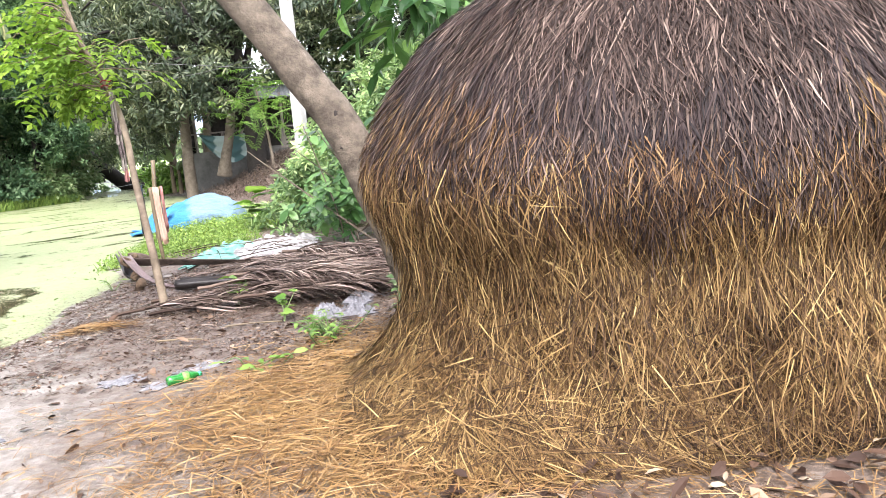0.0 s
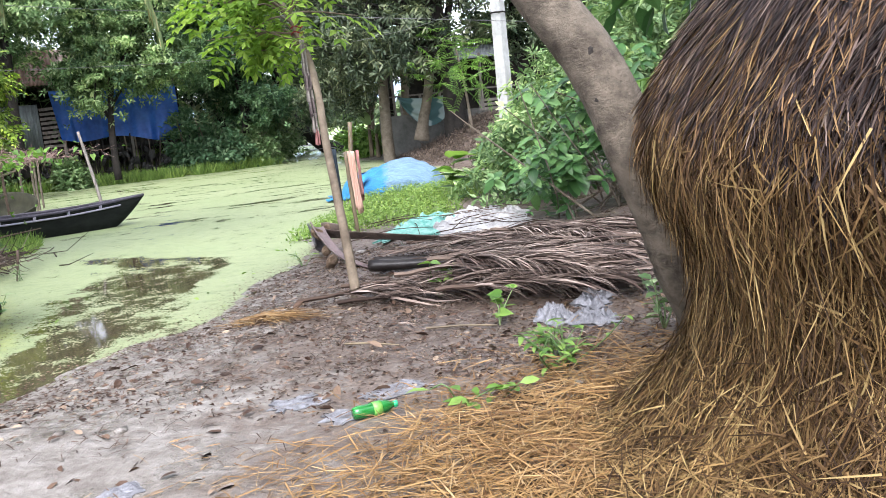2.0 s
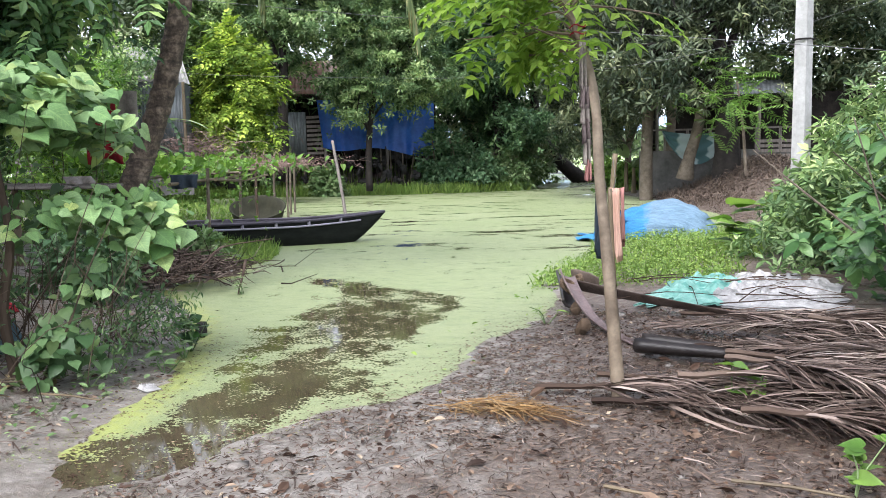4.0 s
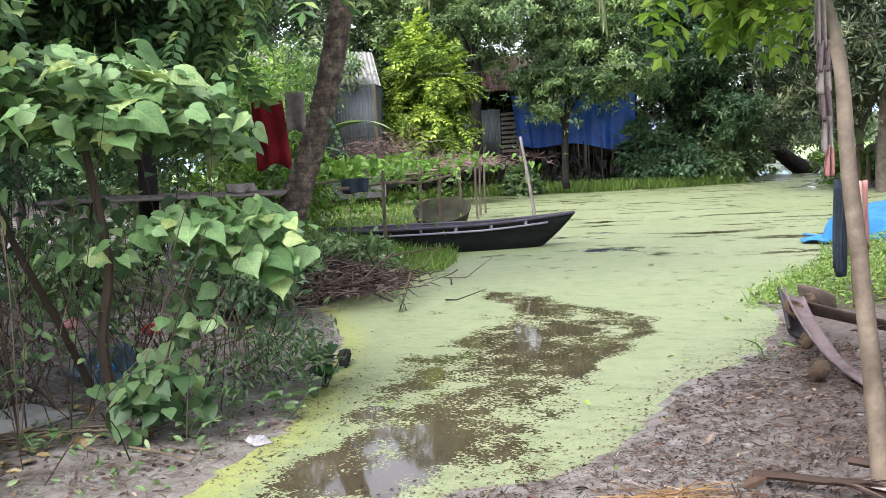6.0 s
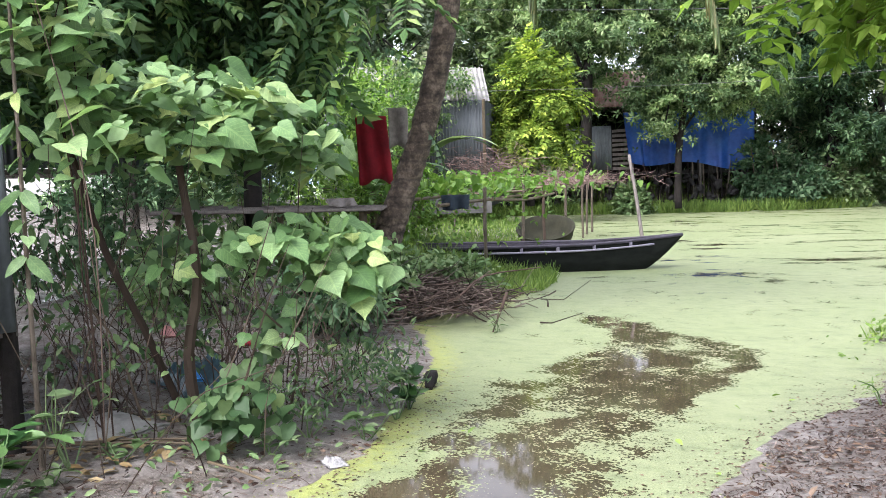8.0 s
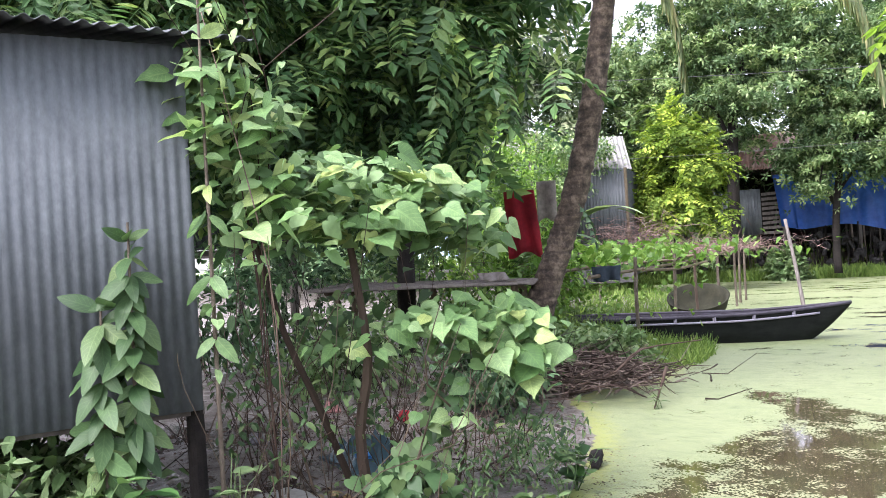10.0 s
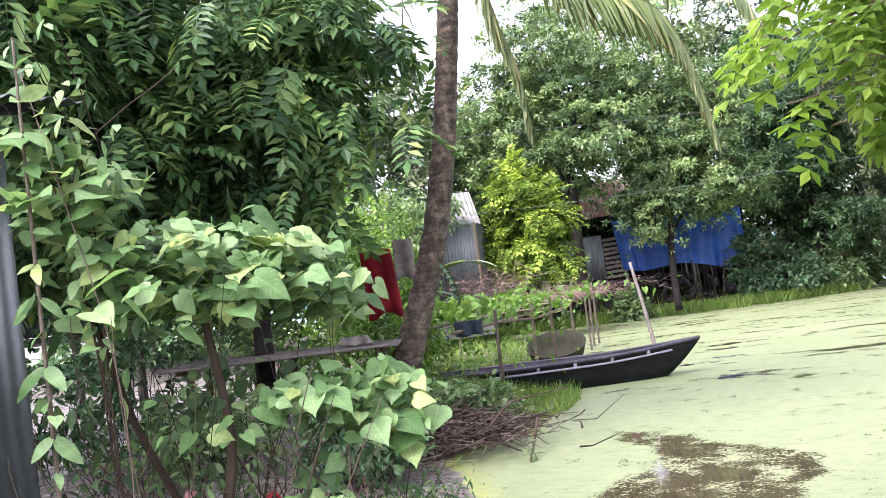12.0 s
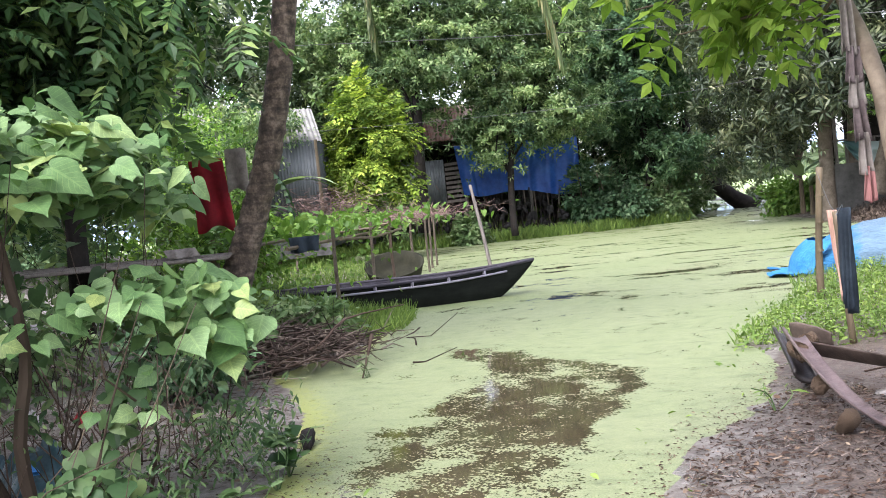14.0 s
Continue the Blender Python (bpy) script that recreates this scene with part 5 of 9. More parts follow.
# right bush with glossy oval leaves
q = np.random.default_rng(111)
TO_CAM_R = unit(np.array([-0.05, -1.0, 0.15]))
ovals = [leaf_mesh("oval", LEAF_FINE, M_LEAF_GLOSSY), leaf_mesh("oval_b", (LEAF_FINE[0] * np.array([1, 1.4, 1]), LEAF_FINE[1]), M_LEAF_GLOSSY)]
rb = thing("glossy_bush", "dense bush of large glossy green leaves beside the dry fronds", "bush", at=(-0.9, 12.2, 0))
blobs_r = [B(-1.35, 12.2, 0.75, 0.75, 0.7, 0.55), B(-0.5, 12.4, 1.1, 0.9, 0.8, 0.7), B(0.4, 12.2, 1.35, 0.9, 0.8, 0.8), B(-1.0, 12.7, 1.5, 0.8, 0.7, 0.5), B(0.5, 11.8, 0.7, 0.8, 0.7, 0.5)]


def whorl(n_, blobs, q, face, k=6, lo=0.16, hi=0.3, shell=0.8):
    """Leaves in whorls round shoot tips: places, axes, normals, sizes."""
    tips, _, out = crown(blobs, n_, 1, (0.02, 0.02, 0.02), q, shell)
    P, A, N, S = [], [], [], []
    for c, o in zip(tips, out):
        up_ = unit(UP * 1.2 + o * 0.4 + face * 0.45 + q.normal(size=3) * 0.15)
        s1 = unit(np.cross(up_, np.array([0.3, 0.9, 0.1])))
        s2 = np.cross(up_, s1)
        big = q.uniform(lo, hi)
        for i in range(k):
            a = i * 2.4 + q.normal() * 0.2
            r_ = s1 * math.cos(a) + s2 * math.sin(a)
            young = i >= k - 2
            P.append(c - up_ * 0.1 * (k - i) / k)
            A.append(r_ + up_ * (0.55 if young else q.uniform(-0.45, 0.15)))
            N.append(up_ + r_ * (-0.4 if young else 0.25))
            S.append(big * (0.5 if young else q.uniform(0.75, 1.1)))
    return np.array(P), np.array(A), np.array(N), np.array(S)


for p, a_, n2, sz in zip(*whorl(46, blobs_r, q, TO_CAM_R)):
    piece("leaf", ovals[q.integers(0, 2)], None, rb, m=frame_matrix(p + TO_CAM_R * 0.08, a_, n2, sz))
V = [tube(bezier_limb((-0.5 + q.normal() * 0.6, 12.3 + q.normal() * 0.4, 0), (-0.5 + q.normal() * 0.9, 12.3 + q.normal() * 0.5, q.uniform(0.8, 2.0)), 0.1, 6, q), [0.016, 0.006], 5) for _ in range(26)]
for v in V:
    piece("stem", mesh_np("stem", *v), M_BARK, rb)
OVAL_WIDE = (LEAF_FINE[0] * np.array([1, 1.35, 1]), LEAF_FINE[1])
p, a_, n2, sz = whorl(200, blobs_r + [B(-1.9, 13.4, 0.6, 0.6, 0.8, 0.45), B(-0.6, 13.6, 1.9, 0.8, 0.6, 0.5), B(0.8, 13.0, 2.0, 0.8, 0.6, 0.6)], q, TO_CAM_R, 6, 0.14, 0.28, 0.4)
p2, a2, n3, s2_ = whorl(500, blobs_r, q, TO_CAM_R, 5, 0.06, 0.13, 0.3)
tagged(piece("small_leaves", mesh_np("small_leaves", *join([scatter(OVAL_WIDE, p, a_, n2, sz), scatter(LEAF_OVAL, p2, a2, n3, s2_)]), True), M_LEAF_GLOSSY, rb), kind="stuff")

tree("hedge_bush", (-1.5, 17, 0.1), [(-1.5, 17, 0), (-1.5, 17, 1), (-1.4, 17, 2)], [0.04, 0.012],
     [B(-2.9, 15.8, 0.45, 0.6, 0.9, 0.4), B(-2.0, 14.8, 0.8, 0.8, 1.1, 0.7), B(-2.4, 17.5, 0.9, 0.8, 1.6, 0.8), B(-1.2, 16.5, 1.6, 1.1, 1.8, 1.0), B(-0.2, 15.5, 2.2, 1.1, 1.6, 0.9), B(-2.2, 20.5, 1.3, 0.9, 1.8, 1.1), B(0.6, 16, 2.6, 1.2, 1.6, 0.9), B(-3.4, 22.0, 0.6, 0.5, 0.8, 0.5), B(-0.6, 19, 2.4, 1.4, 1.8, 1.0)],
     900, 6, (0.18, 0.18, 0.1), None, 0.16, M_LEAF_MID, M_BARK, "bright green bushes along the path bank", 112, template=ROSETTE, category="bush", limbs=8, down=0.3)
tree("broadleaf_tree", (1.4, 10.2, 0.4), [(1.4, 10.2, 0.2), (1.2, 10.1, 1.5), (0.9, 10, 3)], [0.1, 0.07, 0.04],
     [B(0.3, 9.8, 2.9, 0.9, 0.9, 0.5), B(1.2, 9.8, 2.4, 0.8, 0.8, 0.6), B(-0.2, 10.2, 3.5, 1.0, 0.8, 0.5), B(1.6, 10.0, 3.4, 1.0, 1.0, 0.6), B(1.5, 9.6, 1.6, 0.6, 0.6, 0.5)],
     150, 6, (0.22, 0.22, 0.16), None, 0.34, M_LEAF_GLOSSY, M_BARK, "broad-leaved dark green tree behind the haystack", 113, template=LEAF_OVAL, down=0.8, limbs=7)


# ---- more materials for made things ----
M_BOAT = plain_mat("tarred_boat_wood", (0.006, 0.007, 0.006), (0.014, 0.016, 0.0135), 3, 0.8, bump_s=0.3, stretch=(1, 1, 3), spec=0.1)
M_BOAT_IN = plain_mat("grey_lilac_deck_wood", (0.028, 0.025, 0.033), (0.061, 0.055, 0.072), 4, 0.6, bump_s=0.3)
M_BOAT_RAIL = plain_mat("worn_pale_rail", (0.165, 0.154, 0.198), (0.275, 0.259, 0.303), 5, 0.55, bump_s=0.2)
M_CONCRETE = plain_mat("pale_concrete", (0.231, 0.231, 0.220), (0.330, 0.330, 0.319), 2, 0.85, bump_s=0.3)
M_CEMENT = plain_mat("grimy_cement", (0.05, 0.05, 0.046), (0.11, 0.108, 0.1), 2, 0.9, bump_s=0.4)
M_STONE = plain_mat("dark_bank_stone", (0.009, 0.009, 0.009), (0.035, 0.033, 0.031), 3, 0.9, bump_s=0.6, dist=0.03)
M_TIN = plain_mat("galvanised_tin", (0.075, 0.085, 0.09), (0.125, 0.14, 0.146), 5.0, 0.55, 0.1, 0.15, stretch=(1, 1, 0.5), fine=60)
M_TIN_OLD = plain_mat("dull_old_tin", (0.045, 0.053, 0.056), (0.1, 0.11, 0.112), 1.2, 0.6, 0.3, 0.2, stretch=(1, 1, 0.3))
M_TIN_RUST = plain_mat("rusty_roof_tin", (0.220, 0.110, 0.083), (0.363, 0.297, 0.264), 0.9, 0.7, 0.1, 0.2, stretch=(1, 1, 1))
M_TIN_PALE = plain_mat("pale_roof_tin", (0.1, 0.098, 0.09), (0.24, 0.235, 0.22), 1.0, 0.6, 0.2, 0.2)
M_TARP = plain_mat("blue_tarpaulin", (0.007, 0.042, 0.21), (0.03, 0.105, 0.36), 1.0, 0.42, 0, 0.35, dist=0.03)
m, nt, b = mat_base("two_tone_blue_net")
net_x = nt.nodes.new("ShaderNodeSeparateXYZ")
nt.links.new(nt.nodes.new("ShaderNodeTexCoord").outputs["Object"], net_x.inputs[0])
net_n = tex(nt, "noise", 2.5, 4.0)
net_f = tex(nt, "noise", 7.0, 6.0, 0.7, stretch=(0.5, 3, 1.5))
side = maths(nt, "ADD", net_x.outputs["X"], maths(nt, "MULTIPLY", net_n.outputs["Fac"], 0.6))
col = mix(nt, ramp(nt, side, [(0.0, (0, 0, 0)), (0.12, (1, 1, 1))]), (0.018, 0.15, 0.31), (0.105, 0.18, 0.245))
col = mix(nt, 0.8, col, ramp(nt, net_f.outputs["Fac"], [(0.3, (0.45, 0.5, 0.55)), (0.65, (1.25, 1.2, 1.2))]), "MULTIPLY")
nt.links.new(col, b.inputs["Base Color"])
b.inputs["Roughness"].default_value = 0.8
bump(nt, b, net_f.outputs["Fac"], 1.0, 0.06)
M_NET = m
M_NET_BLUE = plain_mat("bright_blue_net", (0.011, 0.121, 0.303), (0.044, 0.209, 0.396), 3, 0.7, 0, 0.9, dist=0.03)
M_WHITE = plain_mat("white_woven_sheet", (0.13, 0.127, 0.125), (0.37, 0.365, 0.36), 5, 0.6, 0, 0.8, dist=0.03)
M_TEAL = plain_mat("teal_woven_net", (0.035, 0.16, 0.13), (0.2, 0.34, 0.3), 5, 0.7, 0, 0.5, dist=0.02)
M_PLASTIC = plain_mat("crumpled_pale_plastic", (0.07, 0.07, 0.077), (0.2, 0.2, 0.215), 14, 0.3, 0, 0.6, dist=0.02)
M_RED = plain_mat("crimson_cloth", (0.110, 0.004, 0.008), (0.209, 0.008, 0.014), 3, 0.85, 0, 0.3)
M_BEIGE = plain_mat("grey_beige_cloth", (0.110, 0.096, 0.083), (0.209, 0.187, 0.165), 9, 0.9, 0, 0.3)
M_NAVY = plain_mat("navy_cloth", (0.011, 0.017, 0.025), (0.033, 0.047, 0.061), 4, 0.9, 0, 0.4)
M_PEACH = plain_mat("peach_cloth", (0.286, 0.165, 0.121), (0.396, 0.259, 0.209), 4, 0.9, 0, 0.3, stretch=(6, 6, 0.4))
M_PINK = plain_mat("faded_pink_cloth", (0.231, 0.088, 0.083), (0.330, 0.182, 0.165), 4, 0.9, 0, 0.3, stretch=(6, 6, 0.4))
M_PURPLE = plain_mat("purple_brown_cloth", (0.050, 0.039, 0.039), (0.132, 0.105, 0.099), 9, 0.9, 0, 0.3)
M_HUSK = plain_mat("fibrous_husk", (0.088, 0.055, 0.033), (0.187, 0.132, 0.088), 9, 0.9, 0, 0.9, dist=0.02, stretch=(1, 1, 4))
M_PETIOLE = plain_mat("mauve_dry_petiole", (0.055, 0.037, 0.034), (0.165, 0.121, 0.116), 6, 0.55, 0, 0.8)
M_PETIOLE_DARK = plain_mat("black_rotten_petiole", (0.010, 0.008, 0.008), (0.033, 0.028, 0.026), 4, 0.4, 0, 0.5)
M_TUB = plain_mat("mossy_tub", (0.014, 0.014, 0.008), (0.036, 0.036, 0.02), 5, 0.85, 0, 0.5)
M_WIRE = plain_mat("pale_cable", (0.06, 0.06, 0.06), (0.11, 0.11, 0.11), 5, 0.6)
M_WOOD_GREY = plain_mat("weathered_plank", (0.083, 0.072, 0.063), (0.160, 0.143, 0.127), 4, 0.8, 0, 0.5, stretch=(6, 1, 1))
M_CLAY = plain_mat("grey_slab_stone", (0.165, 0.165, 0.154), (0.248, 0.248, 0.231), 6, 0.8, 0, 0.5)

# ---- boat ----
BOW = np.array([-10.57, 17.55, 0.45])
ALONG = unit(np.array([-0.745, -0.667, 0.0]))
ACROSS = np.array([-ALONG[1], ALONG[0], 0.0])


def boat_section(s, inset=0.0):
    """Half outline of the hull at s metres from the bow: sheer, side, chine and keel."""
    L = 6.4
    u = s / L
    w = 0.56 * math.sin(min(u * 1.75, 1.0) * math.pi / 2) ** 0.8 * (1 if u < 0.6 else 1 - 0.55 * ((u - 0.6) / 0.4) ** 2) + 0.015
    top = 0.33 + 0.12 * max(0, 1 - u / 0.3) ** 1.6 + 0.1 * max(0, (u - 0.7) / 0.3) ** 2
    keel = -0.3 + (top + 0.28) * max(0, 1 - u / 0.16) ** 1.5 + 0.25 * max(0, (u - 0.85) / 0.15) ** 2
    w = max(w - inset, 0.004)
    pts = [(w, top), (w * 0.93, top * 0.6 + keel * 0.4), (w * 0.78, top * 0.25 + keel * 0.75), (w * 0.35, keel + 0.02), (0, keel)]
    if inset:
        pts = [(a, z + inset * 0.9) for a, z in pts[1:]]
        pts = [(w, top)] + pts
    return pts


def boat_shell(inset):
    ss = np.concatenate([np.linspace(0, 1.2, 10), np.linspace(1.4, 6.4, 16)])
    rows = []
    for s in ss:
        h = boat_section(s, inset)
        line = [(-a, z) for a, z in h] + [(a, z) for a, z in reversed(h[:-1])]
        rows.append([BOW * np.array([1, 1, 0]) + ALONG * s + ACROSS * a + UP * z for a, z in line])
    V = np.array(rows)
    n, k = V.shape[:2]
    ix = np.arange(n * k).reshape(n, k)
    Q = np.stack([ix[:-1, :-1], ix[:-1, 1:], ix[1:, 1:], ix[1:, :-1]], -1).reshape(-1, 4)
    return V.reshape(-1, 3), [Q[:, ::-1] if inset else Q], ss


boat = thing("rowing_boat", "long dark wooden rowing boat with pale rail, lying among duckweed", "boat", at=(-12.8, 15.6, -0.12))
V, F, ss = boat_shell(0.0)
piece("hull", mesh_np("hull", V, F, True), M_BOAT, boat)
V, F, ss = boat_shell(0.045)
piece("lining", mesh_np("lining", V, F, True), M_BOAT_IN, boat, "grey-lilac planked inside")
flat = BOW * np.array([1, 1, 0])
for sgn in (1, -1):
    edge = [flat + ALONG * s + ACROSS * sgn * boat_section(s)[0][0] + UP * (boat_section(s)[0][1] + 0.012) for s in np.linspace(0.0, 6.4, 24)]
    piece("gunwale", mesh_np("gunwale", *tube(np.array(edge), [0.03], 6, 0.03), True), M_BOAT_IN, boat)
    low = [flat + ALONG * s + ACROSS * sgn * (boat_section(s)[0][0] * 0.985 + 0.022) + UP * (boat_section(s)[0][1] - 0.085) for s in np.linspace(0.5, 6.3, 24)]
    piece("rubbing_rail", mesh_np("rubbing_rail", *tube(np.array(low), [0.02], 6, 0.05), True), M_BOAT_RAIL, boat, "worn pale rail")
    for s in np.arange(0.9, 6.2, 0.62):
        p = flat + ALONG * s + ACROSS * sgn * (boat_section(s)[0][0] * 0.99 + 0.012)
        zt = boat_section(s)[0][1]
        piece("rail_block", mesh_np("rail_block", *beam(p + UP * (zt - 0.075), p + UP * (zt + 0.0), 0.03, 0.05)), M_BOAT_RAIL, boat)
for s in (0.75, 1.9, 2.7, 3.5, 4.3, 5.1, 5.9):
    h = boat_section(s, 0.045)
    a, z = h[0][0] * 0.96, h[0][1] - 0.06
    c = flat + ALONG * s
    piece("thwart", mesh_np("thwart", *beam(c - ACROSS * a + UP * z, c + ACROSS * a + UP * z, 0.22, 0.03)), M_BOAT_IN, boat)

mp = thing("mooring_pole", "leaning bare bamboo mooring pole standing in the water", "pole", at=(-13.4, 20.1, -0.12))
piece("pole", mesh_np("pole", *tube(smooth_path([(-13.2, 20.0, -0.6), (-13.52, 20.2, 0.6), (-13.99, 20.49, 1.95)], 14), [0.045, 0.04, 0.035], 8, 0.04), True), M_WOOD_GREY, mp)

tub = thing("round_tub", "mossy round tub tilted on the grassy bank behind the boat", "tub", at=(-14.7, 18.5, 0.1))
bm = bmesh.new()
prof = [(0.0, 0.0), (0.38, 0.0), (0.56, 0.16), (0.62, 0.38), (0.64, 0.4), (0.6, 0.4), (0.53, 0.18), (0.36, 0.05), (0.0, 0.05)]
vs = [bm.verts.new((r_, 0, z_)) for r_, z_ in prof]
es = [bm.edges.new((vs[i], vs[i + 1])) for i in range(len(vs) - 1)]
bmesh.ops.spin(bm, geom=vs + es, cent=(0, 0, 0), axis=(0, 0, 1), angle=2 * math.pi, steps=28)
bmesh.ops.remove_doubles(bm, verts=bm.verts, dist=0.0005)
bmesh.ops.recalc_face_normals(bm, faces=bm.faces)
part("bowl", bm, M_TUB, tub, m=pose(-14.65, 18.45, 0.08, 18, 14, 0), smooth=True)

# ---- coconut palm ----
m, nt, b = mat_base("ringed_palm_bark")
rings = tex(nt, "wave", 2.6, 4.0)
rings.bands_direction, rings.inputs["Distortion"].default_value, rings.inputs["Detail Scale"].default_value = "Z", 3.0, 1.5
blot = tex(nt, "noise", 7.0, 8.0, 0.78)
col = ramp(nt, blot.outputs["Fac"], [(0.38, (0.018, 0.013, 0.009)), (0.5, (0.062, 0.045, 0.032)), (0.62, (0.15, 0.118, 0.088))])
col = mix(nt, 0.4, col, ramp(nt, rings.outputs["Fac"], [(0.05, (0.3, 0.27, 0.25)), (0.2, (1, 1, 1)), (0.85, (1.2, 1.15, 1.1))]), "MULTIPLY")
nt.links.new(col, b.inputs["Base Color"])
b.inputs["Roughness"].default_value = 0.9
bump(nt, b, maths(nt, "ADD", maths(nt, "MULTIPLY", rings.outputs["Fac"], 0.35), blot.outputs["Fac"]), 0.8, 0.02)
M_PALM_BARK = m
palm = thing("coconut_palm", "leaning ringed coconut palm beside the boat", "palm tree", at=(-11.2, 11.6, 0.2))
ppath = smooth_path([(-11.35, 11.45, 0.0), (-11.2, 11.6, 0.6), (-11.02, 11.78, 1.25), (-10.88, 11.92, 1.75), (-10.6, 12.02, 2.5), (-10.28, 12.1, 3.6), (-10.02, 12.15, 4.8), (-9.9, 12.2, 5.6), (-9.8, 12.2, 6.5)], 110)
rad = np.interp(np.linspace(0, 1, 110), [0, 0.1, 0.25, 0.6, 1], [0.3, 0.225, 0.18, 0.15, 0.12]) * (1 + 0.06 * (np.arange(110) % 3 == 0))
piece("trunk", mesh_np("trunk", *tube(ppath, rad, 18, 0.025, seed=4), True), M_PALM_BARK, palm)


def frond(base, az, rise, length, droop, q, leaf_len=0.75, n=46, wid=0.035, path=None):
    """Midrib and hanging leaflets of a feather palm leaf."""
    s = np.linspace(0, 1, 16)
    d = np.array([math.cos(az), math.sin(az), 0])
    if path is None:
        path = base + d * (length * (s - 0.18 * droop * s ** 3))[:, None] + UP * (length * (rise * s - droop * s ** 2.2))[:, None]
    else:
        d = unit((path[-1] - path[0]) * np.array([1, 1, 0]))
    side = np.array([-d[1], d[0], 0])
    rib = tube(path, [0.045, 0.02, 0.006], 5)
    u = np.repeat(np.linspace(0.14, 0.99, n), 2)
    sg = np.tile([1, -1], n)
    pos = np.stack([np.interp(u, s, path[:, i]) for i in range(3)], -1)
    tan = unit(np.stack([np.interp(u, s, np.gradient(path[:, i])) for i in range(3)], -1))
    hang = q.uniform(0.4, 1.3, len(u)) + droop * 0.7 * u
    ax = side * sg[:, None] * 0.8 + tan * 0.55 - UP * hang[:, None] + q.normal(size=(len(u), 3)) * 0.12
    no = UP + side * sg[:, None] * 0.6 + q.normal(size=(len(u), 3)) * 0.2
    L = leaf_len * (0.55 + 0.45 * np.sin(np.clip(u * 1.1 + 0.12, 0, 1) * np.pi)) * q.uniform(0.85, 1.1, len(u))
    lv = scatter(BLADE, pos, ax, no, L, wid * q.uniform(0.7, 1.2, len(u)))
    return rib, lv


top = ppath[-1]
q = np.random.default_rng(131)
for k in range(14):
    az = k * 2.399 + 0.3
    rib, lv = frond(top, az, 0.7 + 0.4 * q.random(), 3.6 + 0.5 * q.random(), 0.9 + 0.3 * q.random(), q)
    fr = piece("frond", mesh_np("frond", *rib), M_PALM, palm)
    piece("leaflet_fringe", mesh_np("leaflet_fringe", *lv), M_PALM, fr)
for pts, ll in (([(-9.45, 12.1, 6.3), (-9.12, 12.07, 5.1), (-9.12, 12.4, 4.35), (-9.2, 12.6, 3.6)], 0.6), ([(-8.95, 12.3, 6.1), (-8.3, 12.5, 5.15), (-7.67, 13.09, 4.72), (-7.5, 13.45, 4.2), (-7.42, 13.74, 3.2)], 0.75),
                ([(-8.6, 12.4, 6.6), (-7.4, 13.0, 5.6), (-6.75, 13.4, 4.6), (-6.5, 13.68, 3.7)], 0.6), ([(-9.4, 12.7, 6.9), (-8.6, 13.6, 6.1), (-8.3, 14.2, 5.0)], 0.7)):
    rib, lv = frond(top, 0.6, 0, 1, 1.0, q, leaf_len=ll, n=130, wid=0.042, path=smooth_path([top] + pts, 16))
    fr = piece("frond", mesh_np("frond", *rib), M_PALM, palm)
    piece("leaflet_fringe", mesh_np("leaflet_fringe", *lv), M_PALM, fr)


# ---- cloth hanging on lines ----
def hanging(name, p, q2, drop, mat, label, folds=3, amp=0.04, taper=0.0, seed=0, lean=(0, 0, 0), n=16, rows_n=10, cat="cloth"):
    """A cloth from the line p-q2 hanging down by drop, gathered in folds, with two sides."""
    r = np.random.default_rng(seed)
    p, q2 = np.asarray(p, float), np.asarray(q2, float)
    d = q2 - p
    nrm = unit(np.array([-d[1], d[0], 0.0]))
    V = []
    for j in range(rows_n):
        v = j / (rows_n - 1)
        for i in range(n):
            u = i / (n - 1)
            uu = 0.5 + (u - 0.5) * (1 - taper * v)
            w = amp * (0.4 + v) * math.sin(folds * 6.283 * u + 0.7 * math.sin(3 * v + seed))
            V.append(p + d * uu + nrm * w - UP * drop * v * (1 + 0.05 * math.sin(7 * u + seed)) + np.asarray(lean) * v)
    V = np.array(V)
    V2 = V + nrm * 0.006
    ix = np.arange(n * rows_n).reshape(rows_n, n)
    Q = np.stack([ix[:-1, :-1], ix[:-1, 1:], ix[1:, 1:], ix[1:, :-1]], -1).reshape(-1, 4)
    N = n * rows_n
    rim = np.concatenate([ix[0], ix[1:, -1], ix[-1, ::-1][1:], ix[::-1, 0][1:-1]])
    R = np.stack([rim, np.roll(rim, -1), np.roll(rim, -1) + N, rim + N], -1)
    ob = piece(name, mesh_np(name, np.vstack([V, V2]), [Q[:, ::-1], Q + N, R], True), mat)
    return tagged(ob, label, cat)


hanging("red_cloth", (-12.3, 12.0, 2.5), (-11.95, 12.3, 2.5), 0.95, M_RED, "deep red cloth drying on a line", 2, 0.03, -0.12, 1, lean=(0.06, 0.03, 0))
hanging("pale_cloth", (-11.82, 12.25, 2.6), (-11.62, 12.45, 2.6), 0.56, M_BEIGE, "pale grey-beige cloth drying on a line", 1, 0.03, 0.0, 2)
wire = lambda name, pts, r_, lab, mt: tagged(piece(name, mesh_np(name, *tube(smooth_path(pts, 24), [r_], 5)), mt), lab, "cable")
wire("clothes_line", [(-13.6, 10.6, 2.62), (-12.1, 12.15, 2.51), (-11.7, 12.4, 2.6), (-10.6, 12.1, 2.75)], 0.004, "thin clothes line between trees", M_WIRE)
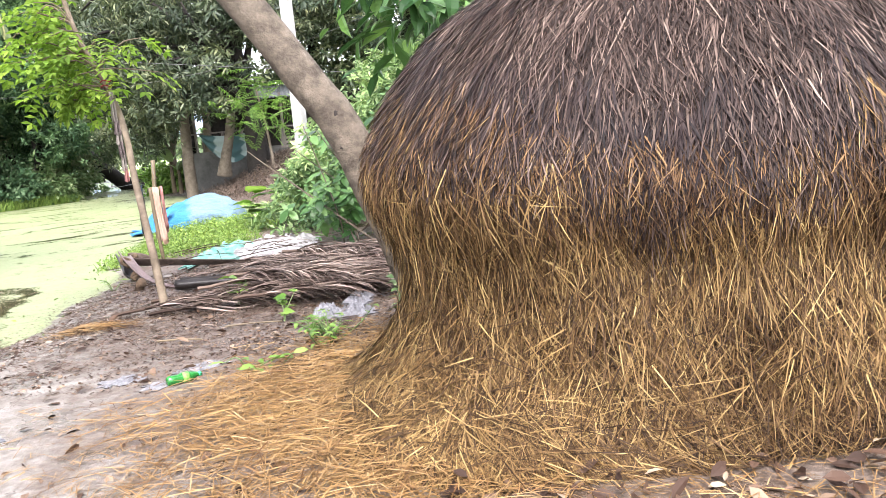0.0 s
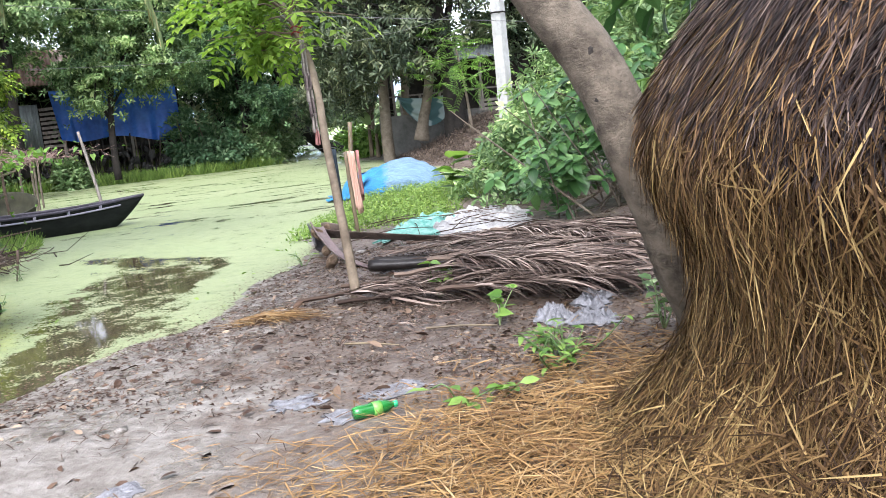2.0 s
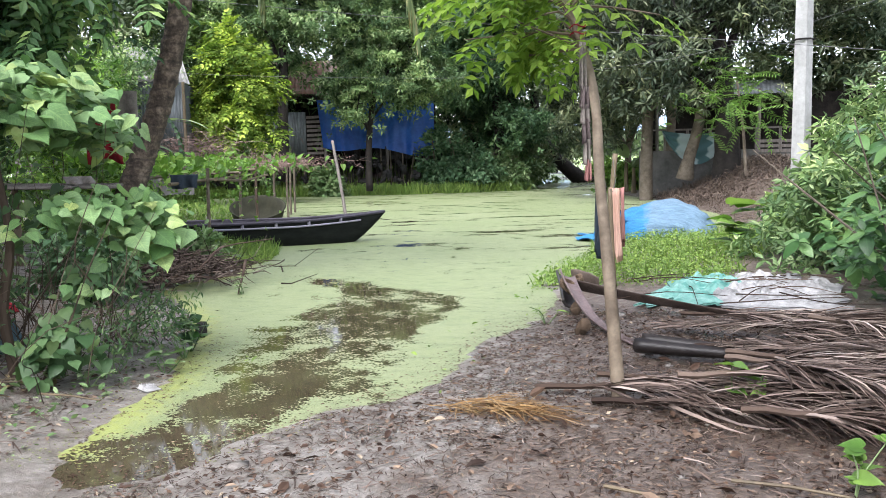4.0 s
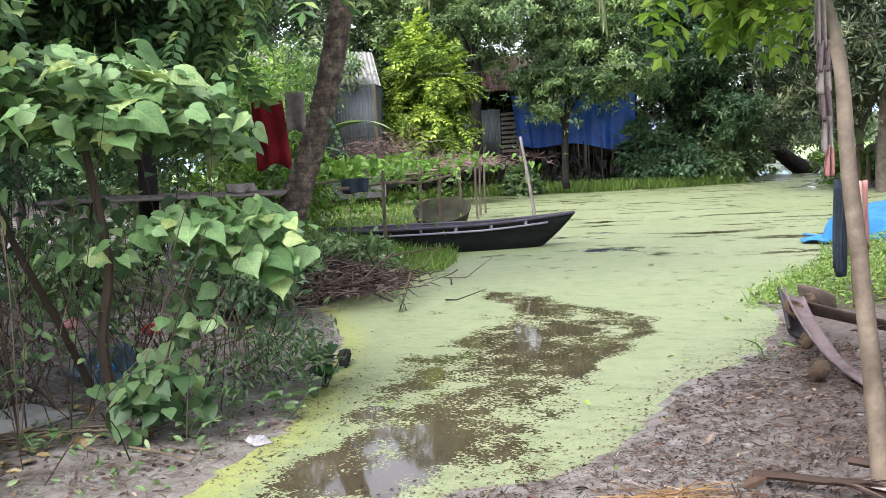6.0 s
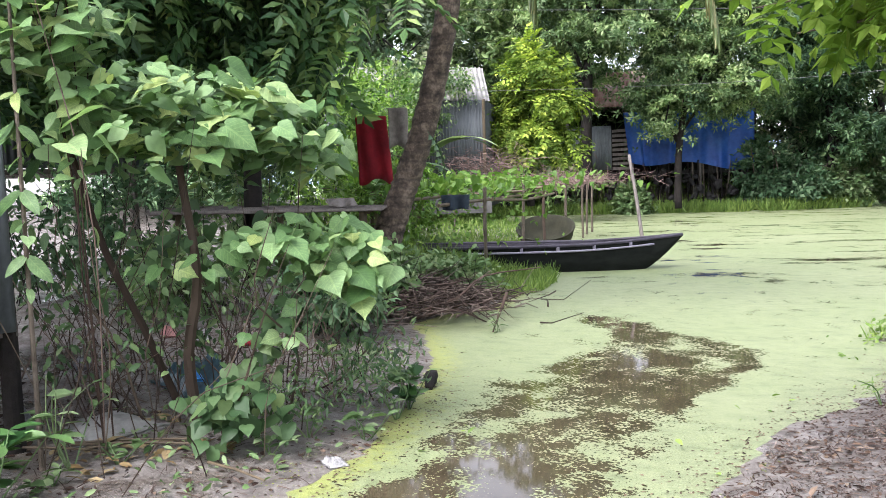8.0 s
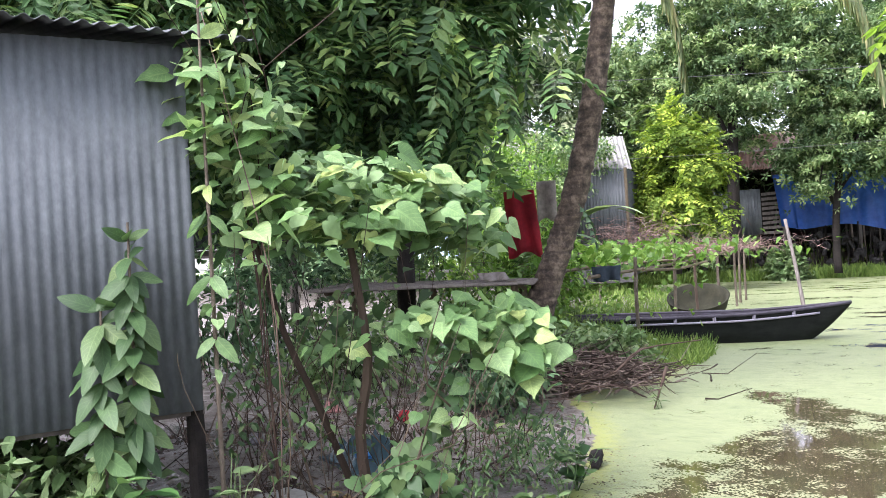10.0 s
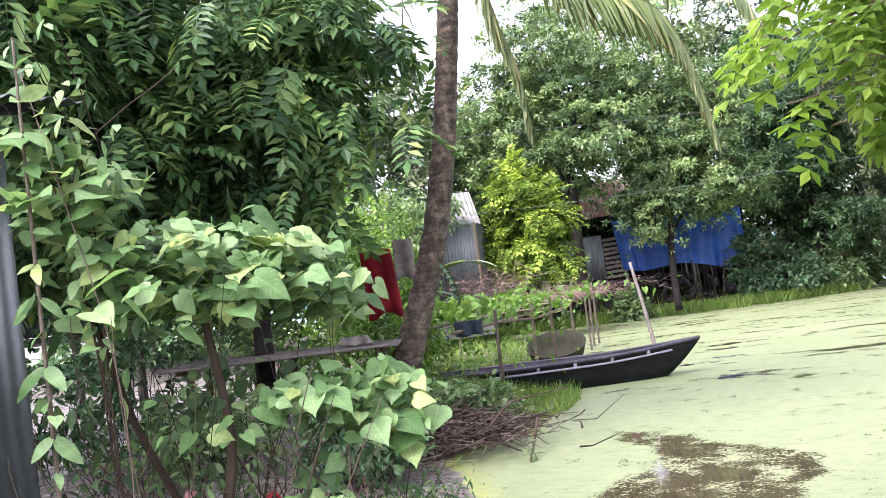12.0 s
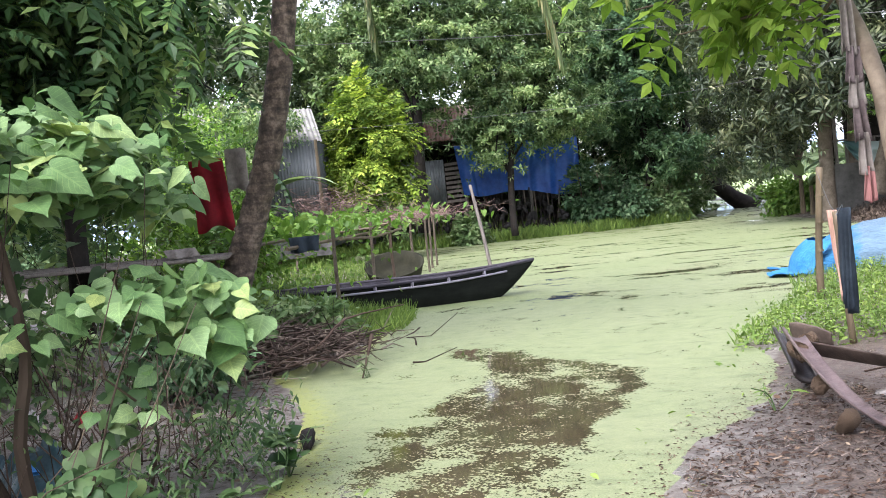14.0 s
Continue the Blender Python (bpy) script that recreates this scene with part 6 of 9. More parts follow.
wire("cable", [(0.5, 23.9, 5.5), (-2.65, 24.2, 4.56), (-4.8, 24.5, 4.09), (-7.3, 24.5, 3.71), (-11.2, 24.1, 3.57), (-18.4, 24.1, 4.02), (-24.9, 24.8, 4.64), (-32, 25.6, 5.5)], 0.0045, "thin pale cable strung over the pond", M_WIRE)
wire("cable", [(-1.4, 16.6, 2.8), (-9, 15.7, 3.85), (-16.0, 14.9, 4.95), (-31, 13.1, 7.3)], 0.0045, "thin pale cable strung over the pond", M_WIRE)

# rags tied in a chain to the slender tree, and cloths on the string to the bamboo post
LINE = smooth_path([(-3.4, 9.1, 1.3), (-3.9, 11.2, 1.25), (-4.36, 12.95, 1.09), (-4.66, 13.9, 1.09), (-5.0, 15.0, 1.15), (-5.4, 16.1, 1.48)], 40)
tagged(piece("rag_line", mesh_np("rag_line", *tube(LINE, [0.003], 5)), M_WIRE), "thin string tied between slender tree and bamboo post", "string")
zc = 2.3
for drop, w_, mt, lab in ((0.3, 0.035, M_BEIGE, "pale gauze rag tied to the slender tree"), (0.12, 0.045, M_PURPLE, "purple-brown rag tied to the slender tree"), (0.1, 0.045, M_BEIGE, "beige rag tied to the slender tree"),
                          (0.14, 0.04, M_PURPLE, "dark rag tied to the slender tree"), (0.14, 0.035, M_BEIGE, "pale rag tied to the slender tree"), (0.12, 0.03, M_PINK, "faded pink rag tied to the slender tree")):
    hanging("rag", (-3.235 - w_ / 2 - 0.05 * (zc - 1.7), 8.985 - w_ * 0.4, zc), (-3.235 + w_ / 2 - 0.05 * (zc - 1.7), 8.985 + w_ * 0.4, zc), drop + 0.03, mt, lab, 2, 0.014, -0.3, int(zc * 100), cat="rag")
    zc -= drop
hanging("hung_cloth", (-3.9, 11.05, 1.24), (-3.8, 10.98, 1.24), 0.66, M_NAVY, "long navy cloth hanging on a string", 3, 0.03, 0.25, 3)
hanging("hung_cloth", (-4.75, 14.0, 1.09), (-4.58, 13.9, 1.09), 0.92, M_PEACH, "long peach cloth hanging on a string", 3, 0.035, 0.35, 4, lean=(0.05, 0.0, 0))
hanging("hung_cloth", (-4.68, 14.25, 1.08), (-4.6, 14.15, 1.09), 0.75, M_PINK, "faded pink striped cloth hanging on a string", 2, 0.02, 0.3, 5)
st = thing("cloth_post", "thin pale stake under hanging cloths", "post", at=(-4.4, 13.03, 0))
piece("stake", mesh_np("stake", *tube(smooth_path([(-4.36, 13.03, -0.1), (-4.4, 13.03, 0.6), (-4.43, 13.06, 1.12)], 10), [0.032, 0.026], 8, 0.06), True), M_BAMBOO, st)
bp = thing("bamboo_post", "upright bamboo post at the water's edge", "post", at=(-5.46, 16.1, -0.05))
piece("pole", mesh_np("pole", *tube(smooth_path([(-5.47, 16.1, -0.3), (-5.45, 16.12, 0.5), (-5.36, 16.1, 1.52)], 12), [0.045, 0.04], 10, 0.03), True), M_BAMBOO, bp)
for z in (0.15, 0.5, 0.85, 1.18):
    piece("node", mesh_np("node", *tube(np.array([(-5.475 + 0.075 * z, 16.11, z - 0.012), (-5.475 + 0.075 * z, 16.11, z + 0.012)]), [0.049], 10)), M_BAMBOO, bp)
for z in (2.38, 2.43):
    tagged(piece("red_string", mesh_np("red_string", *tube(np.array([(-3.36 + 0.055 * math.cos(t_), 9.14 + 0.055 * math.sin(t_), z + 0.01 * math.sin(3 * t_)) for t_ in np.linspace(0, 6.0, 14)]), [0.005], 5)), M_RED), "red string tied round the slender trunk", "string")

# ---- utility pole ----
up = thing("utility_pole", "pale square concrete utility pole", "pole", at=(-3.27, 20.73, 0.1))
V = []
for z, w in ((-0.2, 0.145), (9.0, 0.095)):
    for a in (0.4, 1.97, 3.54, 5.11):
        V.append((-3.27 + w * 1.3 * math.cos(a), 20.73 + w * 1.3 * math.sin(a), z))
piece("shaft", mesh_np("shaft", np.array(V), [np.array([(0, 1, 5, 4), (1, 2, 6, 5), (2, 3, 7, 6), (3, 0, 4, 7), (4, 5, 6, 7)])]), M_CONCRETE, up)
piece("band", mesh_np("band", *tube(np.array([(-3.27 + 0.172 * math.cos(t_), 20.73 + 0.172 * math.sin(t_), 3.55) for t_ in np.linspace(0, 6.28, 9)]), [0.018], 5)), M_BARK_DARK, up, "dark wire band")


# ---- huts ----
def corrugated(p, q2, z0, z1, pitch, depth, mat_n, zt=None, over=0.0):
    """A corrugated sheet from p to q2 (plan), upright from z0 to z1, with thickness."""
    p, q2 = np.asarray(p, float), np.asarray(q2, float)
    L = np.linalg.norm(q2 - p)
    n = max(int(L / pitch * 6), 6)
    u = np.linspace(0, 1, n)
    nrm = np.array([-(q2 - p)[1], (q2 - p)[0]]) / L
    xy = p + (q2 - p) * u[:, None] + nrm * (depth * np.sin(u * L / pitch * 6.283))[:, None]
    back = xy + nrm * 0.004
    top = np.full(n, z1) if zt is None else np.interp(u, [0, 1], [z1, zt])
    V = np.vstack([np.column_stack([a, b_]) for a, b_ in ((xy, np.full(n, z0)), (xy, top), (back, np.full(n, z0)), (back, top))])
    i = np.arange(n - 1)
    Q = np.vstack([np.stack([i, i + 1, i + 1 + n, i + n], -1), np.stack([i + 2 * n, i + 3 * n, i + 1 + 3 * n, i + 1 + 2 * n], -1),
                   np.stack([i + n, i + 1 + n, i + 1 + 3 * n, i + 3 * n], -1), np.stack([i, i + 2 * n, i + 1 + 2 * n, i + 1], -1)])
    return V, [Q]


def roof_sheet(a, b_, up_vec, pitch, depth):
    """A corrugated roof slope: eave a-b_, rising by up_vec."""
    a, b_, w = (np.asarray(v, float) for v in (a, b_, up_vec))
    L = np.linalg.norm(b_ - a)
    n = int(L / pitch * 6)
    u = np.linspace(0, 1, n)
    nrm = unit(np.cross(b_ - a, w))
    e = a + (b_ - a) * u[:, None] + nrm * (depth * np.sin(u * L / pitch * 6.283))[:, None]
    V = np.vstack([e, e + w, e + nrm * 0.005, e + w + nrm * 0.005])
    i = np.arange(n - 1)
    return V, [np.vstack([np.stack([i, i + 1, i + 1 + n, i + n], -1), np.stack([i + 2 * n, i + 3 * n, i + 1 + 3 * n, i + 1 + 2 * n], -1), np.stack([i, i + 2 * n, i + 2 * n + 1, i + 1], -1)])]


# near tin shed
shed = thing("tin_shed", "raised shed of galvanised corrugated tin with thin eave", "shed", at=(-8.6, 4.8, 0))
piece("wall", mesh_np("wall", *corrugated((-7.2, 6.12), (-7.2, 2.6), 0.76, 3.0, 0.072, 0.0055, None), True), M_TIN, shed)
piece("wall", mesh_np("wall", *corrugated((-10.2, 6.12), (-7.2, 6.12), 0.76, 3.0, 0.072, 0.0055, None), True), M_TIN, shed)
piece("wall", mesh_np("wall", *corrugated((-10.2, 2.6), (-10.2, 6.12), 0.76, 3.0, 0.1, 0.014, None), True), M_TIN_OLD, shed)
piece("wall", mesh_np("wall", *corrugated((-7.2, 2.6), (-10.2, 2.6), 0.76, 3.0, 0.1, 0.014, None), True), M_TIN_OLD, shed)
piece("roof", mesh_np("roof", *roof_sheet((-6.98, 6.5, 3.02), (-6.98, 2.3, 3.12), (-3.5, 0, 0.75), 0.1, 0.014), True), M_TIN_OLD, shed)
for x, y in ((-7.32, 6.1), (-7.32, 4.3), (-7.32, 2.7), (-10.0, 6.1), (-10.0, 2.7)):
    piece("post", mesh_np("post", *tube(np.array([(x, y, -0.1), (x, y, 1.0), (x, y, 2.9)]), [0.06, 0.05], 10, 0.04)), M_BARK_DARK, shed)
piece("floor", mesh_np("floor", *box_np((-10.1, 2.7, 0.72), (-7.28, 6.15, 0.8))), M_WOOD_GREY, shed)
back = thing("tin_shed", "dark corrugated tin shed half hidden by trees", "shed", at=(-16, 7.5, 0))
piece("wall", mesh_np("wall", *corrugated((-14.2, 9.6), (-14.8, 5.8), 1.9, 4.6, 0.1, 0.014, None), True), M_TIN_OLD, back)
piece("wall", mesh_np("wall", *corrugated((-17.9, 9.8), (-14.2, 9.6), 1.9, 4.6, 0.1, 0.014, None), True), M_TIN_OLD, back)
piece("roof", mesh_np("roof", *roof_sheet((-13.9, 9.9, 4.6), (-14.6, 5.5, 4.6), (-4.0, 0, 0.9), 0.1, 0.014), True), M_TIN_OLD, back)
for x, y in ((-14.25, 9.4), (-14.75, 6.0), (-17.6, 9.6)):
    piece("post", mesh_np("post", *tube(np.array([(x, y, 0.0), (x, y, 4.5)]), [0.07], 8)), M_WOOD_GREY, back)
piece("floor", mesh_np("floor", *box_np((-17.8, 5.9, 1.82), (-14.7, 9.5, 1.9))), M_WOOD_GREY, back)

# grey tin hut behind the palm
hut = thing("tin_hut", "grey tin hut on a cement plinth with pale roof", "house", at=(-24.85, 23.70, 0.6))
piece("plinth", mesh_np("plinth", *beam((-26.05, 20.10, 1.05), (-22.55, 24.20, 1.05), 0.3, 1.3)), M_CEMENT, hut, "grey cement plinth")
piece("wall", mesh_np("wall", *corrugated((-22.70, 24.05), (-26.05, 20.10), 1.7, 4.1, 0.1, 0.014, None), True), M_TIN_OLD, hut)
piece("wall", mesh_np("wall", *corrugated((-25.45, 27.60), (-22.70, 24.05), 0.6, 4.1, 0.1, 0.014, None), True), M_TIN_OLD, hut)
piece("roof", mesh_np("roof", *roof_sheet((-22.55, 24.25, 4.05), (-25.95, 19.9, 4.25), (-2.6, 2.1, 1.5), 0.15, 0.02), True), M_TIN_PALE, hut, "pale sunlit tin roof")
piece("post", mesh_np("post", *tube(np.array([(-22.60, 24.00, 0.4), (-22.60, 24.00, 4.1)]), [0.05], 8)), M_BAMBOO, hut)

# hut with blue tarpaulin
U_H = unit(np.array([4.4, 3.0, 0]))
N_H = np.array([U_H[1], -U_H[0], 0])
O_H = np.array([-25.41, 34.62, 0.0])
bh = thing("waterside_hut", "low waterside hut with rusty tin roof and dark open side", "house", at=(-25.0, 36.5, 1.0))
at_h = lambda u, n_, z: O_H + U_H * u + N_H * n_ + UP * z
for a, b_, z0, z1, mt, nm in ((-4.6, -2.4, 1.6, 3.5, M_TIN_OLD, "tin_panel"), (-2.3, -0.45, 1.7, 3.6, M_TIN, "tin_panel")):
    pa, pb = at_h(b_, 0.05, 0)[:2], at_h(a, 0.05, 0)[:2]
    piece(nm, mesh_np(nm, *corrugated(pa, pb, z0, z1, 0.12, 0.014, None), True), mt, bh)
for k in range(9):
    z = 1.75 + k * 0.2
    piece("slat", mesh_np("slat", *beam(at_h(-0.42, 0.03, z), at_h(0.4, 0.03, z + 0.02 * (k % 3)), 0.03, 0.12)), M_WOOD_GREY, bh)
# near-black walls: the shade inside the hut is put into their colour
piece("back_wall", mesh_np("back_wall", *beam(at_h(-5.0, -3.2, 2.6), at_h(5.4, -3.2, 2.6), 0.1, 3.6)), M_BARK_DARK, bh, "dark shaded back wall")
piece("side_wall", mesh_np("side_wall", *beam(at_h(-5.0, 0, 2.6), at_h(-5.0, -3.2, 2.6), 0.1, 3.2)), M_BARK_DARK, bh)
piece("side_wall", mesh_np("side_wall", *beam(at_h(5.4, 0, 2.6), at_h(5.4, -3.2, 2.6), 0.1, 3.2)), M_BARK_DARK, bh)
piece("floor", mesh_np("floor", *beam(at_h(-5.0, -1.6, 1.5), at_h(5.4, -1.6, 1.5), 3.2, 0.15)), M_STONE, bh)
for u in (-5, -2.35, 0.4, 3.2, 5.3):
    piece("post", mesh_np("post", *tube(np.array([at_h(u, 0.0, 0.4), at_h(u, 0.0, 4.5)]), [0.07], 8)), M_WOOD_GREY, bh)
piece("roof", mesh_np("roof", *roof_sheet(at_h(3.2, 0.6, 4.3), at_h(-5.4, 0.6, 4.45), N_H * -2.4 + UP * 1.7, 0.16, 0.022), True), M_TIN_RUST, bh, "rust-red tin roof")
piece("roof", mesh_np("roof", *roof_sheet(at_h(-5.4, -4.2, 4.45), at_h(3.2, -4.2, 4.3), N_H * 2.4 + UP * 1.7, 0.16, 0.022), True), M_TIN_RUST, bh, "rust-red tin roof")
rr = np.random.default_rng(140)
for k in range(26):
    u = rr.uniform(1.0, 5.8)
    z0 = rr.uniform(0.5, 0.8)
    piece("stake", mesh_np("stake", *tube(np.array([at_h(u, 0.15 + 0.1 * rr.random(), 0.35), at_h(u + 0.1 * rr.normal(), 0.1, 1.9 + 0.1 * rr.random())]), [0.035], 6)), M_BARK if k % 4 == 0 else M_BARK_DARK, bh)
# the tarpaulin
nu, nv = 60, 22
Ug, Vg = np.meshgrid(np.linspace(0.15, 5.35, nu), np.linspace(0, 1, nv), indexing="ij")
fold = 0.06 * np.sin(Ug * 5.0 + 2 * Vg) + 0.04 * np.sin(Ug * 11 + 1) * (0.3 + Vg) + 0.03 * np.sin(Vg * 9 + Ug)
zt = 4.12 - 0.02 * Ug - Vg * (2.1 + 0.12 * np.sin(Ug * 1.7) + 0.06 * Ug)
P = O_H + U_H * (Ug + 0.25 * (Vg - 0.3) * (Ug < 0.8))[..., None] + N_H * (0.22 + fold)[..., None] + UP * zt[..., None]
ix = np.arange(nu * nv).reshape(nu, nv)
Q = np.stack([ix[:-1, :-1], ix[1:, :-1], ix[1:, 1:], ix[:-1, 1:]], -1).reshape(-1, 4)
tp = mesh_np("tarpaulin", np.vstack([P.reshape(-1, 3), P.reshape(-1, 3) - N_H * 0.01]), [Q, Q[:, ::-1] + nu * nv], True)
tarp = thing("tarpaulin", "bright blue tarpaulin hung as a wall on the waterside hut", "tarpaulin", at=tuple(P[0, -1]))
piece("sheet", tp, M_TARP, tarp)
piece("cord", mesh_np("cord", *tube(P[:, 0] + N_H * 0.015, [0.012], 5)), M_WIRE, tarp, "thin pale hanging cord")
for k in range(0, nu, 12):
    piece("tie", mesh_np("tie", *tube(np.array([P[k, 0] + N_H * 0.01, P[k, 0] - N_H * 0.05 + UP * 0.12, P[k, 0] - N_H * 0.2 + UP * 0.22]), [0.01], 5)), M_WIRE, tarp)
# stones of the bank under it
rr = np.random.default_rng(141)
bm0 = bmesh.new()
bmesh.ops.create_icosphere(bm0, subdivisions=1, radius=1.0)
for v in bm0.verts:
    v.co *= 1 + 0.18 * rr.normal()
stone_me = bpy.data.meshes.new("stone")
bm0.to_mesh(stone_me)
bm0.free()
stone_me.materials.append(M_STONE)
bank = thing("stone_bank", "dark rubble bank below the waterside hut", "bank", at=(-24, 34, 0.2))
for k in range(150):
    u = rr.uniform(-5.5, 6.0)
    t_ = rr.random()
    p = at_h(u, 0.45 + 0.9 * (1 - t_), 0.2 + 1.25 * t_ + 0.1 * rr.normal())
    s_ = rr.uniform(0.07, 0.17)
    piece("stone", stone_me, None, bank, m=Matrix.Translation(p) @ Euler(rr.uniform(0, 6.28, 3)).to_matrix().to_4x4() @ Matrix.Diagonal((s_ * 1.4, s_ * 1.1, s_ * 0.8, 1)))


# ---- dry coconut fronds on the mud ----
def dry_frond(base, az, length, q, bend=0.0, lift=0.03, leaf_len=0.5, n=44, z_end=0.03):
    """A fallen frond: bent midrib with flattened leaflets swept along it."""
    t = thing("dry_frond", "dried grey-brown coconut frond lying on mud", "palm frond", "dry fronds on the mud", at=(base[0], base[1], 0))
    s = np.linspace(0, 1, 18)
    ang = az + bend * s
    step = length / 17
    xy = np.array(base) + np.vstack([[0, 0], np.cumsum(np.stack([np.cos(ang[1:]), np.sin(ang[1:])], -1) * step, 0)])
    z = ground_height(xy[:, 0], xy[:, 1]) + lift * (1 - s) + z_end + 0.05 * np.sin(s * 3.1)
    path = np.column_stack([xy, z])
    piece("midrib", mesh_np("midrib", *tube(path, [0.028, 0.014, 0.005], 6, 0.06, flat=0.7)), M_TWIG, t)
    u = np.repeat(np.linspace(0.12, 0.99, n), 2)
    sg = np.tile([1, -1], n)
    pos = np.stack([np.interp(u, s, path[:, i]) for i in range(3)], -1)
    a = np.interp(u, s, ang)
    tan = np.stack([np.cos(a), np.sin(a), 0 * a], -1)
    side = np.stack([-np.sin(a), np.cos(a), 0 * a], -1)
    m_ = len(u)
    ax = tan * q.uniform(0.85, 1.1, m_)[:, None] + side * (sg * (0.42 + 0.2 * q.normal(size=m_)))[:, None] + UP * q.normal(0.03, 0.06, m_)[:, None]
    no = UP + q.normal(size=(m_, 3)) * 0.5
    L = leaf_len * (0.5 + 0.5 * np.sin(np.clip(u + 0.1, 0, 1) * np.pi)) * q.uniform(0.7, 1.25, m_)
    V, F = scatter(ARC, pos, ax, no, L, 0.016 * q.uniform(0.5, 1.4, m_))
    V[:, 2] = np.maximum(V[:, 2], ground_height(V[:, 0], V[:, 1]) + 0.008)
    tagged(piece("leaflet_fringe", mesh_np("leaflet_fringe", V, F), M_FROND_DRY, t), kind="stuff")


q = np.random.default_rng(151)
for base, az, ln, bend, lift, ze in (((-3.0, 8.55), -0.06, 2.7, -0.15, 0.06, 0.05), ((-3.35, 8.35), 0.02, 2.6, -0.2, 0.03, 0.03), ((-2.3, 9.1), -0.22, 2.4, -0.25, 0.1, 0.1), ((-2.6, 9.5), 0.05, 2.5, -0.3, 0.05, 0.08),
                                   ((-2.5, 10.6), -0.2, 2.3, 0.1, 0.05, 0.05), ((-2.9, 8.15), 0.1, 2.4, -0.1, 0.02, 0.02), ((-0.3, 7.9), 2.75, 2.3, 0.2, 0.05, 0.08), ((-0.2, 8.9), 2.9, 2.2, -0.1, 0.06, 0.12),
                                   ((-0.7, 10.2), 2.95, 2.3, 0.15, 0.05, 0.05), ((-2.0, 8.0), -0.12, 2.2, 0.05, 0.04, 0.1), ((-3.1, 11.1), -0.1, 2.4, 0.0, 0.03, 0.03), ((-0.1, 9.5), 3.0, 2.0, 0.2, 0.05, 0.1), ((-2.2, 8.6), -0.5, 1.8, 0.2, 0.12, 0.16), ((-1.9, 10.1), -0.55, 1.8, -0.2, 0.12, 0.14), ((-2.4, 8.2), 0.35, 2.0, -0.3, 0.1, 0.14)):
    dry_frond(base, az, ln, q, bend, lift, n=110, leaf_len=0.6, z_end=ze)


def trough(path, w, h, thick, mat, name, label, twist=None, cat="palm petiole"):
    """A curved dry petiole: an open trough with thickness along a path."""
    path = smooth_path(path, 16)
    n = len(path)
    ws = np.interp(np.linspace(0, 1, n), np.linspace(0, 1, len(w)), w)
    tw = np.zeros(n) if twist is None else np.interp(np.linspace(0, 1, n), np.linspace(0, 1, len(twist)), twist)
    T = unit(np.gradient(path, axis=0))
    S = unit(np.cross(T, UP))
    N = np.cross(S, T)
    S, N = S * np.cos(tw)[:, None] + N * np.sin(tw)[:, None], N * np.cos(tw)[:, None] - S * np.sin(tw)[:, None]
    prof = [(math.sin(a) * 0.5, -math.cos(a) * h) for a in np.linspace(-1.3, 1.3, 9)]
    prof2 = [(math.sin(a) * 0.5 * (1 - thick), -math.cos(a) * h + thick * 0.6) for a in np.linspace(1.3, -1.3, 9)]
    ring = prof + prof2
    V = np.array([[path[i] + S[i] * a * ws[i] + N[i] * b_ * ws[i] for a, b_ in ring] for i in range(n)])
    k = len(ring)
    ix = np.arange(n * k).reshape(n, k)
    Q = np.stack([ix[:-1], np.roll(ix, -1, 1)[:-1], np.roll(ix, -1, 1)[1:], ix[1:]], -1).reshape(-1, 4)
    caps = []
    for r_ in (0, n - 1):
        for j in range(8):
            qd = (ix[r_, j], ix[r_, j + 1], ix[r_, k - 2 - j], ix[r_, k - 1 - j])
            caps.append(qd if r_ else qd[::-1])
    me = mesh_np(name, V.reshape(-1, 3), [Q, np.array(caps)], True)
    return tagged(piece(name, me, mat), label, cat)


trough([(-3.02, 9.5, 0.16), (-2.7, 9.5, 0.15), (-2.2, 9.55, 0.13), (-1.6, 9.6, 0.1)], [0.28, 0.24, 0.18, 0.1], 0.4, 0.3, M_PETIOLE_DARK, "black_petiole", "thick black rotten frond butt on mud")
trough([(-4.45, 11.75, 0.3), (-4.15, 11.2, 0.2), (-3.75, 10.6, 0.07), (-3.3, 10.0, 0.05), (-2.95, 9.65, 0.04)], [0.2, 0.16, 0.12, 0.1, 0.07], 0.35, 0.12, M_PETIOLE, "mauve_petiole", "mauve dry frond butt propped on husks", [0.5, 0.3, 0.2, 0.0])
trough([(-4.55, 11.95, 0.15), (-3.8, 11.55, 0.13), (-2.9, 11.1, 0.12), (-1.9, 10.65, 0.1)], [0.17, 0.14, 0.11, 0.07], 0.12, 0.12, plain_mat("brown_dry_petiole", (0.028, 0.019, 0.015), (0.077, 0.055, 0.045), 6, 0.6, 0, 0.7), "brown_petiole", "long brown dry frond butt on mud", [1.0, 0.9, 0.6])
trough([(-4.72, 12.2, 0.22), (-4.5, 11.85, 0.12), (-4.3, 11.45, 0.03)], [0.12, 0.2, 0.2], 0.35, 0.2, M_PETIOLE_DARK, "split_petiole", "dark split palm sheath on mud", [0.8, 0.5])
trough([(-4.85, 12.95, 0.07), (-4.75, 12.92, 0.07), (-4.6, 12.88, 0.05), (-4.48, 12.84, 0.03)], [0.2, 0.22, 0.2, 0.14], 0.12, 0.1, plain_mat("brown_flat_sheath", (0.044, 0.032, 0.026), (0.110, 0.083, 0.069), 6, 0.6, 0, 0.7), "flat_sheath", "flat brown palm sheath among weeds", [1.2, 1.2])
q = np.random.default_rng(155)
